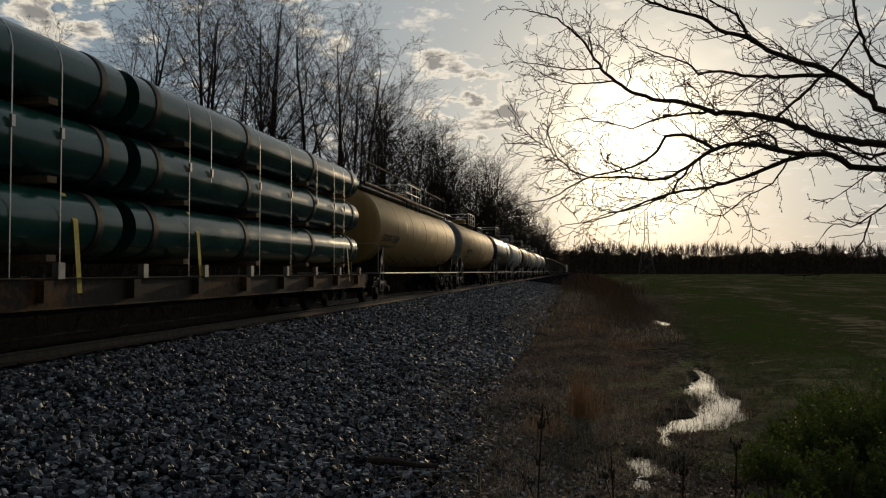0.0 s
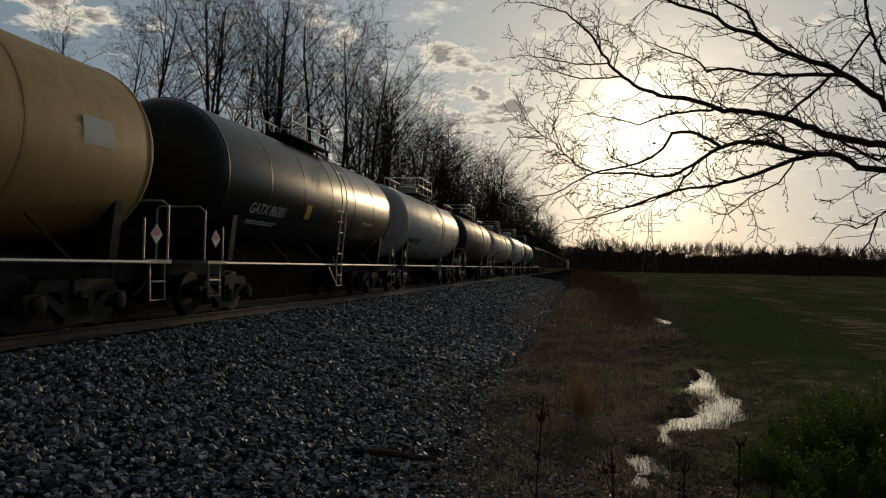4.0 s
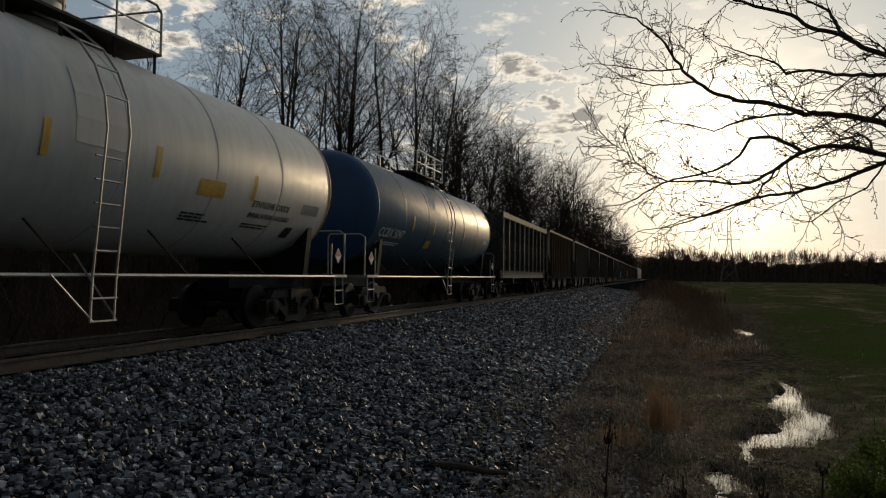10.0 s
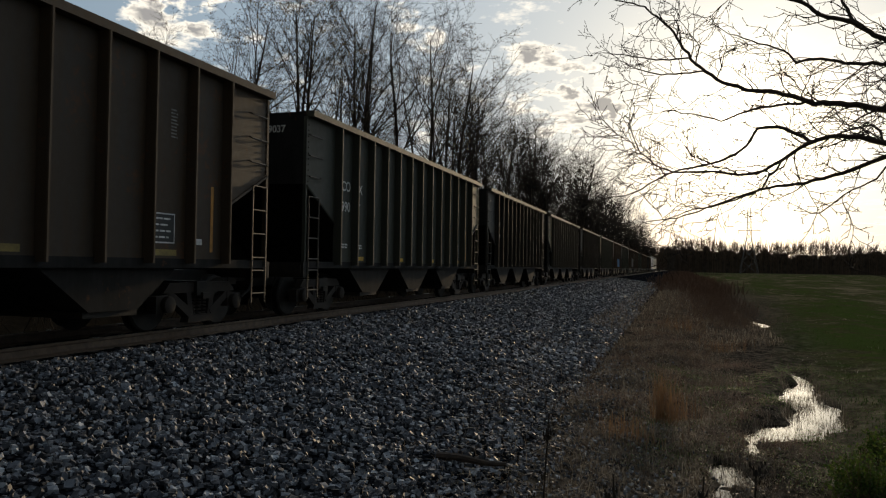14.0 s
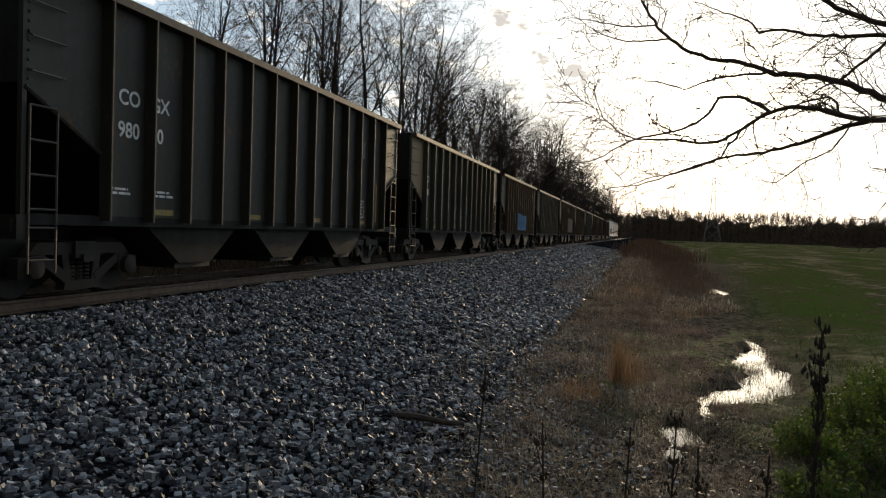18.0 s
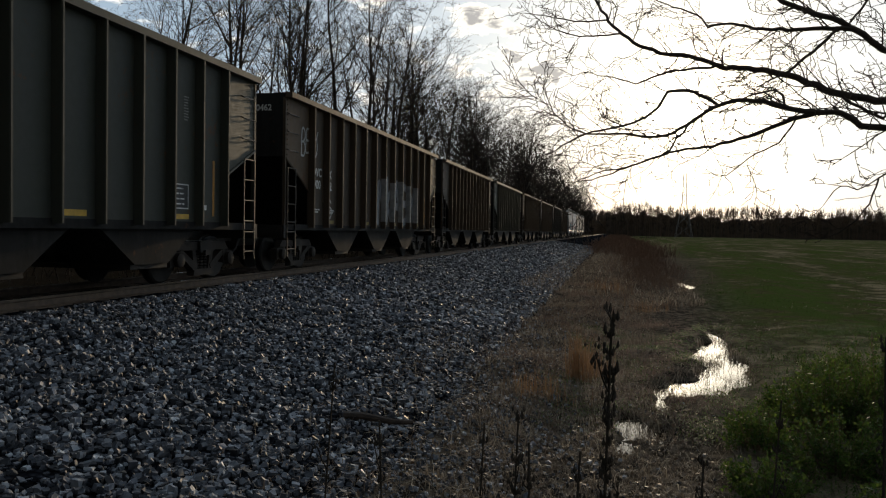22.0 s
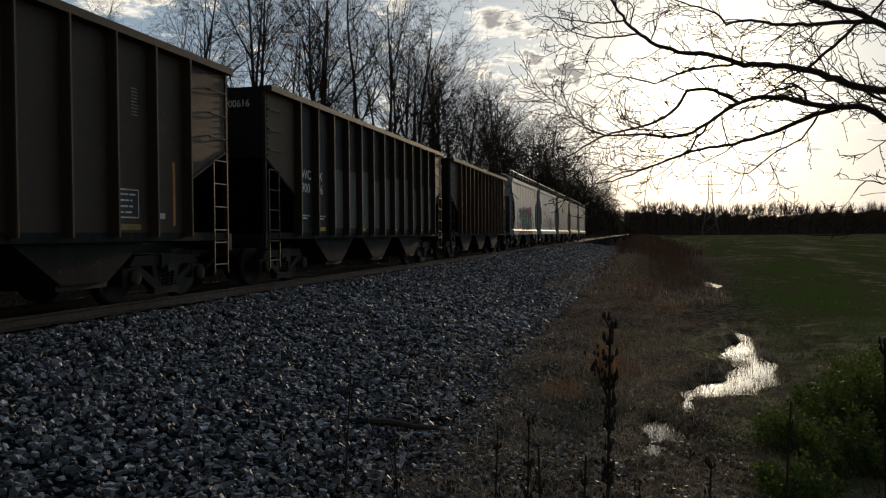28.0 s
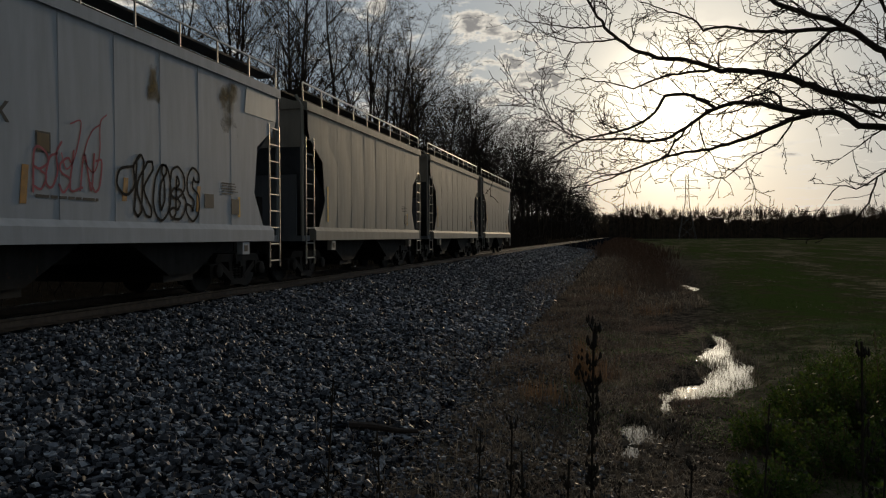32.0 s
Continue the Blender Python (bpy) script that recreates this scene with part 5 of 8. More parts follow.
def stones(n, rng, place, size0, size1):
    """n angular stones; place(rng, n) gives x, y, z."""
    x, y, z = place(rng, n)
    s = rng.uniform(size0, size1, n)
    ax = rng.uniform(0.55, 1.25, (n, 1, 3))
    ang = rng.uniform(0, 2 * np.pi, (n, 3))
    ca, sa = np.cos(ang), np.sin(ang)
    one, zero = np.ones(n), np.zeros(n)
    rz = np.stack([ca[:, 0], -sa[:, 0], zero, sa[:, 0], ca[:, 0], zero, zero, zero, one], -1).reshape(n, 3, 3)
    rx = np.stack([one, zero, zero, zero, ca[:, 1], -sa[:, 1], zero, sa[:, 1], ca[:, 1]], -1).reshape(n, 3, 3)
    v = BLOCK_V[None] * ax * (1 + rng.uniform(-0.28, 0.22, (n, 12, 3))) * s[:, None, None]
    v = np.einsum("nij,nkj->nki", rz @ rx, v) + np.stack([x, y, z + s * 0.25], -1)[:, None]
    f = BLOCK_F[None] + 12 * np.arange(n)[:, None, None]
    return v.reshape(-1, 3), f.reshape(-1, 3)


def on_bank(x0, x1, y0, y1, power=1.0):
    def place(rng, n):
        x = rng.uniform(x0, x1, n)
        y = y0 + (y1 - y0) * rng.uniform(0, 1, n) ** power
        return x, y, stone_bank(x, y)
    return place


RNG = np.random.default_rng(5)
v, f = stones(25000, RNG, on_bank(-7.3, -1.2, 2.6, 13.5, 1.3), 0.018, 0.042)
tagged(new("ballast_stones", arrays_mesh("ballast_stones", v, f, STONE_MAT)), "loose grey crushed stones, some paler", kind="stuff").parent = ballast
v, f = stones(16000, RNG, on_bank(-7.3, -1.5, 13.5, 36.0, 1.4), 0.028, 0.06)
tagged(new("ballast_stones", arrays_mesh("ballast_stones", v, f, STONE_MAT)), "loose grey crushed stones, some paler", kind="stuff").parent = ballast

v, f = stones(9000, RNG, on_bank(-7.3, -1.7, 36.0, 95.0, 1.3), 0.045, 0.085)
tagged(new("ballast_stones", arrays_mesh("ballast_stones", v, f, STONE_MAT)), "loose grey crushed stones, some paler", kind="stuff").parent = ballast

# single stones that lie on top
LOOSE = []
for k in range(8):
    v, f = stones(1, np.random.default_rng(60 + k), lambda r, n: (np.zeros(n), np.zeros(n), np.zeros(n)), 0.03, 0.05)
    LOOSE.append(arrays_mesh("stone", v, f, LOOSE_MAT))
for k in range(260):
    x, y = float(RNG.uniform(-5.8, -1.7)), float(2.8 + 6.5 * RNG.random())
    st = part("stone", LOOSE[k % 8], None, ballast)
    st.location = (x, y, float(stone_bank(x, y)) + 0.035)
    st.rotation_euler = tuple(float(a) for a in RNG.uniform(0, 6.28, 3))

# ---- water in the ditch ----
def water_mat():
    m, nt, N, L, b = nodes_of("ditch_water")
    b.inputs["Base Color"].default_value = (0.02, 0.018, 0.012, 1)
    b.inputs["Roughness"].default_value, b.inputs["IOR"].default_value = 0.03, 1.33
    tc, no, bp = N("ShaderNodeTexCoord"), N("ShaderNodeTexNoise"), N("ShaderNodeBump")
    no.inputs["Scale"].default_value, no.inputs["Detail"].default_value = 7.0, 3
    bp.inputs["Strength"].default_value, bp.inputs["Distance"].default_value = 0.08, 0.02
    L(tc.outputs["Object"], no.inputs["Vector"]), L(no.outputs["Fac"], bp.inputs["Height"]), L(bp.outputs[0], b.inputs["Normal"])
    return m


WATER = water_mat()
for x0, x1, y0, y1 in ((-0.4, 4.0, 7.2, 19.6), (2.2, 5.2, 32.0, 39.5)):
    tagged(new("water", Geo().quad((x0, y0, -1.235), (x1, y0, -1.235), (x1, y1, -1.235), (x0, y1, -1.235)).mesh("water", WATER)), "still ditch water that mirrors the sky", "water", kind="structure")
tagged(new("water", Geo().quad((11.5, 325, -0.88), (19, 325, -0.88), (19, 362, -0.88), (11.5, 362, -0.88)).mesh("water", WATER)), "far puddle in the field", "water", kind="structure")

# ---- track ----
track = tagged(new("railway_track"), "single railway track with rusty rails on dark ties", "railway track", kind="structure")
for x in (-7.745, -9.18):
    o = [(x - 0.075, -0.172), (x + 0.075, -0.172), (x + 0.075, -0.155), (x + 0.012, -0.135), (x + 0.010, -0.05), (x + 0.034, -0.038), (x + 0.036, -0.006),
         (x + 0.028, -0.001), (x - 0.028, -0.001), (x - 0.036, -0.006), (x - 0.034, -0.038), (x - 0.010, -0.05), (x - 0.012, -0.135), (x - 0.075, -0.155)]
    r = part("rail", Geo().prism(o, 1, -60, 705), RAIL_SIDE, track, "rusty steel rail")
    part("rail_tread", Geo().box(x - 0.026, x + 0.026, -60, 705, -0.001, 0.001), RAIL_TOP, r, "wheel-polished running surface")
TIE = Geo().box(-1.3, 1.3, -0.11, 0.11, -0.34, -0.173).mesh("tie", TIE_WOOD)
PLATE = Geo().box(-0.18, 0.18, -0.09, 0.09, -0.173, -0.160).mesh("tie_plate", STEEL_RUST)
for k in range(150):
    t = part("tie", TIE, None, track)
    t.location = (-8.46 + random.uniform(-0.03, 0.03), 0.5 + 0.53 * k, random.uniform(-0.01, 0.004))
    t.rotation_euler.z = random.uniform(-0.012, 0.012)
    if k < 60:
        for x in (-7.745, -9.18):
            p = part("tie_plate", PLATE, None, t)
            p.location.x = x - t.location.x

# ---- plants: bare trees, brush, grass and weeds ----
def prisms(segs, sides=3):
    """Tapered three-sided twigs from rows of p, q, r0, r1."""
    P = np.array([s[0] for s in segs], float)
    Q = np.array([s[1] for s in segs], float)
    r0, r1 = np.array([s[2] for s in segs])[:, None], np.array([s[3] for s in segs])[:, None]
    return prism_arrays(P, Q, r0, r1, sides)


def prism_arrays(P, Q, r0, r1, sides=3):
    d = Q - P
    d /= np.maximum(np.linalg.norm(d, axis=1, keepdims=True), 1e-9)
    a = np.where(np.abs(d[:, 2:3]) < 0.9, np.array([[0, 0, 1.0]]), np.array([[1.0, 0, 0]]))
    u = np.cross(d, a)
    u /= np.linalg.norm(u, axis=1, keepdims=True)
    w = np.cross(d, u)
    vs = []
    for k in range(sides):
        t = 2 * np.pi * k / sides
        o = math.cos(t) * u + math.sin(t) * w
        vs.append((P + r0 * o, Q + r1 * o))
    v = np.stack([x for pr in vs for x in pr], 1)
    n = len(P)
    f = []
    for k in range(sides):
        j = (k + 1) % sides
        f.append((2 * k, 2 * j, 2 * j + 1, 2 * k + 1))
    f = np.array(f)[None] + (2 * sides) * np.arange(n)[:, None, None]
    return v.reshape(-1, 3), f.reshape(-1, 4)


def grow_tree(rng, H, spread=0.5, lean=0.0, kids=(1.7, 1.25, 1.2, 1.1), first=0.3, levels=4):
    """Segments by level of a bare tree of about height H: ascending limbs that fork again and again into short fine twigs."""
    out = {k: [] for k in range(levels + 1)}
    steps = (9, 6, 4, 3, 2)
    wob = (0.035, 0.075, 0.11, 0.15, 0.18)
    rise = (0.03, 0.022, 0.02, 0.01, 0.0)

    def branch(p, d, L, r, lev):
        n = steps[lev]
        for i in range(n):
            d = (d + Vector((rng.gauss(0, 1), rng.gauss(0, 1), rng.gauss(0, 0.7))) * wob[lev] + Vector((0, 0, rise[lev]))).normalized()
            q = p + d * (L / n)
            f0, f1 = i / n, (i + 1) / n
            ra, rb = r * (1 - 0.8 * f0), r * (1 - 0.8 * f1)
            out[lev].append((tuple(p), tuple(q), ra, rb))
            if lev < levels and f1 > (first if lev == 0 else 0.16):
                k = kids[lev]
                for _ in range(int(k) + (rng.random() < k - int(k))):
                    a = rng.uniform(0, 2 * math.pi)
                    side = Vector((math.cos(a), math.sin(a), rng.uniform(-0.25, 0.35)))
                    side = (side - d * side.dot(d)).normalized()
                    dd = (d + side * spread * rng.uniform(0.75, 1.5) * (1.0 + 0.22 * lev)).normalized()
                    if lev == 0:
                        # long limbs in the middle of the crown, short ones at its foot and top
                        g = 0.33 * (0.55 + 0.75 * math.sin(math.pi * min(1.0, 0.22 + 0.80 * (f1 - first) / (1 - first)))) * rng.uniform(0.75, 1.2)
                    else:
                        g = (0.50, 0.46, 0.45)[lev - 1] * (1.15 - 0.5 * f1) * rng.uniform(0.7, 1.15)
                    branch(q, dd, L * g, rb * (0.55 if lev == 0 else 0.6), lev + 1)
            p = q

    branch(Vector((0, 0, -0.3)), Vector((lean * rng.uniform(-1, 1), lean * rng.uniform(-1, 1), 1)).normalized(), H * 0.93, H * 0.0098 + 0.02, 0)
    return out


TWIG = surface("bare_twig_bark", (0.042, 0.031, 0.023), 0.95, 0, 0.4, 2.0, bump=0, object_var=0.25, spec=0.08)
BUD_MAT = island_stuff("spring_buds", [(0.16, 0.12, 0.06), (0.22, 0.17, 0.09), (0.14, 0.11, 0.05)], 0.8, 0.2, 0.4)


def make_tree(seed, H, buds=0, twig=0.010, levels=4, **kw):
    rng = random.Random(seed)
    t = grow_tree(rng, H, levels=levels, **kw)
    ob = tagged(new("bare_tree"), "tall leafless tree with fine grey-brown twigs", "tree", "trees of the woods by the track")
    v, f = prisms(t[0], 7)
    me = arrays_mesh("trunk", v, f, BARK)
    me.shade_smooth()
    part("trunk", me, None, ob)
    v, f = prisms(t[1], 4)
    part("branchwork", arrays_mesh("branchwork", v, f, BARK), None, ob)["kind"] = "stuff"
    segs = [(p, q, max(a, twig), max(b, twig * 0.7)) for lev in range(2, levels + 1) for p, q, a, b in t[lev]]
    v, f = prisms(segs, 3)
    part("crown", arrays_mesh("crown", v, f, TWIG), None, ob, "crown of fine bare twigs")["kind"] = "stuff"
    if buds:
        r2 = np.random.default_rng(seed)
        tips = np.array([s[1] for s in t[levels]])
        tips = tips[r2.random(len(tips)) < buds]
        n = len(tips)
        o = r2.normal(0, 0.045, (n, 3, 3))
        v = (tips[:, None] + o).reshape(-1, 3)
        part("bud_haze", arrays_mesh("bud_haze", v, np.arange(3 * n).reshape(n, 3), BUD_MAT), None, ob, "sparse opening buds")["kind"] = "stuff"
    return ob


def place_woods():
    rng = random.Random(11)
    near = [make_tree(100 + k, 20.0, 0.5 if k in (1, 4) else 0, 0.0085, spread=0.62 + 0.09 * (k % 3), first=0.26 + 0.07 * (k % 3), lean=0.05) for k in range(7)]
    far = [make_tree(140 + k, 20.0, 0, 0.015, 3, spread=0.60 + 0.09 * (k % 3), first=0.18 + 0.06 * (k % 3), lean=0.05, kids=(1.7, 1.35, 1.25)) for k in range(6)]
    used = set()

    def put(x, y, H):
        H -= max(0.0, float(ground_z(x, y)) + 0.5)
        k = rng.choice(near if y < 85 else far)
        s = H / 20.0
        z = float(ground_z(x, y)) - 0.1
        if k not in used:
            used.add(k)
            ob = k
        else:
            ob = copy_thing(k, Matrix.Identity(4))
        ob.location, ob.rotation_euler, ob.scale = (x, y, z), (0, 0, rng.uniform(0, 6.28)), (s * rng.uniform(0.9, 1.15), s * rng.uniform(0.9, 1.15), s)

    tops = lambda y: float(np.interp(y, [18, 24, 30, 37, 47, 62, 93, 166, 300, 520], [15.5, 11, 14, 17.5, 21.5, 23.3, 23.8, 24.0, 24, 22.5]))
    put(-24.5, 17.5, 14.0), put(-22.5, 15.0, 11.0)
    y = 28.0
    while y < 130:
        put(rng.uniform(-25, -20), y, tops(y) * rng.uniform(0.86, 1.05))
        y += rng.uniform(2.3, 4.2)
    y = 40.0
    while y < 150:
        put(rng.uniform(-34, -27), y * 1.25, tops(y) * rng.uniform(0.92, 1.1))
        y += rng.uniform(3.6, 6.0)
    y = 130.0
    while y < 560:
        for x in (-18, -24, -31):
            put(x + rng.uniform(-3, 3), y + rng.uniform(-3, 3), tops(y) * rng.uniform(0.82, 1.05))
        y += 4.8 + 0.018 * (y - 130)
    for k in near + far:
        if k not in used:
            put(-36.0, 60.0 + 8 * len(used), 18.0)


place_woods()


def brush_patch(name, label, rng, x, y, h, r, material, forks=3, lean=0.25, category="brush"):
    """Joined thin stems with forks: x, y arrays of feet, h heights."""
    n = len(x)
    z = ground_z(x, y)
    P = np.stack([x, y, z - 0.05], -1)
    d = np.stack([rng.normal(0, lean, n), rng.normal(0, lean, n), np.ones(n)], -1)
    d /= np.linalg.norm(d, axis=1, keepdims=True)
    M = P + d * (h * 0.5)[:, None]
    d2 = d + rng.normal(0, lean * 0.6, (n, 3))
    Q = M + d2 * (h * 0.5)[:, None]
    rr = np.broadcast_to(np.asarray(r, float), (n,))[:, None]
    vs, fs, k = [], [], 0
    sets = [(P, M, rr, rr * 0.7), (M, Q, rr * 0.7, rr * 0.25)]
    for _ in range(forks):
        t = rng.uniform(0.25, 0.95, (n, 1))
        A = P + (Q - P) * t
        B = A + (d * 0.6 + rng.normal(0, 0.45, (n, 3))) * (h * rng.uniform(0.18, 0.4, n))[:, None]
        sets.append((A, B, rr * 0.45, rr * 0.2))
    for a, b, r0, r1 in sets:
        v, f = prism_arrays(a, b, r0, r1, 3)
        vs.append(v), fs.append(f + k)
        k += len(v)
    return tagged(new(name, arrays_mesh(name, np.concatenate(vs), np.concatenate(fs), material)), label, category, kind="stuff")


VR = np.random.default_rng(21)
BRUSH_MAT = island_stuff("woodland_brush", [(0.030, 0.023, 0.017), (0.050, 0.037, 0.027), (0.040, 0.030, 0.022)], 0.9, 0.2)
n = 6000
yy = 14 + 520 * VR.random(n) ** 1.6
brush_patch("woodland_brush", "dense leafless undergrowth below the trees", VR, VR.uniform(-44, -14.5, n), yy, VR.uniform(1.5, 5.5, n), 0.016 + 0.0004 * yy, BRUSH_MAT, 5, 0.2)

n = 5200
yy = -8 + 150 * VR.random(n) ** 1.25
brush_patch("trackside_brush", "tangled low leafless brush beyond the track", VR, VR.uniform(-17.5, -12.6, n), yy, VR.uniform(0.7, 2.3, n), 0.010 + 0.0002 * np.abs(yy), BRUSH_MAT, 6, 0.35)
n = 3000
brush_patch("woodland_brush", "dense leafless undergrowth below the trees", VR, VR.uniform(-40, -15, n), VR.uniform(-14, 30, n), VR.uniform(1.5, 4.5, n), 0.018, BRUSH_MAT, 6, 0.25)

# the far wood across the field
FAR_WOOD_MAT = island_stuff("far_wood_twigs", [(0.10, 0.074, 0.054), (0.15, 0.11, 0.082), (0.12, 0.09, 0.066)], 0.95, 0.0)


def far_wood():
    rng = random.Random(8)
    segs = []
    for k in range(1250):
        x = -2 + 820 * (k + rng.random()) / 1250
        y = 505 + 0.10 * x + rng.uniform(0, 45)
        H = rng.uniform(18.5, 23.5) + 4.0 * rng.random() * math.exp(-((x - 190) / 50) ** 2) + 1.4 * math.sin(x / 37) + 1.1 * math.sin(x / 11.3) + (2.5 if x < 22 else 0)
        segs.append(((x, y, -1), (x + rng.uniform(-0.6, 0.6), y, H * 0.6), 0.22, 0.10))
        wide, tall = rng.uniform(2.4, 4.2), H * rng.uniform(0.34, 0.44)
        for j in range(40):
            a, e, q = rng.uniform(0, 6.283), rng.uniform(-0.9, 1.0), rng.uniform(0.25, 1.0) ** 0.5
            c = math.sqrt(max(0.0, 1 - e * e))
            out = Vector((math.cos(a) * c * wide, math.sin(a) * c * wide * 0.6, e * tall))
            base = Vector((x, y, H - 1 - tall))
            segs.append((tuple(base + out * (q - 0.45)), tuple(base + out * q + Vector((rng.gauss(0, 0.3), 0, 0.5))), 0.11, 0.045))
    v, f = prisms(segs, 3)
    tagged(new("far_wood", arrays_mesh("far_wood", v, f, FAR_WOOD_MAT)), "distant dark leafless wood along the field's edge", "woods", kind="stuff")
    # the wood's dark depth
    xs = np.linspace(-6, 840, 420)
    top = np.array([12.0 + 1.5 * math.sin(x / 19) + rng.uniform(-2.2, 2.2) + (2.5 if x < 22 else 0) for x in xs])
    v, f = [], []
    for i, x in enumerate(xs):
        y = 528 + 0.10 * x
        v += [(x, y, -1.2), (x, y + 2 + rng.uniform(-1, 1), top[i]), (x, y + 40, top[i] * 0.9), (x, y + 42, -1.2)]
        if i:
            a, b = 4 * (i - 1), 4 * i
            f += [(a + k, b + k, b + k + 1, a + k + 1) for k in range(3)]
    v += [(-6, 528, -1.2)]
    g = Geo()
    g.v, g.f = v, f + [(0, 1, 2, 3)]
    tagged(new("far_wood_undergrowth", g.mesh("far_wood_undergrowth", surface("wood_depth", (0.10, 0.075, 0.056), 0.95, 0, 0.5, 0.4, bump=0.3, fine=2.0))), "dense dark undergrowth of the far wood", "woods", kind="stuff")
    # and behind the line's vanishing point
    segs = []
    for k in range(700):
        x, y = rng.uniform(-75, -1), rng.uniform(565, 760)
        if abs(x + 8.4) < 7:
            y = rng.uniform(710, 790)
        H = rng.uniform(15, 20) * y / 600
        segs.append(((x, y, -1), (x, y, H), 0.35, 0.1))
        for j in range(18):
            t = rng.uniform(0.1, 0.95)
            a = Vector((x, y, -1 + t * H))
            b = a + Vector((rng.gauss(0, 2.4), rng.gauss(0, 1.0), rng.uniform(0.8, 3.0))) * (1.25 - 0.7 * t)
            segs.append((tuple(a), tuple(b), 0.18, 0.1))
    v, f = prisms(segs, 3)
    tagged(new("far_wood", arrays_mesh("far_wood", v, f, FAR_WOOD_MAT)), "distant dark leafless wood where the line vanishes", "woods", kind="stuff")


far_wood()


def tower():
    t = tagged(new("transmission_tower"), "grey steel lattice power line tower across the field", "pylon")
    t.location = (37.3, 430, -1.0)
    H, r = 36.0, 0.13
    half = lambda z: float(np.interp(z, [0, 20, 36], [4.6, 1.1, 0.7]))
    for sx in (-1, 1):
        for sy in (-1, 1):
            part("leg", Geo().tube([(sx * half(z), sy * half(z), z) for z in (0, 10, 20, 28, 36)], r, 4), GALV_FAR, t)
    for z, w in ((23.5, 5.6), (28.0, 7.0), (32.5, 5.6)):
        g = Geo().tube([(-w, 0, z), (w, 0, z)], 0.16, 4)
        for s in (-1, 1):
            g.tube([(s * w, 0, z), (s * 0.8, 0, z + 1.7)], 0.10, 4)
            g.tube([(s * w * 0.96, 0, z), (s * w * 0.96, 0, z - 1.6)], 0.12, 4)
        part("cross_arm", g, GALV_FAR, t)
    g = Geo()
    zs = [0, 7, 13, 18, 22, 25.5, 29, 32.5, 36]
    for a, b in zip(zs, zs[1:]):
        for s in (-1, 1):
            g.tube([(-half(a), s * half(a), a), (half(b), s * half(b), b)], 0.07, 3).tube([(half(a), s * half(a), a), (-half(b), s * half(b), b)], 0.07, 3)
            g.tube([(s * half(a), -half(a), a), (s * half(b), half(b), b)], 0.07, 3)
    part("bracing", g, GALV_FAR, t, "crossed lattice bracing")
    part("peak", Geo().tube([(0, 0, 36), (0, 0, 38.5)], 0.1, 4), GALV_FAR, t)


GALV_FAR = surface("weathered_tower_steel", (0.22, 0.21, 0.20), 0.6, 0.4, 0.2)
tower()


# ---- the tree that reaches in over the ditch: trunk off to the side, limbs towards the track ----
LIMB_RNG = random.Random(77)


def limb(tree, r0, r1, pts, from_trunk=None, twig=1.0):
    rng = LIMB_RNG
    if from_trunk is not None:
        pts = [(6.3, 9.3, from_trunk), (5.0, 9.4, (from_trunk + pts[0][2]) / 2 + 0.1)] + pts
    line = smooth_line(pts)
    line = [p + Vector((rng.gauss(0, 1), rng.gauss(0, 1), rng.gauss(0, 1))) * 0.007 for p in line]
    n = len(line)
    part("limb", Geo().tube(line, r0 * 0.82, 7, max(0.006, r1 * 0.85)), BARK_LIMB, tree, "", True)
    segs = []

    def shoot(p, d, L, r, lev):
        k = max(2, int(L / 0.075))
        for i in range(k):
            d = (d + Vector((rng.gauss(0, 1), rng.gauss(0, 1), rng.gauss(0, 1))) * 0.19 + Vector((-0.025, 0, 0.02))).normalized()
            q = p + d * (L / k)
            segs.append((tuple(p), tuple(q), max(0.0042, r * (1 - 0.65 * i / k)), max(0.0036, r * (1 - 0.65 * (i + 1) / k))))
            if lev < 2 and rng.random() < 0.66:
                o = Vector((rng.gauss(0, 1), rng.gauss(0, 0.6), rng.gauss(0, 1)))
                o = (o - d * o.dot(d)).normalized()
                shoot(q, (d * 0.75 + o * 0.8).normalized(), max(0.06, L * rng.uniform(0.22, 0.55)), max(0.003, r * 0.62), lev + 1)
            if rng.random() < 0.4:
                o = Vector((rng.gauss(0, 1), rng.gauss(0, 1), rng.gauss(0, 1))).normalized()
                segs.append((tuple(q), tuple(q + (d * 0.5 + o) * rng.uniform(0.012, 0.03)), 0.0042, 0.0032))
            p = q
        segs.append((tuple(p), tuple(p + d * 0.022), 0.0052, 0.003))

    i = 2
    while i < n - 1:
        f = i / n
        p, d = line[i], (line[i + 1] - line[i - 1]).normalized()
        rad = r0 + (r1 - r0) * f
        if p.x < 4.2:
            o = Vector((rng.gauss(0, 0.4), rng.gauss(0, 0.5), rng.choice((-1, 1, 1))))
            o = (o - d * o.dot(d)).normalized()
            L = rng.uniform(0.18, 0.78) * (0.8 + 0.45 * f) * twig
            shoot(p, (d * 0.9 + o * 0.75).normalized(), L, min(0.0105, max(0.0045, rad * 0.4)), 0)
        i += rng.choice((1, 1, 2, 2))
    shoot(line[-1], (line[-1] - line[-2]).normalized(), 0.5, max(0.005, r1 * 0.8), 0)
    if segs:
        v, f = prisms(segs, 3)
        part("twig_spray", arrays_mesh("twig_spray", v, f, BARK_LIMB), None, tree, "fine bare twigs with buds")["kind"] = "stuff"


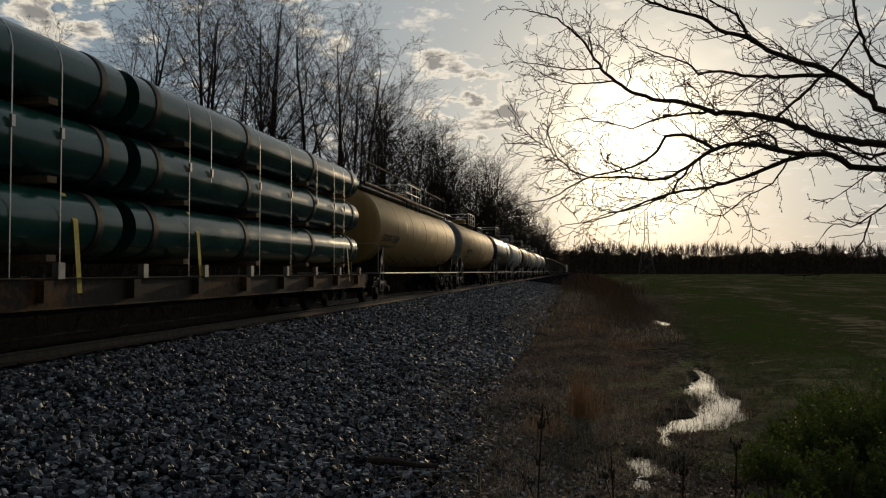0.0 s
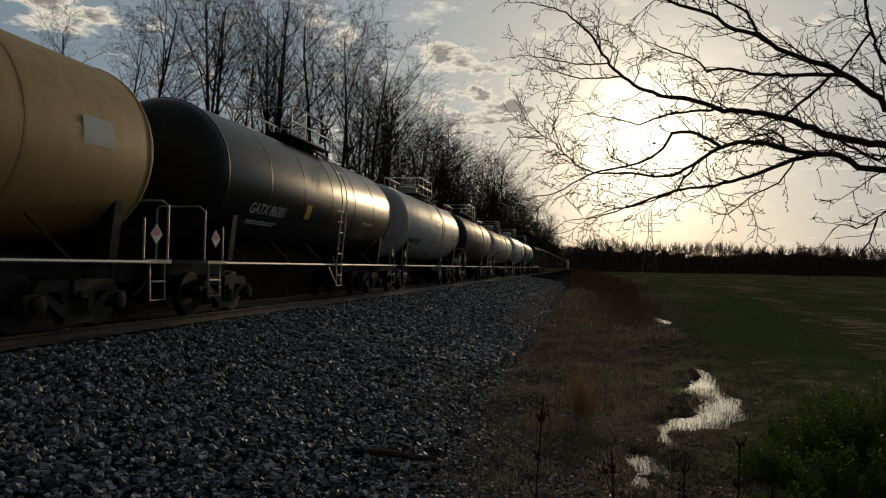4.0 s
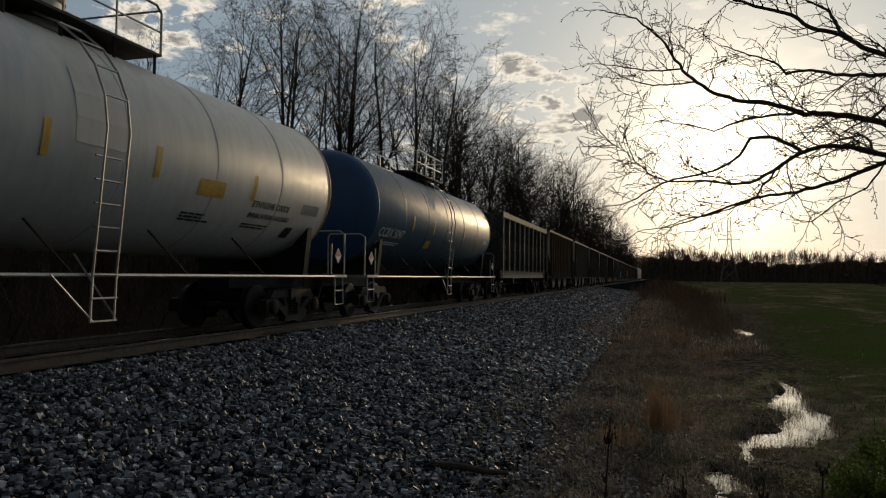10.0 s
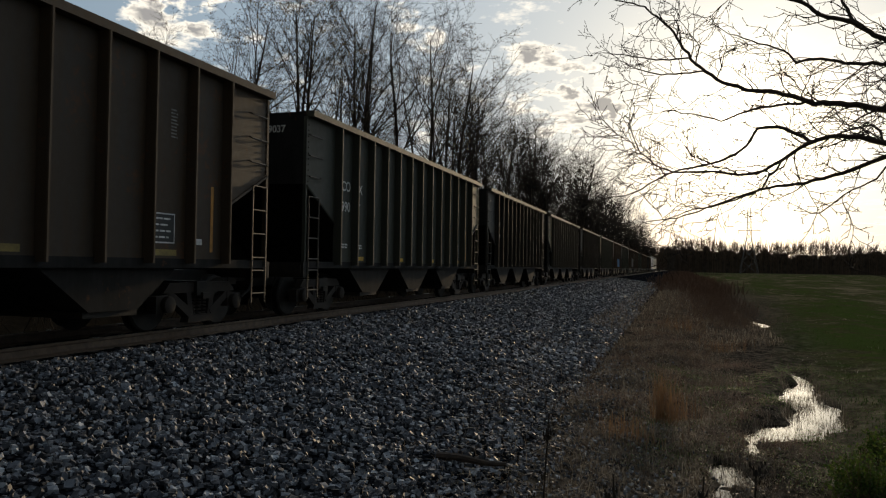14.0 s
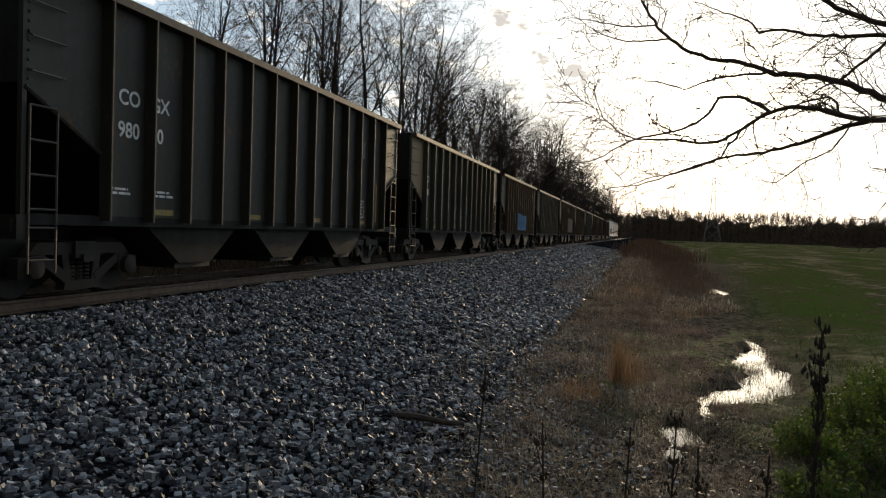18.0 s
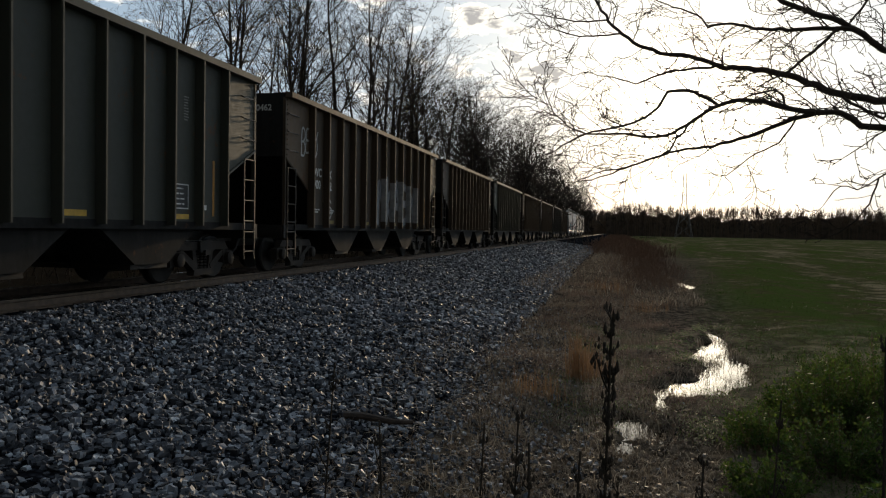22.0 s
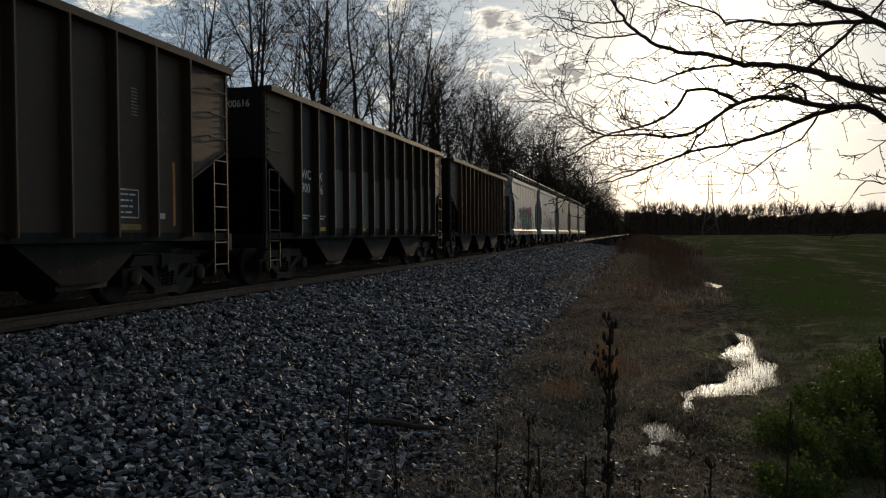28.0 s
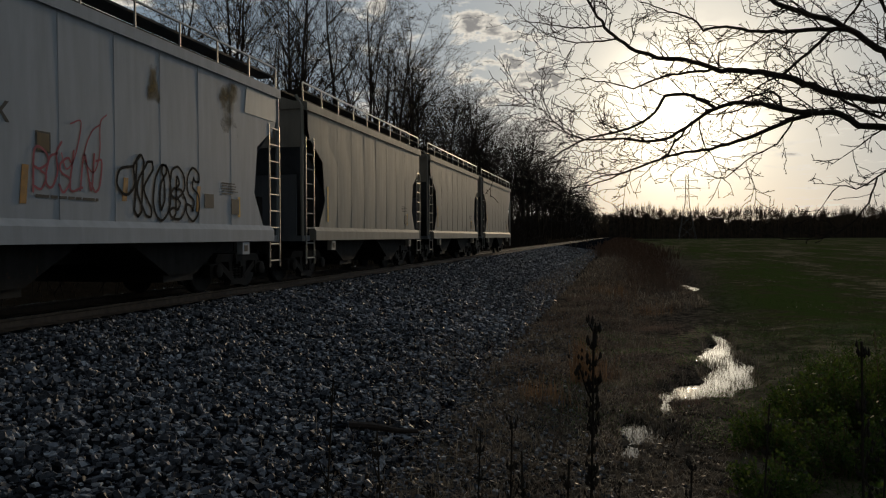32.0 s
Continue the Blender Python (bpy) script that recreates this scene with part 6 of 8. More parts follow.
def overhanging_tree():
    tree = tagged(new("overhanging_tree"), "bare tree whose crooked limbs reach over the ditch", "tree")
    part("trunk", Geo().tube([(6.4, 9.3, -1.2), (6.3, 9.25, 0.5), (6.35, 9.3, 3.0), (6.2, 9.4, 6.0), (6.3, 9.5, 10.0)], 0.34, 12, 0.10), BARK, tree, "", True)
    limb(tree, 0.075, 0.02, [(3.68, 9.90, 3.06), (3.51, 10.00, 3.26), (3.11, 10.10, 3.62), (2.73, 10.20, 3.83), (2.49, 10.30, 3.96), (2.16, 10.40, 4.23), (1.82, 10.50, 4.39), (1.62, 10.60, 4.60), (1.11, 10.70, 4.83), (0.73, 10.80, 5.08)], from_trunk=2.4)
    limb(tree, 0.03, 0.012, [(2.28, 10.30, 4.12), (2.17, 10.45, 4.28), (2.06, 10.60, 4.61), (1.83, 10.75, 4.83), (1.63, 10.90, 5.06)])
    limb(tree, 0.085, 0.01, [(3.59, 9.50, 2.59), (3.38, 9.63, 2.63), (3.00, 9.76, 2.73), (2.71, 9.89, 2.87), (2.42, 10.01, 3.04), (1.97, 10.14, 3.16), (1.64, 10.27, 3.23), (1.37, 10.40, 3.38), (0.94, 10.53, 3.49), (0.57, 10.66, 3.67), (0.25, 10.79, 4.01), (0.02, 10.91, 4.42), (-0.22, 11.04, 4.72), (-0.48, 11.17, 4.95), (-0.82, 11.30, 5.10)], from_trunk=2.0)
    limb(tree, 0.016, 0.006, [(0.25, 10.80, 4.02), (-0.22, 11.00, 4.09), (-0.64, 11.20, 4.23), (-1.00, 11.40, 4.35)])
    limb(tree, 0.016, 0.006, [(0.42, 10.70, 3.81), (-0.06, 10.90, 3.83), (-0.47, 11.10, 3.99), (-0.73, 11.30, 4.18)])
    limb(tree, 0.035, 0.008, [(3.08, 9.90, 3.55), (2.68, 10.00, 3.58), (2.23, 10.10, 3.62), (1.77, 10.20, 3.74), (1.50, 10.30, 3.74), (1.44, 10.40, 3.88), (1.09, 10.50, 4.08), (0.72, 10.60, 4.25)])
    limb(tree, 0.025, 0.02, [(2.93, 9.90, 3.55), (2.70, 9.85, 3.32), (2.36, 9.80, 3.02)])
    limb(tree, 0.024, 0.006, [(1.64, 10.10, 3.20), (1.20, 10.18, 3.17), (0.92, 10.26, 3.14), (0.63, 10.34, 3.05), (0.33, 10.42, 3.15), (-0.05, 10.50, 3.25)])
    limb(tree, 0.08, 0.008, [(3.56, 9.30, 2.25), (3.26, 9.29, 2.29), (3.03, 9.28, 2.30), (2.84, 9.28, 2.45), (2.54, 9.27, 2.46), (2.23, 9.26, 2.53), (1.91, 9.25, 2.60), (1.59, 9.25, 2.58), (1.27, 9.24, 2.41), (0.95, 9.23, 2.21), (0.48, 9.22, 2.24), (0.03, 9.22, 2.25), (-0.26, 9.21, 2.40), (-0.40, 9.20, 2.61)], from_trunk=1.6)
    limb(tree, 0.03, 0.006, [(1.58, 9.75, 2.64), (1.37, 9.68, 2.76), (1.21, 9.61, 2.81), (0.98, 9.54, 2.78), (0.91, 9.47, 2.63), (0.63, 9.41, 2.41), (0.03, 9.34, 2.26), (-0.40, 9.27, 2.02), (-0.68, 9.20, 1.95)])
    limb(tree, 0.035, 0.006, [(2.63, 9.60, 2.51), (2.33, 9.70, 2.42), (2.03, 9.80, 2.30), (1.65, 9.90, 2.19), (1.17, 10.00, 2.12), (0.69, 10.10, 1.98), (0.18, 10.20, 1.80), (-0.28, 10.30, 1.73)])
    limb(tree, 0.018, 0.006, [(1.24, 9.00, 2.38), (1.01, 8.96, 2.08), (0.94, 8.92, 1.98), (0.59, 8.88, 1.84), (0.27, 8.84, 1.77), (0.01, 8.80, 1.67)])
    limb(tree, 0.014, 0.005, [(2.46, 9.70, 2.46), (2.29, 9.77, 2.19), (1.97, 9.85, 2.01), (1.72, 9.93, 1.80), (1.56, 10.00, 1.84)])
    limb(tree, 0.02, 0.006, [(2.29, 9.50, 2.57), (2.20, 9.53, 2.78), (1.85, 9.57, 2.69), (1.59, 9.60, 2.53)])
    limb(tree, 0.04, 0.02, [(3.47, 9.20, 2.46), (3.25, 9.27, 2.38), (3.04, 9.33, 2.52), (2.88, 9.40, 2.64)], from_trunk=1.9)
    limb(tree, 0.03, 0.006, [(3.56, 9.00, 1.96), (3.19, 9.12, 1.72), (3.01, 9.25, 1.60), (2.87, 9.38, 1.65), (2.79, 9.50, 1.51)], from_trunk=2.2, twig=0.5)
    limb(tree, 0.012, 0.005, [(3.15, 9.00, 1.71), (3.04, 9.07, 1.36), (2.80, 9.15, 1.11), (2.52, 9.23, 1.04), (2.23, 9.30, 1.05)], twig=0.4)
    limb(tree, 0.03, 0.02, [(3.68, 9.90, 3.61), (3.43, 10.00, 4.08), (3.37, 10.10, 4.54), (3.38, 10.20, 4.73)], from_trunk=2.9)
    limb(tree, 0.02, 0.015, [(3.37, 9.90, 4.08), (3.22, 10.05, 3.82), (3.14, 10.20, 3.68)])


overhanging_tree()


# ---- grass and weeds ----
def blades(rng, x, y, z, h, w, bend=0.5):
    """Two-piece bent blades, as triangles and quads made of three triangles each."""
    n = len(x)
    a = rng.uniform(0, 2 * np.pi, n)
    lean = rng.uniform(0.1, 1.0, n) * bend
    dx, dy = np.cos(a), np.sin(a)
    P = np.stack([x, y, z], -1)
    side = np.stack([-dy, dx, np.zeros(n)], -1) * (w * 0.5)[:, None]
    mid = P + np.stack([dx * lean * h * 0.35, dy * lean * h * 0.35, h * 0.6], -1)
    tip = P + np.stack([dx * lean * h * 1.1, dy * lean * h * 1.1, h * (1.0 - 0.35 * lean)], -1)
    v = np.stack([P - side, P + side, mid + side * 0.8, mid - side * 0.8, tip], 1)
    f = np.array([(0, 1, 2), (0, 2, 3), (3, 2, 4)])[None] + 5 * np.arange(n)[:, None, None]
    return v.reshape(-1, 3), f.reshape(-1, 3)


STRAW = island_stuff("dead_straw_grass", [(0.065, 0.050, 0.038), (0.19, 0.15, 0.115), (0.33, 0.27, 0.21), (0.13, 0.10, 0.078), (0.55, 0.48, 0.38)], 0.7, 0.3, 0.35)
STRAW_PALE = island_stuff("bleached_straw", [(0.34, 0.29, 0.22), (0.46, 0.40, 0.31)], 0.7, 0.3, 0.3)
STRAW_RED = island_stuff("russet_broom_grass", [(0.27, 0.155, 0.08), (0.35, 0.22, 0.125), (0.21, 0.12, 0.065)], 0.8, 0.2, 0.4)
STRAW_PINK = island_stuff("pinkish_dead_tufts", [(0.20, 0.135, 0.11), (0.27, 0.19, 0.155), (0.15, 0.10, 0.08)], 0.8, 0.2, 0.4)
STEM_RED = island_stuff("russet_ditch_brush", [(0.19, 0.135, 0.10), (0.28, 0.20, 0.155), (0.22, 0.155, 0.12)], 0.9, 0.1, 0.55)
GREEN = island_stuff("fresh_green_leaves", [(0.034, 0.070, 0.012), (0.062, 0.118, 0.020), (0.14, 0.20, 0.038), (0.085, 0.11, 0.030), (0.046, 0.090, 0.016)], 0.55, 0.35, 0.50)
GREEN_GRASS = island_stuff("field_grass", [(0.034, 0.075, 0.012), (0.050, 0.10, 0.018), (0.060, 0.085, 0.024), (0.075, 0.078, 0.034)], 0.8, 0.1, 0.35)
WEED = surface("dry_weed_stem", (0.045, 0.034, 0.024), 0.9, 0, 0.4, 30, bump=0)


def grass(name, label, x, y, h0, h1, w0, w1, material, bend=0.5, lift=0.0):
    n = len(x)
    v, f = blades(VR, x, y, np.where(x < -1.4, stone_bank(x, y), ground_z(x, y)) + lift, VR.uniform(h0, h1, n), VR.uniform(w0, w1, n), bend)
    return tagged(new(name, arrays_mesh(name, v, f, material)), label, "grass", kind="stuff")


def clumped(n, x0, x1, y0, y1, clumps, spread, power=1.0):
    cx, cy = VR.uniform(x0, x1, clumps), y0 + (y1 - y0) * VR.random(clumps) ** power
    k = VR.integers(0, clumps, n)
    return cx[k] + VR.normal(0, spread, n), cy[k] + VR.normal(0, spread, n)


def dry(x, y):
    """Keep what stands clear of the open water."""
    m = ground_z(x, y) > -1.225
    return x[m], y[m]


def verge(y):
    """Where the stones end and the grass begins."""
    return -1.5 - 0.12 * np.clip(y - 7.5, 0, 10)


# matted straw between the ballast and the ditch
n = 34000
yy = 2.0 + 26 * VR.random(n) ** 1.45
xx = verge(yy) + VR.normal(0, 0.28, n) + VR.random(n) ** 0.75 * (ditch_x(yy) + 2.1)
grass("dead_grass", "matted dead grass beside the ballast", *dry(xx, yy), 0.015, 0.085, 0.003, 0.009, STRAW, 2.4)
x, y = clumped(9000, -1.5, 1.0, 5.0, 24, 150, 0.16)
grass("dead_grass", "flattened swirls of dead grass", *dry(x, y), 0.03, 0.12, 0.003, 0.008, STRAW, 2.0)
n = 2600
yy = 2.0 + 18 * VR.random(n) ** 1.3
xx = verge(yy) - np.abs(VR.normal(0, 0.55, n))
grass("grass_litter", "thin dead grass straying over the stones", xx, yy, 0.02, 0.08, 0.003, 0.008, STRAW, 2.4, 0.02)
n = 12000
yy = 24 + 60 * VR.random(n) ** 1.4
xx = -2.7 + VR.random(n) * 6.0
grass("dead_grass", "dead grass along the line", *dry(xx, yy), 0.06, 0.28, 0.008, 0.02, STRAW, 1.3)
x, y = clumped(5200, -1.0, 0.9, 4.5, 22, 70, 0.15)
grass("grass_tufts", "taller tufts of dead grass", *dry(x, y), 0.06, 0.19, 0.003, 0.007, STRAW, 1.9)
x, y = clumped(7000, -1.1, 1.4, 8.5, 30, 40, 0.30)
grass("grass_tufts", "soft pinkish tufts of dead grass", *dry(x, y), 0.05, 0.16, 0.003, 0.008, STRAW_PINK, 1.6)
x, y = clumped(300, -2.2, 0.2, 4.0, 16, 60, 0.3)
grass("straw_stalks", "loose bleached straw stalks", x, y, 0.10, 0.32, 0.003, 0.006, STRAW_PALE, 2.4, 0.03)


def bent_stalks(n, spots):
    """Long bleached stalks that lie kinked on the stones."""
    segs = []
    for _ in range(n):
        cx, cy, s = spots[VR.integers(0, len(spots))]
        x, y = VR.normal(cx, s), VR.normal(cy, s)
        a, L = VR.uniform(0, 6.283), VR.uniform(0.12, 0.42)
        z = max(float(ground_z(x, y)), float(stone_bank(x, y)) if x < -1.4 else -9) + 0.05
        p, rise = np.array([x, y, z]), VR.uniform(-0.05, 0.55)
        for k in range(3):
            q = p + L / 3 * np.array([math.cos(a), math.sin(a), rise])
            segs.append((tuple(p), tuple(q), 0.0034 - 0.0007 * k, 0.0027 - 0.0007 * k))
            p, a, rise = q, a + VR.normal(0, 0.35), rise - VR.uniform(0.1, 0.5)
    v, f = prisms(segs, 4)
    tagged(new("straw_stalks", arrays_mesh("straw_stalks", v, f, STRAW_PALE)), "long bleached stalks lying on the stones", "straw", kind="stuff")


bent_stalks(90, ((-1.5, 7.5, 0.4), (-1.9, 9.3, 0.5), (-1.3, 6.6, 0.35), (-1.5, 10.2, 0.5), (-2.05, 17.5, 0.6), (-1.0, 5.6, 0.5)))
# dead leaves and stones scattered past the ballast's foot
n = 9000
yy = 2.4 + 17 * VR.random(n) ** 1.25
xx = verge(yy) - 0.2 + np.abs(VR.normal(0, 1.05, n))
xx, yy = dry(xx, yy)
v, f = stones(len(xx), RNG, lambda r, k: (xx, yy, ground_z(xx, yy)), 0.010, 0.030)
tagged(new("ballast_stones", arrays_mesh("ballast_stones", v, f, STONE_MAT)), "grey stones strayed into the dead grass", kind="stuff").parent = ballast
LEAF_LITTER = island_stuff("dead_leaf_litter", [(0.05, 0.032, 0.020), (0.11, 0.07, 0.042), (0.19, 0.13, 0.085), (0.07, 0.05, 0.035)], 0.55, 0.4, 0.15)
n = 9000
yy = 2.2 + 17 * VR.random(n) ** 1.2
xx = verge(yy) - 0.35 + VR.random(n) ** 0.9 * (ditch_x(yy) + 2.3)
xx, yy = dry(xx, yy)
n = len(xx)
P = np.stack([xx, yy, np.where(xx < -1.4, stone_bank(xx, yy), ground_z(xx, yy)) + 0.02], -1)
a, s = VR.uniform(0, 6.283, n), VR.uniform(0.012, 0.032, n)[:, None]
u = np.stack([np.cos(a), np.sin(a), VR.normal(0, 0.45, n)], -1)
w = np.stack([-np.sin(a), np.cos(a), VR.normal(0, 0.45, n)], -1)
v = np.stack([P - u * s, P + w * s * 0.5 + np.array([0, 0, 0.006]), P + u * s + np.array([0, 0, 0.008]), P - w * s * 0.5], 1).reshape(-1, 3)
tagged(new("leaf_litter", arrays_mesh("leaf_litter", v, np.arange(4 * n).reshape(n, 4), LEAF_LITTER)), "curled brown dead leaves on the ground", "leaves", kind="stuff")
for cx, cy, k, hh, sp in ((-0.07, 11.3, 170, 0.95, 0.09), (0.12, 11.9, 60, 0.6, 0.12), (-0.47, 9.7, 120, 0.36, 0.2), (1.3, 22.0, 90, 0.5, 0.3), (0.2, 26.0, 90, 0.6, 0.4)):
    x, y = VR.normal(cx, sp, k), VR.normal(cy, sp, k)
    v, f = blades(VR, x, y, ground_z(x, y), VR.uniform(0.4, 1.0, k) * hh, VR.uniform(0.005, 0.010, k), 0.35)
    tagged(new("broom_grass", arrays_mesh("broom_grass", v, f, STRAW_RED)), "upright clump of russet broom grass", "grass", "clumps of broom grass")
# russet brush in the ditch, thick further on
n = 3000
yb = 15 + 75 * VR.random(n) ** 1.4
xb = ditch_x(yb) - 2.0 + VR.normal(0, 0.95, n)
brush_patch("ditch_brush", "thicket of russet leafless stems in the ditch", VR, xb, yb, VR.uniform(0.15, 0.55, n) * np.clip(yb / 34, 0.45, 1.25), 0.0025 + 0.00008 * yb, STEM_RED, 6, 0.42)
n = 1300
yb = 30 + 48 * VR.random(n) ** 1.1
xb = ditch_x(yb) - 0.9 + VR.normal(0, 0.62, n)
brush_patch("ditch_brush", "thicket of russet leafless stems in the ditch", VR, xb, yb, VR.uniform(0.2, 0.75, n), 0.0050, STEM_RED, 6, 0.40)
n = 260
yb = 8 + 12 * VR.random(n)
xb = -0.3 + VR.normal(0, 0.8, n)
brush_patch("ditch_weeds", "sparse dry stalks at the ditch", VR, *dry(xb, yb)[:2], VR.uniform(0.2, 0.7, len(dry(xb, yb)[0])), 0.003, STEM_RED, 3, 0.25)
# the line's edge further on
n = 2600
yb = 70 + 330 * VR.random(n) ** 1.3
xb = VR.uniform(-2.2, 6.0, n)
brush_patch("lineside_brush", "low russet brush along the line", VR, xb, yb, VR.uniform(0.4, 1.4, n), 0.02 + 0.0001 * yb, STEM_RED, 4, 0.25)

# green plants on the far bank
def leafy(name, label, x, y, h0, h1, size0, size1, per=7):
    n = len(x)
    z = ground_z(x, y)
    h = VR.uniform(h0, h1, n)
    X = np.repeat(x, per) + VR.normal(0, 0.05, n * per)
    Y = np.repeat(y, per) + VR.normal(0, 0.05, n * per)
    Z = np.repeat(z, per) + np.repeat(h, per) * VR.uniform(0.1, 1.0, n * per)
    s = VR.uniform(size0, size1, n * per)[:, None]
    a, t = VR.uniform(0, 6.283, n * per), VR.uniform(-0.5, 0.9, n * per)
    u = np.stack([np.cos(a) * np.cos(t), np.sin(a) * np.cos(t), np.sin(t)], -1)
    w = np.stack([-np.sin(a), np.cos(a), np.zeros(n * per)], -1)
    P = np.stack([X, Y, Z], -1)
    v = np.stack([P, P + u * s * 0.5 + w * s * 0.22, P + u * s, P + u * s * 0.5 - w * s * 0.22], 1).reshape(-1, 3)
    f = (np.array([(0, 1, 2, 3)])[None] + 4 * np.arange(n * per)[:, None, None]).reshape(-1, 4)
    return tagged(new(name, arrays_mesh(name, v, f, GREEN)), label, "plants", kind="stuff")


def green_shrub(cx, cy, r, h, n, s0=0.020, s1=0.055, label="dense fine-leaved green shrub on the ditch bank"):
    """Thin stems that fork out of one root, with leaves along them."""
    z0, h = float(ground_z(cx, cy)), h * 1.18
    n = int(n * 0.8)
    k = max(24, n // 30)
    a, e = VR.uniform(0, 6.283, k), VR.random(k) ** 0.6
    top = np.stack([cx + r * e * np.cos(a), cy + r * e * np.sin(a), z0 + h * (1.0 - 0.55 * e * e) * VR.uniform(0.35, 1.2, k)], -1)
    foot = np.stack([cx + 0.45 * r * e * np.cos(a), cy + 0.45 * r * e * np.sin(a), np.full(k, z0 - 0.03)], -1)
    v, f = prism_arrays(foot, top, np.full((k, 1), 0.004), np.full((k, 1), 0.0015), 3)
    ob = tagged(new("green_shrub"), label, "shrub", "green shrubs on the ditch bank")
    part("stem_tangle", arrays_mesh("stem_tangle", v, f, STEM_RED), None, ob)["kind"] = "stuff"
    i, t = VR.integers(0, k, n), (0.25 + 0.75 * VR.random(n) ** 0.7)[:, None]
    P = foot[i] + (top - foot)[i] * t + VR.normal(0, 0.024, (n, 3))
    s = VR.uniform(s0, s1, n)[:, None]
    u = VR.normal(0, 1, (n, 3)) + np.array([0, 0, 0.5])
    u /= np.linalg.norm(u, axis=1, keepdims=True)
    w = np.cross(u, VR.normal(0, 1, (n, 3)))
    w /= np.linalg.norm(w, axis=1, keepdims=True)
    v = np.stack([P, P + u * s * 0.5 + w * s * 0.28, P + u * s, P + u * s * 0.5 - w * s * 0.28], 1).reshape(-1, 3)
    f = (np.array([(0, 1, 2, 3)])[None] + 4 * np.arange(n)[:, None, None]).reshape(-1, 4)
    part("foliage", arrays_mesh("foliage", v, f, GREEN), None, ob)["kind"] = "stuff"


for c in ((3.4, 9.4, 0.75, 0.85, 9000), (4.4, 9.0, 0.8, 0.85, 8000), (2.75, 9.2, 0.6, 0.62, 6000), (3.4, 8.0, 0.7, 0.62, 6500), (2.5, 7.8, 0.6, 0.45, 5000), (1.9, 8.4, 0.45, 0.36, 3400), (4.6, 7.6, 0.7, 0.6, 6000),
          (1.75, 7.0, 0.45, 0.32, 3000), (3.3, 10.7, 0.6, 0.5, 4600), (2.9, 6.4, 0.65, 0.38, 4600), (5.2, 10.2, 0.8, 0.7, 5000), (3.7, 12.2, 0.6, 0.38, 3600), (4.6, 12.0, 0.6, 0.4, 2600), (2.55, 10.3, 0.4, 0.34, 2600), (3.8, 6.6, 0.6, 0.4, 4000)):
    green_shrub(*c)
x, y = clumped(7000, 1.3, 6.5, 4.0, 19.0, 120, 0.35)
m = (x - ditch_x(y)) > 0.3
leafy("green_weeds", "low fresh green weeds on the ditch bank", *dry(x[m], y[m]), 0.04, 0.20, 0.012, 0.035, 10)
x, y = clumped(3600, -0.2, 2.2, 8.6, 17.5, 60, 0.19)
leafy("green_weeds", "green shoots at the water's edge", *dry(x, y), 0.02, 0.11, 0.012, 0.035, 8)
n, k = 42000, 900
cy = 5 + 75 * VR.random(k) ** 1.35
cx = ditch_x(cy) + 0.7 + VR.random(k) * (6 + 0.8 * cy)
i = VR.integers(0, k, n)
grass("field_grass", "low tufts of grass and stubble in the field", cx[i] + VR.normal(0, 1, n) * (0.12 + 0.006 * cy[i]), cy[i] + VR.normal(0, 1, n) * (0.15 + 0.02 * cy[i]), 0.02, 0.11, 0.006, 0.018, GREEN_GRASS, 1.5)
n, k = 9000, 260
cy = 8 + 90 * VR.random(k) ** 1.2
cx = ditch_x(cy) + 0.8 + VR.random(k) * (5 + 0.8 * cy)
i = VR.integers(0, k, n)
grass("field_stubble", "pale dead stubble in drifts across the field", cx[i] + VR.normal(0, 1, n) * (0.10 + 0.01 * cy[i]), cy[i] + VR.normal(0, 1, n) * (0.15 + 0.02 * cy[i]), 0.02, 0.08, 0.005, 0.014, STRAW, 1.8)
# reeds standing in the water
x, y = clumped(17000, 0.4, 2.9, 8.4, 18.0, 260, 0.10)
x2, y2 = clumped(1500, 2.9, 4.3, 33.0, 38.5, 40, 0.16)
x, y = np.concatenate([x, x2]), np.concatenate([y, y2])
m = ground_z(x, y) < -1.2
v, f = blades(VR, x[m], y[m], ground_z(x[m], y[m]), VR.uniform(0.06, 0.26, m.sum()), VR.uniform(0.003, 0.007, m.sum()), 1.1)
tagged(new("water_grass", arrays_mesh("water_grass", v, f, STRAW)), "thin dead blades standing in the water", "grass", kind="stuff")


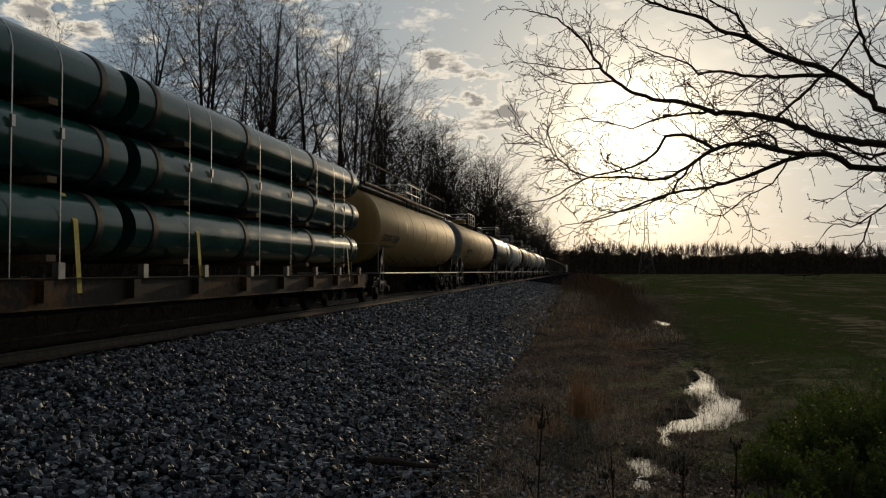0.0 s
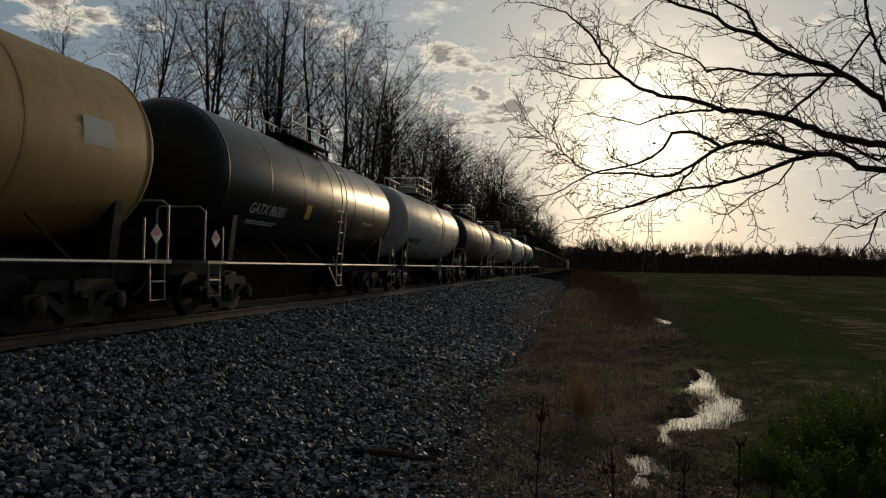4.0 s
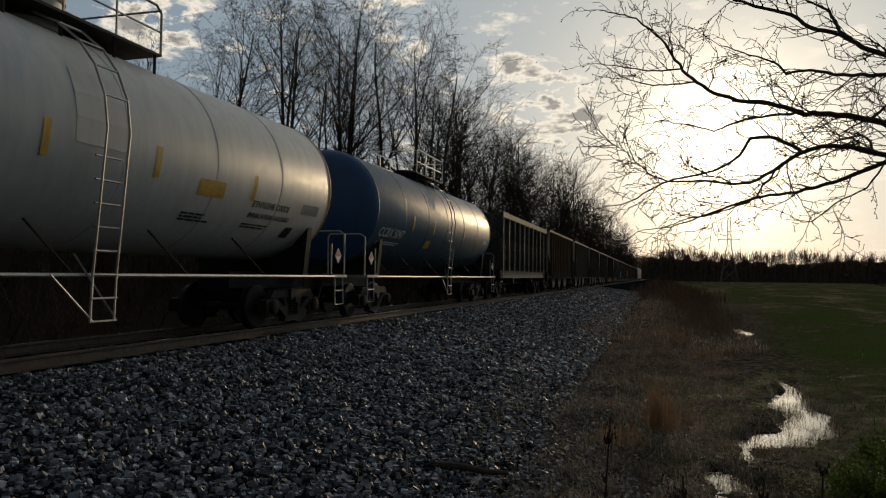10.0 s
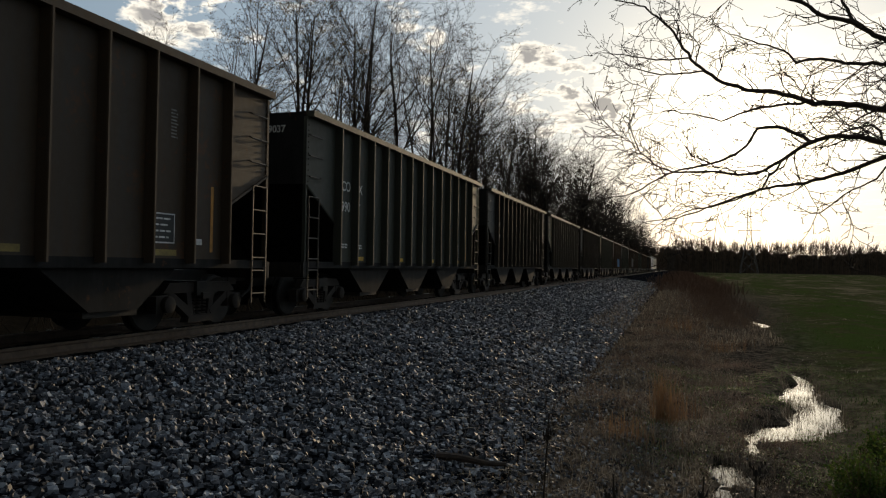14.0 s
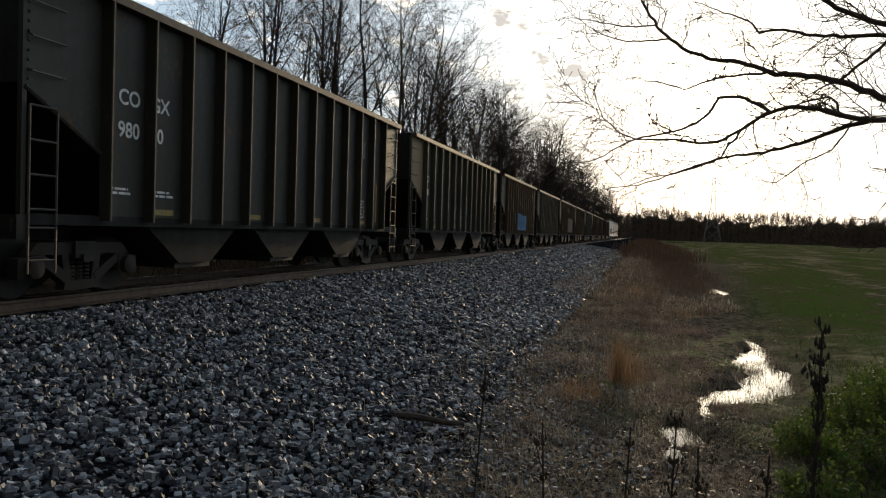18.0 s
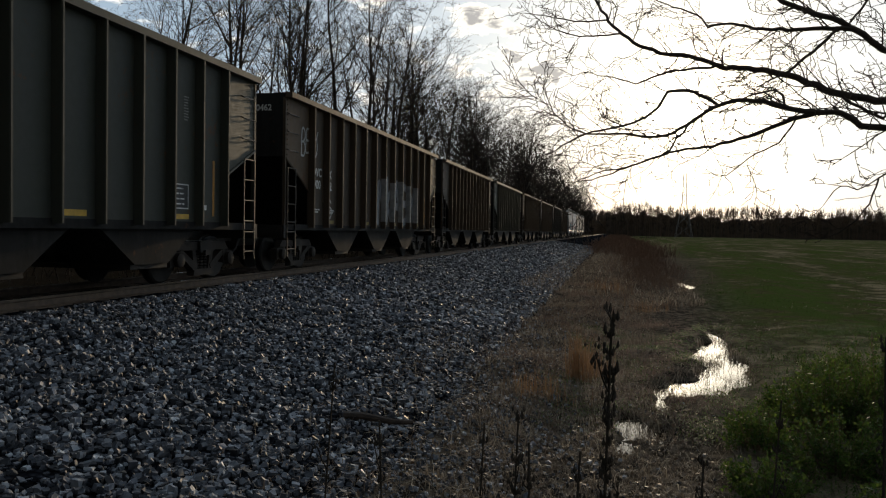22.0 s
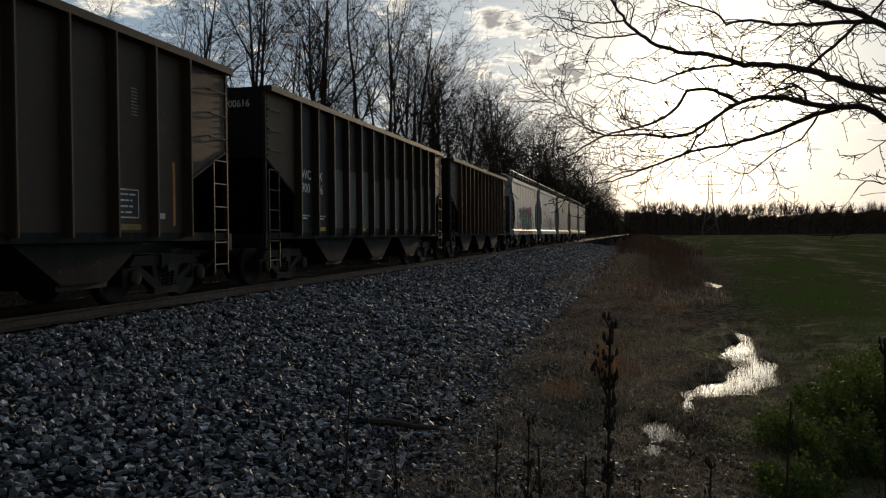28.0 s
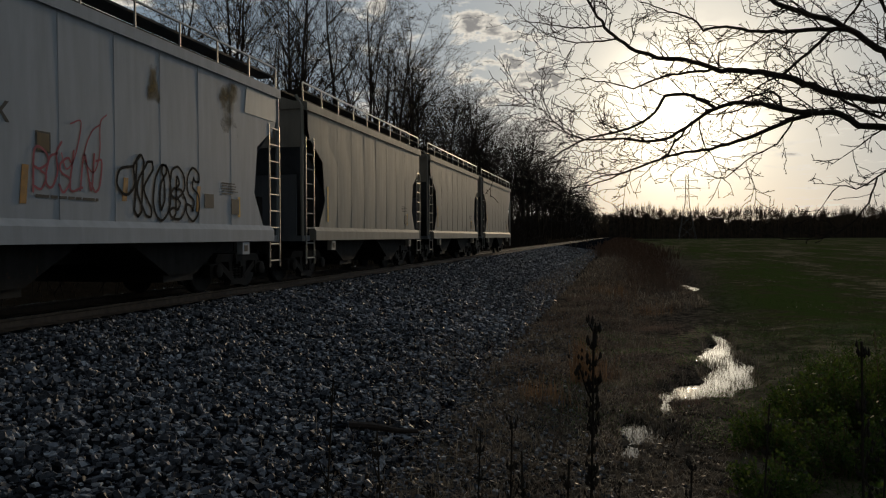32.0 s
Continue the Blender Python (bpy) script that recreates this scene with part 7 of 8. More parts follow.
def dry_weed(x, y, top, seed, heads=14, lean=0.0):
    rng = random.Random(seed)
    w = tagged(new("dry_weed"), "tall dead weed with dark clustered seed heads", "weed", "tall dry weeds")
    z0 = float(ground_z(x, y)) - 0.03
    w.location = (x, y, z0)
    H = top - z0
    pts = [(lean * k * k * H + rng.gauss(0, 0.006), rng.gauss(0, 0.006), H * k) for k in (0, 0.25, 0.5, 0.75, 1.0)]
    line = smooth_line(pts, 0.012)
    part("stem", Geo().tube(line, 0.0042, 5, 0.0018), WEED, w)
    at = lambda t: line[min(len(line) - 1, int(t * (len(line) - 1) + 0.5))]
    for k in range(2 * heads):
        p = at(0.5 + 0.5 * (k + rng.random()) / (2 * heads))
        g = Geo()
        for _ in range(8):
            a = rng.uniform(0, 6.28)
            q = p + Vector((math.cos(a), math.sin(a), rng.uniform(0.6, 2.0))) * rng.uniform(0.003, 0.0115)
            r = rng.uniform(0.0013, 0.0028)
            g.tube([p, q], 0.0009, 3)
            g.lathe([(-r * 2.0, 0.0004), (-r * 0.5, r), (r * 1.2, r * 0.7), (r * 3.4, 0.0003)], 2, 4, q)
        part("seed_head", g, WEED, w)["kind"] = "stuff"
    for k in range(9):
        p = at(rng.uniform(0.30, 0.97))
        a = rng.uniform(0, 6.28)
        q = p + Vector((math.cos(a) * 0.45, math.sin(a) * 0.45, 1.0)) * rng.uniform(0.02, 0.055)
        sh = part("side_shoot", Geo().tube([p, (p + q) / 2 + Vector((0, 0, -0.006)), q], 0.002, 4, 0.001), WEED, w)
        g = Geo()
        for _ in range(14):
            d = q + Vector((rng.gauss(0, 0.007), rng.gauss(0, 0.007), rng.gauss(0, 0.012)))
            r = rng.uniform(0.0016, 0.003)
            g.lathe([(-r * 1.6, 0.0004), (0, r), (r * 2.0, 0.0004)], 2, 4, d)
        part("seed_head", g, WEED, sh)["kind"] = "stuff"


for i, (x, y, top, hd, ln) in enumerate(((0.385, 1.21, 0.955, 30, 0.01), (0.32, 1.32, 0.74, 10, 0.02), (0.83, 1.39, 0.93, 9, -0.02), (0.69, 1.80, 0.74, 6, 0.03), (0.02, 1.55, 0.70, 6, -0.03),
                                        (0.20, 1.62, 0.72, 8, 0.02), (0.30, 1.50, 0.70, 6, -0.02), (0.12, 1.75, 0.66, 6, 0.01), (0.52, 1.55, 0.68, 6, 0.02), (0.95, 1.9, 0.75, 6, 0.02), (-0.22, 1.7, 0.78, 5, 0.02),
                                        (1.62, 2.9, 0.62, 12, 0.0), (1.10, 2.5, 0.25, 8, 0.04), (1.35, 2.8, 0.20, 8, -0.03), (0.38, 3.2, 0.1, 8, 0.05))):
    dry_weed(x, y, top, 300 + i, hd, ln)

log = tagged(new("fallen_branch", Geo().tube(smooth_line([(-2.12, 6.92, -0.74), (-1.9, 6.98, -0.75), (-1.62, 6.95, -0.77), (-1.45, 7.02, -0.78)]), 0.045, 8, 0.022).mesh("fallen_branch", BARK_LIMB, True)), "short dark fallen branch on the stones", "branch")

# ---- the train ----
PAINT = {
    "tan": car_paint("tan_tank_paint", (0.42, 0.255, 0.085), amount=0.15, rough=0.55, streak=0.6),
    "grey": car_paint("pale_grey_tank_paint", (0.50, 0.50, 0.495), amount=0.1, rough=0.42, streak=0.35),
    "white": car_paint("white_tank_paint", (0.58, 0.575, 0.55), amount=0.1, rough=0.38, streak=0.35),
    "soiled": car_paint("soiled_white_tank_paint", (0.40, 0.385, 0.35), amount=0.3, rough=0.45, streak=0.6),
    "black": car_paint("gloss_black_tank_paint", (0.012, 0.012, 0.013), amount=0.2, rough=0.28, streak=0.5),
    "brown": car_paint("dusty_dark_tank_paint", (0.085, 0.056, 0.036), amount=0.3, rough=0.45, streak=0.7),
    "blue": car_paint("faded_blue_tank_paint", (0.06, 0.115, 0.17), amount=0.2, rough=0.42, streak=0.7),
    "deep_blue": car_paint("deep_blue_head_paint", (0.018, 0.075, 0.19), amount=0.1, rough=0.4),
    "car_black": car_paint("coal_car_black_paint", (0.022, 0.019, 0.014), amount=0.6, rough=0.55, streak=0.8),
    "car_grey": car_paint("coal_car_grey_paint", (0.044, 0.041, 0.031), amount=0.5, rough=0.55, streak=0.8),
    "car_green": car_paint("coal_car_green_grey_paint", (0.046, 0.049, 0.036), amount=0.5, rough=0.55, streak=0.8),
    "car_brown": car_paint("coal_car_brown_paint", (0.058, 0.036, 0.019), amount=0.6, rough=0.6, streak=0.8),
    "tan_dark": car_paint("brown_primer_paint", (0.10, 0.06, 0.03), amount=0.6, rough=0.6, streak=0.7),
    "gondola": car_paint("rumpled_dark_green_paint", (0.036, 0.041, 0.033), (0.10, 0.095, 0.078), amount=0.95, rough=0.5, streak=0.8),
    "orange_patch": car_paint("orange_patch_paint", (0.48, 0.24, 0.03), amount=0.3, rough=0.6),
    "tan_end": car_paint("tan_primer_paint", (0.22, 0.15, 0.075), amount=0.4, rough=0.6, streak=0.6),
    "yellow_end": car_paint("yellow_primer_paint", (0.30, 0.20, 0.035), amount=0.4, rough=0.6, streak=0.6),
    "pale_patch": car_paint("pale_patch_paint", (0.17, 0.16, 0.14), amount=0.5, rough=0.6, streak=0.6),
    "hopper": car_paint("pale_grey_hopper_paint", (0.44, 0.475, 0.52), amount=0.15, rough=0.5, streak=0.4),
    "hopper_tan": car_paint("dusty_cream_hopper_paint", (0.38, 0.35, 0.30), amount=0.15, rough=0.55, streak=0.5),
    "hopper_end": car_paint("slate_hopper_end", (0.20, 0.22, 0.25), amount=0.2, rough=0.55, streak=0.5),
}
# the gondola's sheets are dented all over
for nd in PAINT["gondola"].node_tree.nodes:
    if nd.type == "BUMP":
        nd.inputs["Strength"].default_value, nd.inputs["Distance"].default_value = 0.9, 0.22
SPRAY = {k: surface("spray_" + k, c, 0.8, 0, 0.3, 5, spec=0.15) for k, c in
         {"white": (0.55, 0.55, 0.53), "blue": (0.05, 0.17, 0.62), "sky": (0.20, 0.45, 0.78), "red": (0.50, 0.07, 0.05), "black": (0.02, 0.02, 0.02), "teal": (0.01, 0.22, 0.28), "orange": (0.55, 0.25, 0.05), "silver": (0.33, 0.33, 0.34), "chalk": (0.24, 0.24, 0.23), "sky_dim": (0.10, 0.22, 0.28), "pink": (0.62, 0.20, 0.22), "sea": (0.02, 0.34, 0.36), "sea_deep": (0.03, 0.10, 0.22)}.items()}
TRAIN = []


def run(car, Y0, Y1):
    """Y0, Y1: where the car's coupling points stand along the track at the start."""
    TRAIN.append((car, -8.4625, (Y0 + Y1) / 2))
    return car


def flatcar(Y0, Y1):
    L = Y1 - Y0
    h = L / 2 - 0.5
    car = new_car("flatcar", "long rusty steel flatcar loaded with green pipes", "flatcar")
    part("deck", Geo().box(-1.5, 1.5, -h, h, 0.92, 0.99), DUNNAGE, car, "worn timber deck")
    for s in (-1, 1):
        sill = part("side_sill", Geo().box(s * 1.5 - 0.03, s * 1.5 + 0.03, -h, h, 0.62, 1.0), FLAT_RUST, car, "rusty side sill")
        part("lower_flange", Geo().box(s * 1.5 - 0.08, s * 1.5 + 0.08, -h, h, 0.60, 0.62), FLAT_RUST, sill)
        part("upper_flange", Geo().box(s * 1.5 - 0.08, s * 1.5 + 0.08, -h, h, 1.0, 1.014), FLAT_RUST, sill)
    part("fish_belly", Geo().prism([(-h + 3, 0.9), (h - 3, 0.9), (h - 5, 0.45), (-h + 5, 0.45)], 0, -0.5, 0.5), STEEL_DARK, car)
    k = -h + 0.6
    while k < h:
        part("stake_pocket", Geo().box(1.53, 1.66, k - 0.09, k + 0.09, 0.70, 0.98), FLAT_RUST, car)
        part("stake_pocket_bracket", Geo().box(1.50, 1.60, k + 0.25, k + 0.38, 1.0, 1.22), GALV, car, "pale stake bracket")
        k += 1.95
    part("warning_mark", Geo().box(1.531, 1.535, -h + 8.2, -h + 8.9, 0.72, 0.84), YELLOW_MARK, car)
    for e in (-1, 1):
        part("end_sill", Geo().box(-1.5, 1.5, e * h - 0.05, e * h + 0.05, 0.55, 1.0), FLAT_RUST, car)
    running_gear(car, L, 2.6)
    return car


def pipe_thing(R, length, name="steel_pipe"):
    p = tagged(new(name), "large dark green coated steel pipe with black end bands", "pipe", "pipes on the flatcar")
    n = length / 2
    part("pipe_wall", Geo().lathe([(-n, R - 0.025), (-n, R), (n, R), (n, R - 0.025), (0.3, R - 0.028), (0, 0.01)], 1, 40), PIPE_GREEN, p, "", True)
    part("pipe_bore", Geo().lathe([(-n + 0.002, R - 0.024), (0, R - 0.03), (0.0, 0.01)], 1, 40), PIPE_IN, p, "dark hollow bore", True)
    for y in (-n + 0.55, n - 0.55, -n / 3, n / 3):
        part("band", Geo().lathe([(y - 0.09, R + 0.001), (y - 0.07, R + 0.02), (y + 0.07, R + 0.02), (y + 0.09, R + 0.001)], 1, 40), BAND_BLACK, p, "black protective band", True)
    return p


def pipe_load(Yc0, Yc1):
    R = 0.47
    z_rows = [1.80, 2.85, 3.90]
    for a, b, long in ((Yc0, 10.35, 11.15), (10.62, Yc1, 11.95)):
        first = None
        for i, z in enumerate(z_rows):
            for x in (-0.98, 0.0, 0.98):
                if first is None:
                    p = first = pipe_thing(R, long)
                else:
                    p = copy_thing(first, Matrix.Identity(4))
                TRAIN.append((p, -8.4625 + x, b - long / 2 - 0.03 + 0.06 * ((i * 5 + int(x)) % 3 - 1), z))
            for k in range(4):
                y = a + (b - a) * (k + 0.5) / 4
                d = tagged(new("dunnage_block", Geo().box(-1.42, 1.46, -0.09, 0.09, -0.045, 0.045).mesh("dunnage_block", DUNNAGE)), "weathered timber spacer between the pipes", "timber", "spacers of the pipe load")
                TRAIN.append((d, -8.4625, y, z - R - 0.05))
        # steel straps round the whole stack, and webbing at each end
        ys = [a + 1.6, a + 2.4, a + 4.6, a + 6.4, a + 8.2, b - 2.4, b - 1.5]
        for k, y in enumerate(ys):
            g = Geo()
            e = R + 0.012
            w = 0.011
            pts = [(0.98 + e, 0.99), (0.98 + e, z_rows[2])] + [(0.98 + e * math.cos(t), z_rows[2] + e * math.sin(t)) for t in (0.4, 0.8, 1.2, 1.57)] + [(-0.98, z_rows[2] + e), (-0.98 - e, z_rows[2]), (-0.98 - e, 0.99)]
            if k % 3 == 1:
                pts = [(0.98 + e, z_rows[1] - 0.05)] + pts[1:]
            for (xa, za), (xb, zb) in zip(pts, pts[1:]):
                g.quad((xa, -w, za), (xa, w, za), (xb, w, zb), (xb, -w, zb))
            g.box(0.98 + e - 0.01, 0.98 + e + 0.03, -0.03, 0.03, 2.9, 3.05)
            s = tagged(new("steel_strap", g.mesh("steel_strap", STRAP_STEEL)), "thin bright steel strap over the pipes", "strap", "straps of the pipe load")
            TRAIN.append((s, -8.4625, y, 0))
        for y in (a + 1.9, b - 1.2):
            g = Geo()
            w = 0.05
            pts = [(1.55, 0.80), (0.98 + R + 0.02, z_rows[0]), (0.98 + R * 0.6, z_rows[0] + R * 0.85), (0.0, z_rows[0] + R + 0.06)]
            for (xa, za), (xb, zb) in zip(pts, pts[1:]):
                g.quad((xa, -w, za), (xa, w, za), (xb, w, zb), (xb, -w, zb))
            s = tagged(new("webbing_strap", g.mesh("webbing_strap", STRAP_YELLOW)), "yellow webbing tie-down strap to the deck", "strap", "straps of the pipe load")
            TRAIN.append((s, -8.4625, y, 0))


run(flatcar(-4.4, 23.6), -4.4, 23.6)
pipe_load(-3.0, 22.65)

TAPES = [("tape", -4.0, 2.9), ("tape", -1.6, 2.9), ("tape", 2.4, 2.9), ("tape", 4.6, 2.9)]
TAN_MARK = surface("tan_stencil_paint", (0.42, 0.34, 0.18), 0.6, 0, 0.3, 9)
run(tank_car("tan tank car with a full-length railed walkway", 24.3, 42.8, PAINT["tan"], 1.42, 2.75, walkway=True, ladder_y=2.6, plate=False, side_ladder=False, over=0.62,
             marks=TAPES + [("text", "DOWX 73549", -7.62, 2.36, 0.40), ("bars", -7.5, 2.08, 2, 2.0), ("panel", 7.1, 0.7, 2.68, 3.04, PAINT["white"]), ("panel", 1.0, 0.6, 2.45, 2.8, YELLOW_MARK)]), 24.3, 42.8)
run(tank_car("tan tank car with a top platform", 42.8, 61.7, PAINT["tan"], 1.48, 2.80, head=PAINT["hopper_end"], ladder_y=-1.6, plate=False, side_ladder=False, over=0.62,
             marks=TAPES + [("text", "DOWX 73516", -6.35, 2.40, 0.42), ("bars", -6.4, 2.1, 2, 2.0), ("panel", 6.6, 0.7, 2.7, 3.1, PAINT["white"]), ("panel", 1.2, 0.7, 2.4, 2.75, YELLOW_MARK)]), 42.8, 61.7)
run(tank_car("glossy black tank car with white lettering", 61.7, 77.1, PAINT["black"], 1.5, 2.85, dome="valves", ladder_y=0.1, plate=False, letter=WHITE_MARK,
             marks=[("text", "GATX 86381", -5.02, 2.27, 0.35), ("bars", -4.9, 2.0, 2, 1.6), ("panel", -1.9, 0.35, 2.2, 2.55, YELLOW_MARK), ("bars", 3.0, 2.4, 2, 1.2)]), 61.7, 77.1)
run(tank_car("pale grey tank car with black lettering", 77.1, 92.5, PAINT["grey"], 1.48, 2.86, ladder_y=0.0,
             marks=[("text", "DOWX 82182", -5.55, 2.14, 0.39), ("bars", -5.4, 1.88, 2, 1.5), ("tape", -1.6, 2.6), ("tape", 4.4, 2.7), ("panel", 1.87, 0.55, 1.76, 2.0, YELLOW_MARK), ("bars", 4.6, 2.5, 1, 1.5),
                    ("panel", 5.0, 0.3, 2.0, 2.25, BLACK_MARK), ("bars", -0.9, 2.2, 1, 1.9), ("tape", -6.1, 2.6), ("bars", 5.5, 2.7, 6, 0.8)]), 77.1, 92.5)
run(tank_car("dusty dark brown tank car with a black head", 92.5, 107.5, PAINT["brown"], 1.5, 2.85, head=PAINT["black"], dome="valves", ladder_y=-0.4, plate=False, letter=TAN_MARK,
             marks=[("text", "UTLX 201667", -5.84, 2.24, 0.30), ("bars", -5.75, 1.98, 2, 1.4), ("tape", -4.0, 2.62), ("tape", -2.05, 2.62), ("tape", 1.3, 2.65), ("tape", 4.0, 2.7), ("panel", 1.45, 0.5, 2.1, 2.36, YELLOW_MARK), ("panel", 4.5, 0.3, 2.2, 2.4, WHITE_MARK)], end_cyl=True), 92.5, 107.5)
# the head's bluish white carries the blue sky light that falls on it
run(tank_car("soiled white tank car with rust stains", 107.5, 125.2, PAINT["soiled"], 1.45, 2.80, head=PAINT["hopper"], rust_spots=3, ladder_y=-0.2,
             marks=[("text", "UTLX 903539", -5.94, 2.22, 0.37), ("bars", -5.9, 1.95, 3, 1.2), ("bars", -3.58, 2.3, 2, 0.4), ("tape", -3.6, 2.6), ("tape", -2.4, 2.6), ("tape", 3.4, 2.6), ("panel", 1.86, 0.6, 2.28, 2.52, YELLOW_MARK), ("bars", 3.1, 2.2, 2, 0.8),
                    ("tape", 5.9, 2.6), ("panel", 5.9, 0.35, 1.95, 2.2, BLACK_MARK), ("bars", 6.4, 2.6, 7, 0.7)], end_cyl=True), 107.5, 125.2)
run(tank_car("white insulated tank car with black lettering", 125.2, 141.0, PAINT["white"], 1.52, 2.90, dome="bonnet", ladder_y=-0.7, seam=ORANGE_MARK,
             marks=[("text", "TILX 401890", -5.71, 2.40, 0.36), ("bars", -5.6, 2.1, 2, 1.8), ("tape", -1.46, 2.67), ("tape", 0.58, 2.67), ("panel", 1.69, 0.72, 2.33, 2.58, YELLOW_MARK), ("tape", 3.25, 2.6),
                    ("text", "ETHYLENE OXIDE", 3.35, 2.35, 0.17), ("text", "INHALATION HAZARD", 3.35, 2.16, 0.145), ("bars", 1.5, 2.05, 3, 0.8), ("bars", 3.3, 2.0, 2, 0.9), ("panel", 4.9, 0.3, 1.82, 2.02, BLACK_MARK), ("panel", 5.2, 0.75, 2.3, 2.5, PAINT["soiled"])]), 125.2, 141.0)
run(tank_car("faded blue tank car with a darker blue head", 141.0, 157.1, PAINT["blue"], 1.5, 2.85, head=PAINT["deep_blue"], dome="valves", ladder_y=-0.35, plate=False, letter=WHITE_MARK,
             marks=[("text", "CCBX 5047", -6.21, 2.26, 0.38), ("bars", -6.1, 2.0, 2, 1.8), ("tape", -3.7, 2.6), ("tape", -1.6, 2.6), ("tape", 2.2, 2.6), ("tape", 4.2, 2.6), ("panel", -2.02, 0.5, 1.95, 2.18, YELLOW_MARK),
                    ("panel", 5.4, 0.6, 2.38, 2.55, WHITE_MARK)]), 141.0, 157.1)
gondola = run(open_hopper("battered dark gondola with heavy posts and faint graffiti", 157.3, 172.6, PAINT["gondola"], ribs=10, top=4.05, sill=1.40, bays=0, seed=4, rib_w=0.11, rib_d=0.20, chord=0.24, name="gondola_car", category="gondola car",
                tags=[("WQS", -3.95, -2.95, 1.65, 2.75, SPRAY["chalk"], 0.035), ("AQS", -2.5, -1.55, 1.6, 2.55, SPRAY["chalk"], 0.035), ("WN", 1.9, 2.5, 1.9, 2.3, SPRAY["chalk"], 0.025)], end_paint=None), 157.3, 172.6)

lettering("REX", 0.30, WHITE_MARK, gondola, side_m(-5.62, 2.36, 1.426))
part("warning_label", Geo().box(1.422, 1.427, -5.80, -5.45, 1.85, 2.13), ORANGE_MARK, gondola, "small orange label")
part("warning_label", Geo().prism([(4.92, 1.58), (5.10, 1.60), (5.16, 1.95), (4.99, 1.97)], 0, 1.422, 1.428), ORANGE_MARK, gondola, "small orange label")
for y in (-2.2, 0.55):
    part("reflective_tape", Geo().box(1.422, 1.427, y, y + 0.42, 1.48, 1.60), ORANGE_MARK, gondola, "amber reflective tape")
part("warning_label", Geo().box(1.422, 1.427, 4.62, 4.78, 1.64, 1.80), WHITE_MARK, gondola, "small white label")

COAL_CARS = (
    (172.03, 187.28, "car_brown", "pale_patch", ([0, 1, 3, 4], 1.25, 1.75), ("COGX", "98044"), "dark brown coal hopper with patched lower panels", "tan_dark", [("LI", 0.3, 0.7, 1.35, 1.75, "chalk", .03)]),
    (187.28, 202.25, "car_green", None, None, ("COGX", "99037"), "green-grey ribbed coal hopper", None, []),
    (202.25, 216.69, "car_black", None, None, ("COGX", "98021"), "black coal hopper with a small tag", None, [("QS", -1.6, -0.8, 1.4, 2.0, "chalk", .04)]),
    (216.69, 231.87, "car_grey", "pale_patch", ([1, 2, 3, 4, 5, 6, 7, 8, 9, 10, 11], 1.3, 2.75), ("CM", "35"), "two-tone grey coal hopper with a paler lower half", "tan_end", []),
    (231.87, 247.2, "car_black", None, None, ("COGX", "98090"), "black coal hopper with white stencil numbers", None, []),
    (247.2, 262.94, "car_green", None, None, ("COGX", "98070"), "green-grey coal hopper with a tan end and sprayed lettering", "tan_end", [("QNS", -2.55, -1.85, 1.35, 2.2, "chalk", .03), ("EB", -1.55, -0.85, 1.3, 2.05, "chalk", .10), ("AE", -0.55, 0.15, 1.3, 2.05, "chalk", .09), ("RS", 0.45, 1.1, 1.3, 2.05, "sky_dim", .09)]),
    (262.94, 276.81, "car_brown", None, None, ("COGX", "98112"), "dark coal hopper with a large blue sprayed piece", None, [("SEER", -1.42, 1.72, 1.30, 2.20, "sky", .50, "large blue and white sprayed piece"), ("IIIIIIII", -1.5, 1.9, 1.28, 1.62, "white", .26, "pale lower half of the piece"), ("SEER", -1.42, 1.72, 1.32, 2.18, "blue", .10, "lines of the sprayed piece"), ("QSNE", 3.5, 4.2, 2.05, 2.35, "white", .025)]),
    (276.81, 291.54, "car_green", None, None, ("COGX", "98018"), "grey-green coal hopper with white stencils", None, []),
    (291.54, 307.47, "car_brown", None, None, ("WCCX", "900462"), "brown coal hopper with silver graffiti", "tan_dark", [("NKAEW", -0.4, 3.9, 1.35, 2.7, "silver", .26, "silver sprayed letters"), ("BERQ", -6.35, -5.35, 2.85, 3.45, "white", .05), ("R", -4.95, -4.4, 1.7, 2.3, "white", .05), ("O", -4.85, -4.35, 1.3, 1.65, "white", .05)]),
    (307.47, 321.68, "car_brown", None, None, ("COGX", "14088"), "brown coal hopper with a chalky tag and faded numbers", None, [("QR", -2.6, -2.1, 1.4, 1.9, "chalk", .03)]),
    (321.68, 336.3, "car_green", "orange_patch", ([0], 1.95, 2.05), ("COGX", "313"), "green-grey coal hopper with an orange patch and a yellow end", None, []),
    (336.3, 351.4, "car_brown", "pale_patch", ([2, 3, 4, 6, 7], 1.3, 2.6), ("WCCX", "900560"), "brown coal hopper with pale worn panels and a tan end", "tan_end", []),
    (351.4, 366.52, "car_brown", None, None, ("COGX", "14001"), "brown coal hopper with faded white numbers", None, []),
    (366.52, 381.88, "car_black", "pale_patch", ([2, 3, 4, 5, 6, 7, 8, 9, 10, 11], 1.25, 2.65), ("WCCX", "900616"), "black coal hopper with pale worn panels", "tan_dark", []),
    (381.88, 395.93, "car_brown", None, None, ("COGX", "14078"), "plain dark brown coal hopper with a chalk tag", None, [("JS", -0.4, 0.1, 1.5, 2.1, "chalk", .03)]),
)
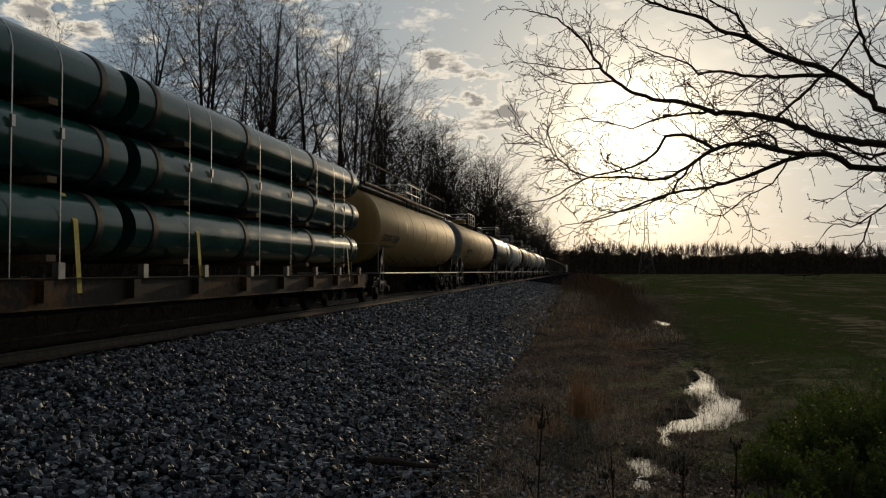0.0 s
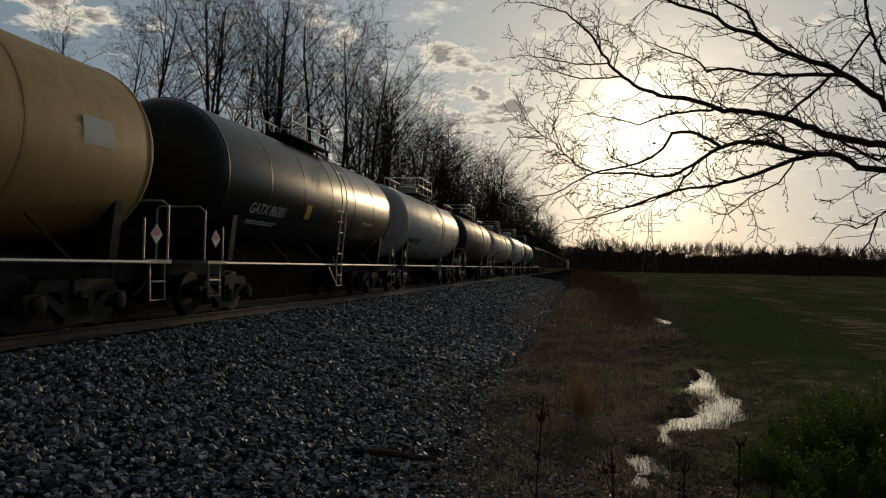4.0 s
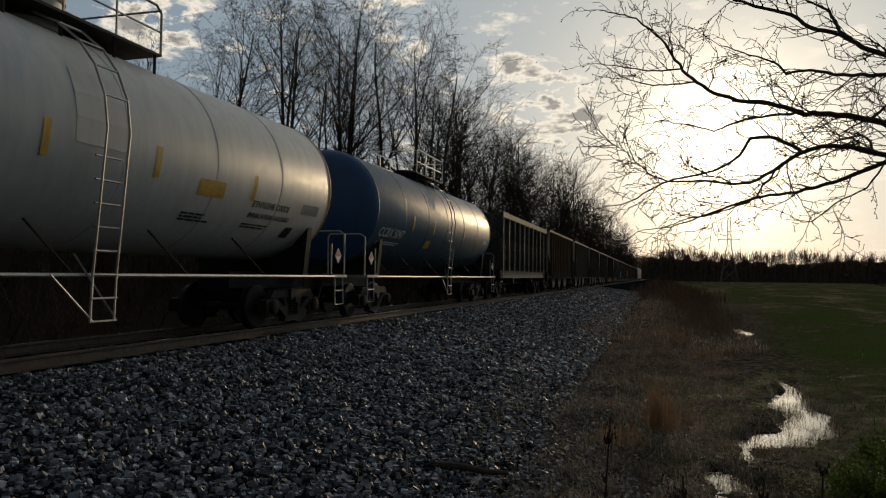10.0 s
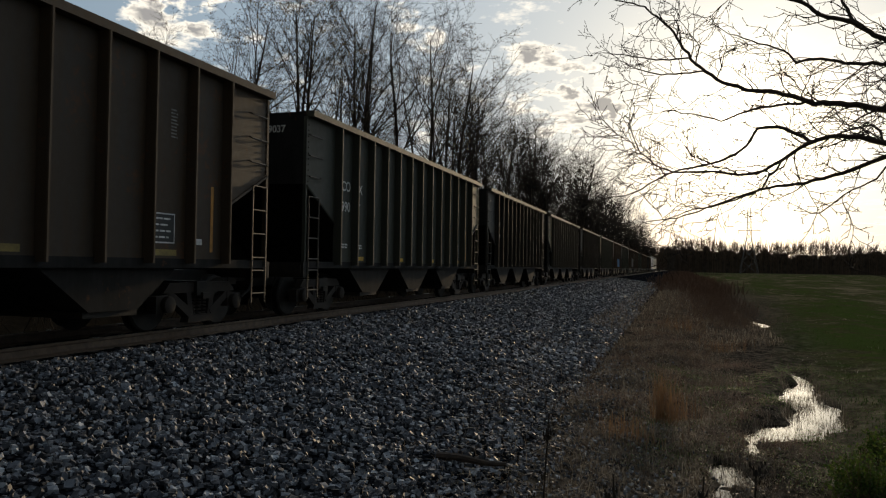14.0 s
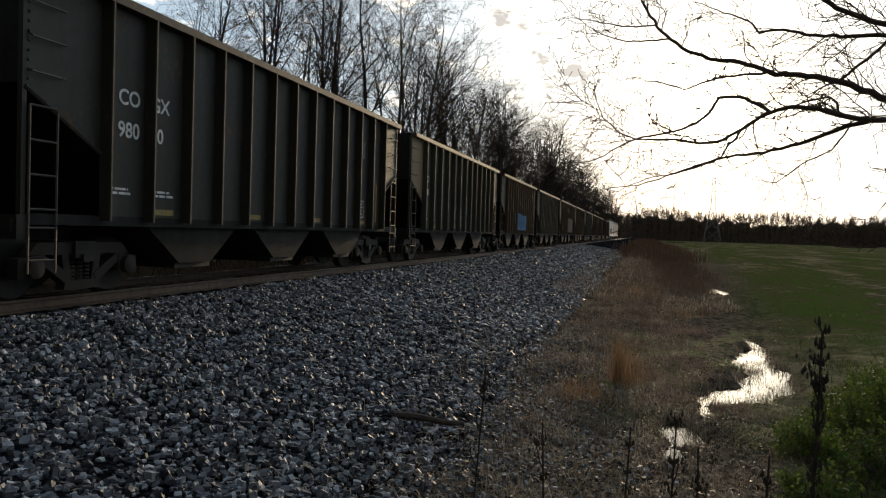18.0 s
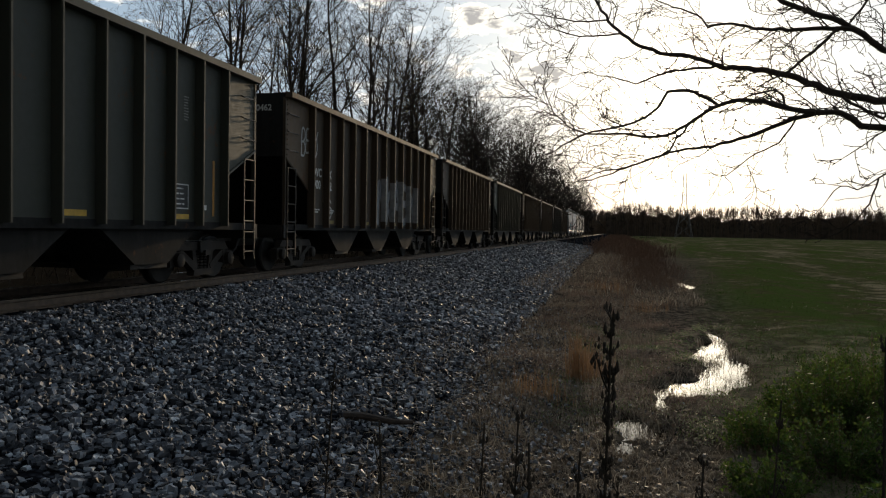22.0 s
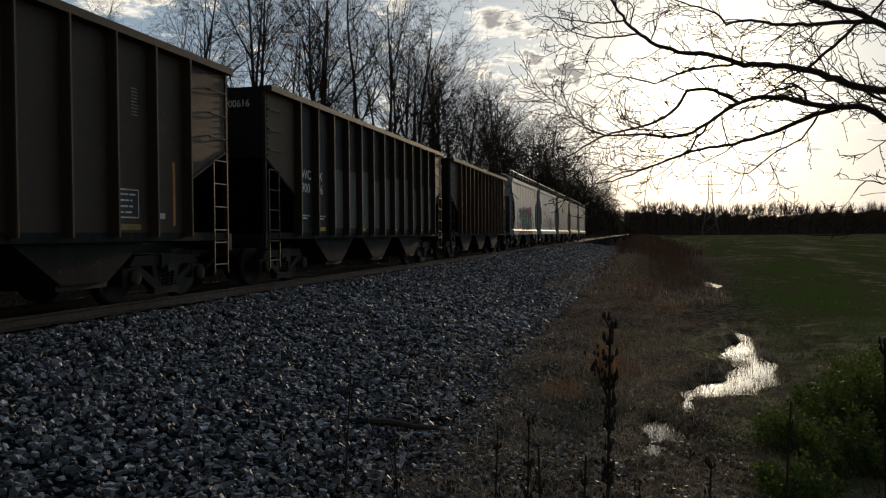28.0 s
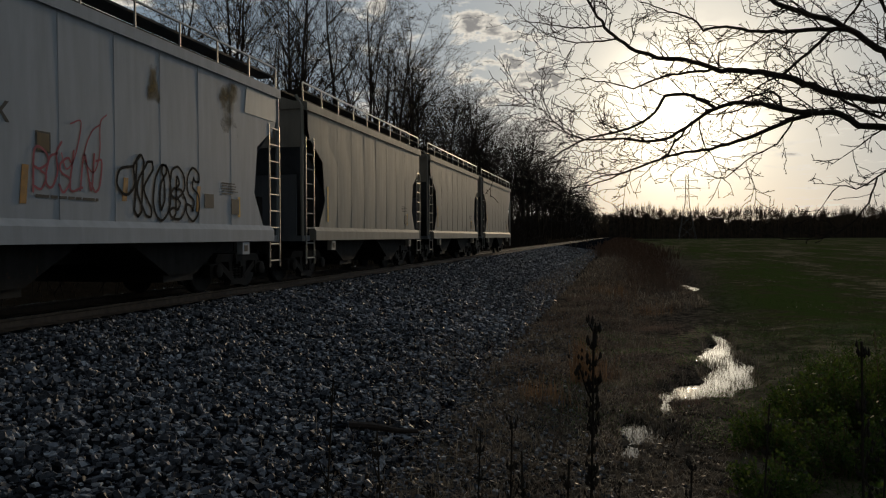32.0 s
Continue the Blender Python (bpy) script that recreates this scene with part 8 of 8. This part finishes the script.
for i, (a, b, p, q, pt, num, lab, end, tags) in enumerate(COAL_CARS):
    a, b = a + 0.5, b + 0.5
    run(open_hopper(lab, a, b, PAINT[p], (*pt, PAINT[q]) if q else None, 12, number=num, seed=20 + i, end_paint=PAINT[end] if end else None,
                    end_paint2=PAINT["yellow_end"] if num[1] == "313" else None, zl={"98044": (2.28, 1.80), "900616": (2.38, 2.07), "900560": (2.38, 2.07), "900462": (2.38, 2.07)}.get(num[1], (2.74, 2.28)), ls=0.30 if num[0] == "WCCX" else 0.31,
                    tags=[(*t[:5], SPRAY[t[5]], *t[6:]) for t in tags]), a, b)

C = [396.45, 409.0, 421.5, 433.5, 445.4, 457.6]
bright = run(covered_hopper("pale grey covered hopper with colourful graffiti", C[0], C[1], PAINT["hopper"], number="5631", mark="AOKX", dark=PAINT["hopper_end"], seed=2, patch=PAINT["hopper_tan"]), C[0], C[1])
GR = random.Random(31)
big_piece(bright, GR, 1.560, "SQAJWN", -1.55, 2.15, 1.45, 2.52, [SPRAY[k] for k in ("red", "sea", "teal", "red", "sea_deep", "orange")], SPRAY["black"], [SPRAY["sea_deep"], SPRAY["sea"]], SPRAY["white"], 0.34)
splash(bright, GR, 1.585, [(-2.05, 2.35, 0.28, SPRAY["sea_deep"]), (-1.75, 2.1, 0.22, SPRAY["teal"]), (-2.5, 1.55, 0.2, SPRAY["red"]), (-2.2, 1.9, 0.10, SPRAY["sea"]), (2.45, 1.75, 0.26, SPRAY["red"]), (2.6, 1.5, 0.2, SPRAY["red"]), (1.15, 2.62, 0.2, SPRAY["red"]), (2.75, 1.42, 0.08, SPRAY["sea"])])
# the piece runs on over the side sill
y = -3.6
for k in range(13):
    w = GR.uniform(0.3, 0.75)
    if y + w < 2.95:
        part("paint_blot", Geo().prism([(y, 1.05), (y + w, 1.05), (y + w + 0.12, 1.25), (y + 0.12, 1.25)], 0, 1.632, 1.6326), SPRAY[("sea", "sea_deep", "red", "sea_deep", "teal", "sky", "sea_deep", "red")[k % 8]], bright, "sprayed colour on the side sill")
    y += w
sprayed(bright, GR, 1.634, "BNWE", -0.2, 0.5, 1.08, 1.24, SPRAY["white"], 0.03)
sprayed(bright, GR, 1.568, "QEW", 2.62, 3.15, 2.22, 2.45, SPRAY["black"], 0.03)
sprayed(bright, GR, 1.568, "QEN", 2.68, 3.1, 1.98, 2.18, SPRAY["black"], 0.03)
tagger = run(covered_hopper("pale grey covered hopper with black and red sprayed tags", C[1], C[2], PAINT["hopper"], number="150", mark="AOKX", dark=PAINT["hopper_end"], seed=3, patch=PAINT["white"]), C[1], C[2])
GR = random.Random(12)
sprayed(tagger, GR, 1.566, "KOBS", 0.42, 2.28, 1.50, 2.26, SPRAY["black"], 0.17, 0.05, 0.12, 0.74, "black outlines of sprayed letters", hollow=0.045)
sprayed(tagger, GR, 1.572, "Q", -0.02, 0.5, 1.75, 2.3, SPRAY["black"], 0.045)
sprayed(tagger, GR, 1.566, "BQSLNJ", -1.62, -0.3, 1.75, 2.25, SPRAY["pink"], 0.034, 0.12, 0.2, 1.3, "thin red sprayed scrawl")
sprayed(tagger, GR, 1.568, "JQ", -1.2, -0.25, 2.0, 2.75, SPRAY["pink"], 0.022, 0.1, 0.3, 0.9, "thin red sprayed scrawl")
for y, za, zb in ((-1.84, 1.54, 2.04), (0.14, 1.66, 2.02), (2.16, 1.56, 2.02)):
    part("reflective_tape", Geo().prism([(y, za), (y + 0.11, za), (y + 0.16, zb), (y + 0.05, zb)], 0, 1.5605, 1.563), ORANGE_MARK, tagger, "amber reflective tape")
notice = part("notice_plate", Geo().box(1.560, 1.5625, -1.56, -1.30, 2.22, 2.50), BLACK_MARK, tagger, "small framed notice")
part("notice_field", Geo().box(1.5625, 1.564, -1.535, -1.325, 2.245, 2.475), PAINT["tan_end"], notice)
bars(tagger, 1.560, -1.57, 1.67, 1, 1.4, BLACK_MARK, 0.04)
bars(tagger, 1.560, 3.05, 2.15, 3, 0.4, BLACK_MARK, 0.03, 0.1)
part("data_plate", Geo().box(1.560, 1.5625, 2.45, 2.76, 1.64, 1.90), BLACK_MARK, tagger, "dark data plate")
for y0, y1, z0, z1 in ((0.75, 1.15, 3.2, 4.15), (2.9, 3.7, 3.05, 4.15)):
    part("rust_stain", Geo().box(1.561, 1.5625, y0, y1, z0, z1), RUN_STAIN, tagger, "faint tan stain running down from the roof")
for k in (2, 3, 4):
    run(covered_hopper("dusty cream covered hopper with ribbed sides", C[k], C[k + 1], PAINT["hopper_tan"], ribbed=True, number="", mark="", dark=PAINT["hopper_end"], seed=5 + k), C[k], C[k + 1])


def train_at(t):
    return 12.384 * t + 0.285 * t * t / 32


def motions():
    times = [2.0 * k for k in range(17)]
    for entry in TRAIN:
        ob, x, y = entry[:3]
        z = entry[3] if len(entry) > 3 else 0.0
        walk(ob, [(t, pose(x, y - train_at(t), z)) for t in times])

motions()
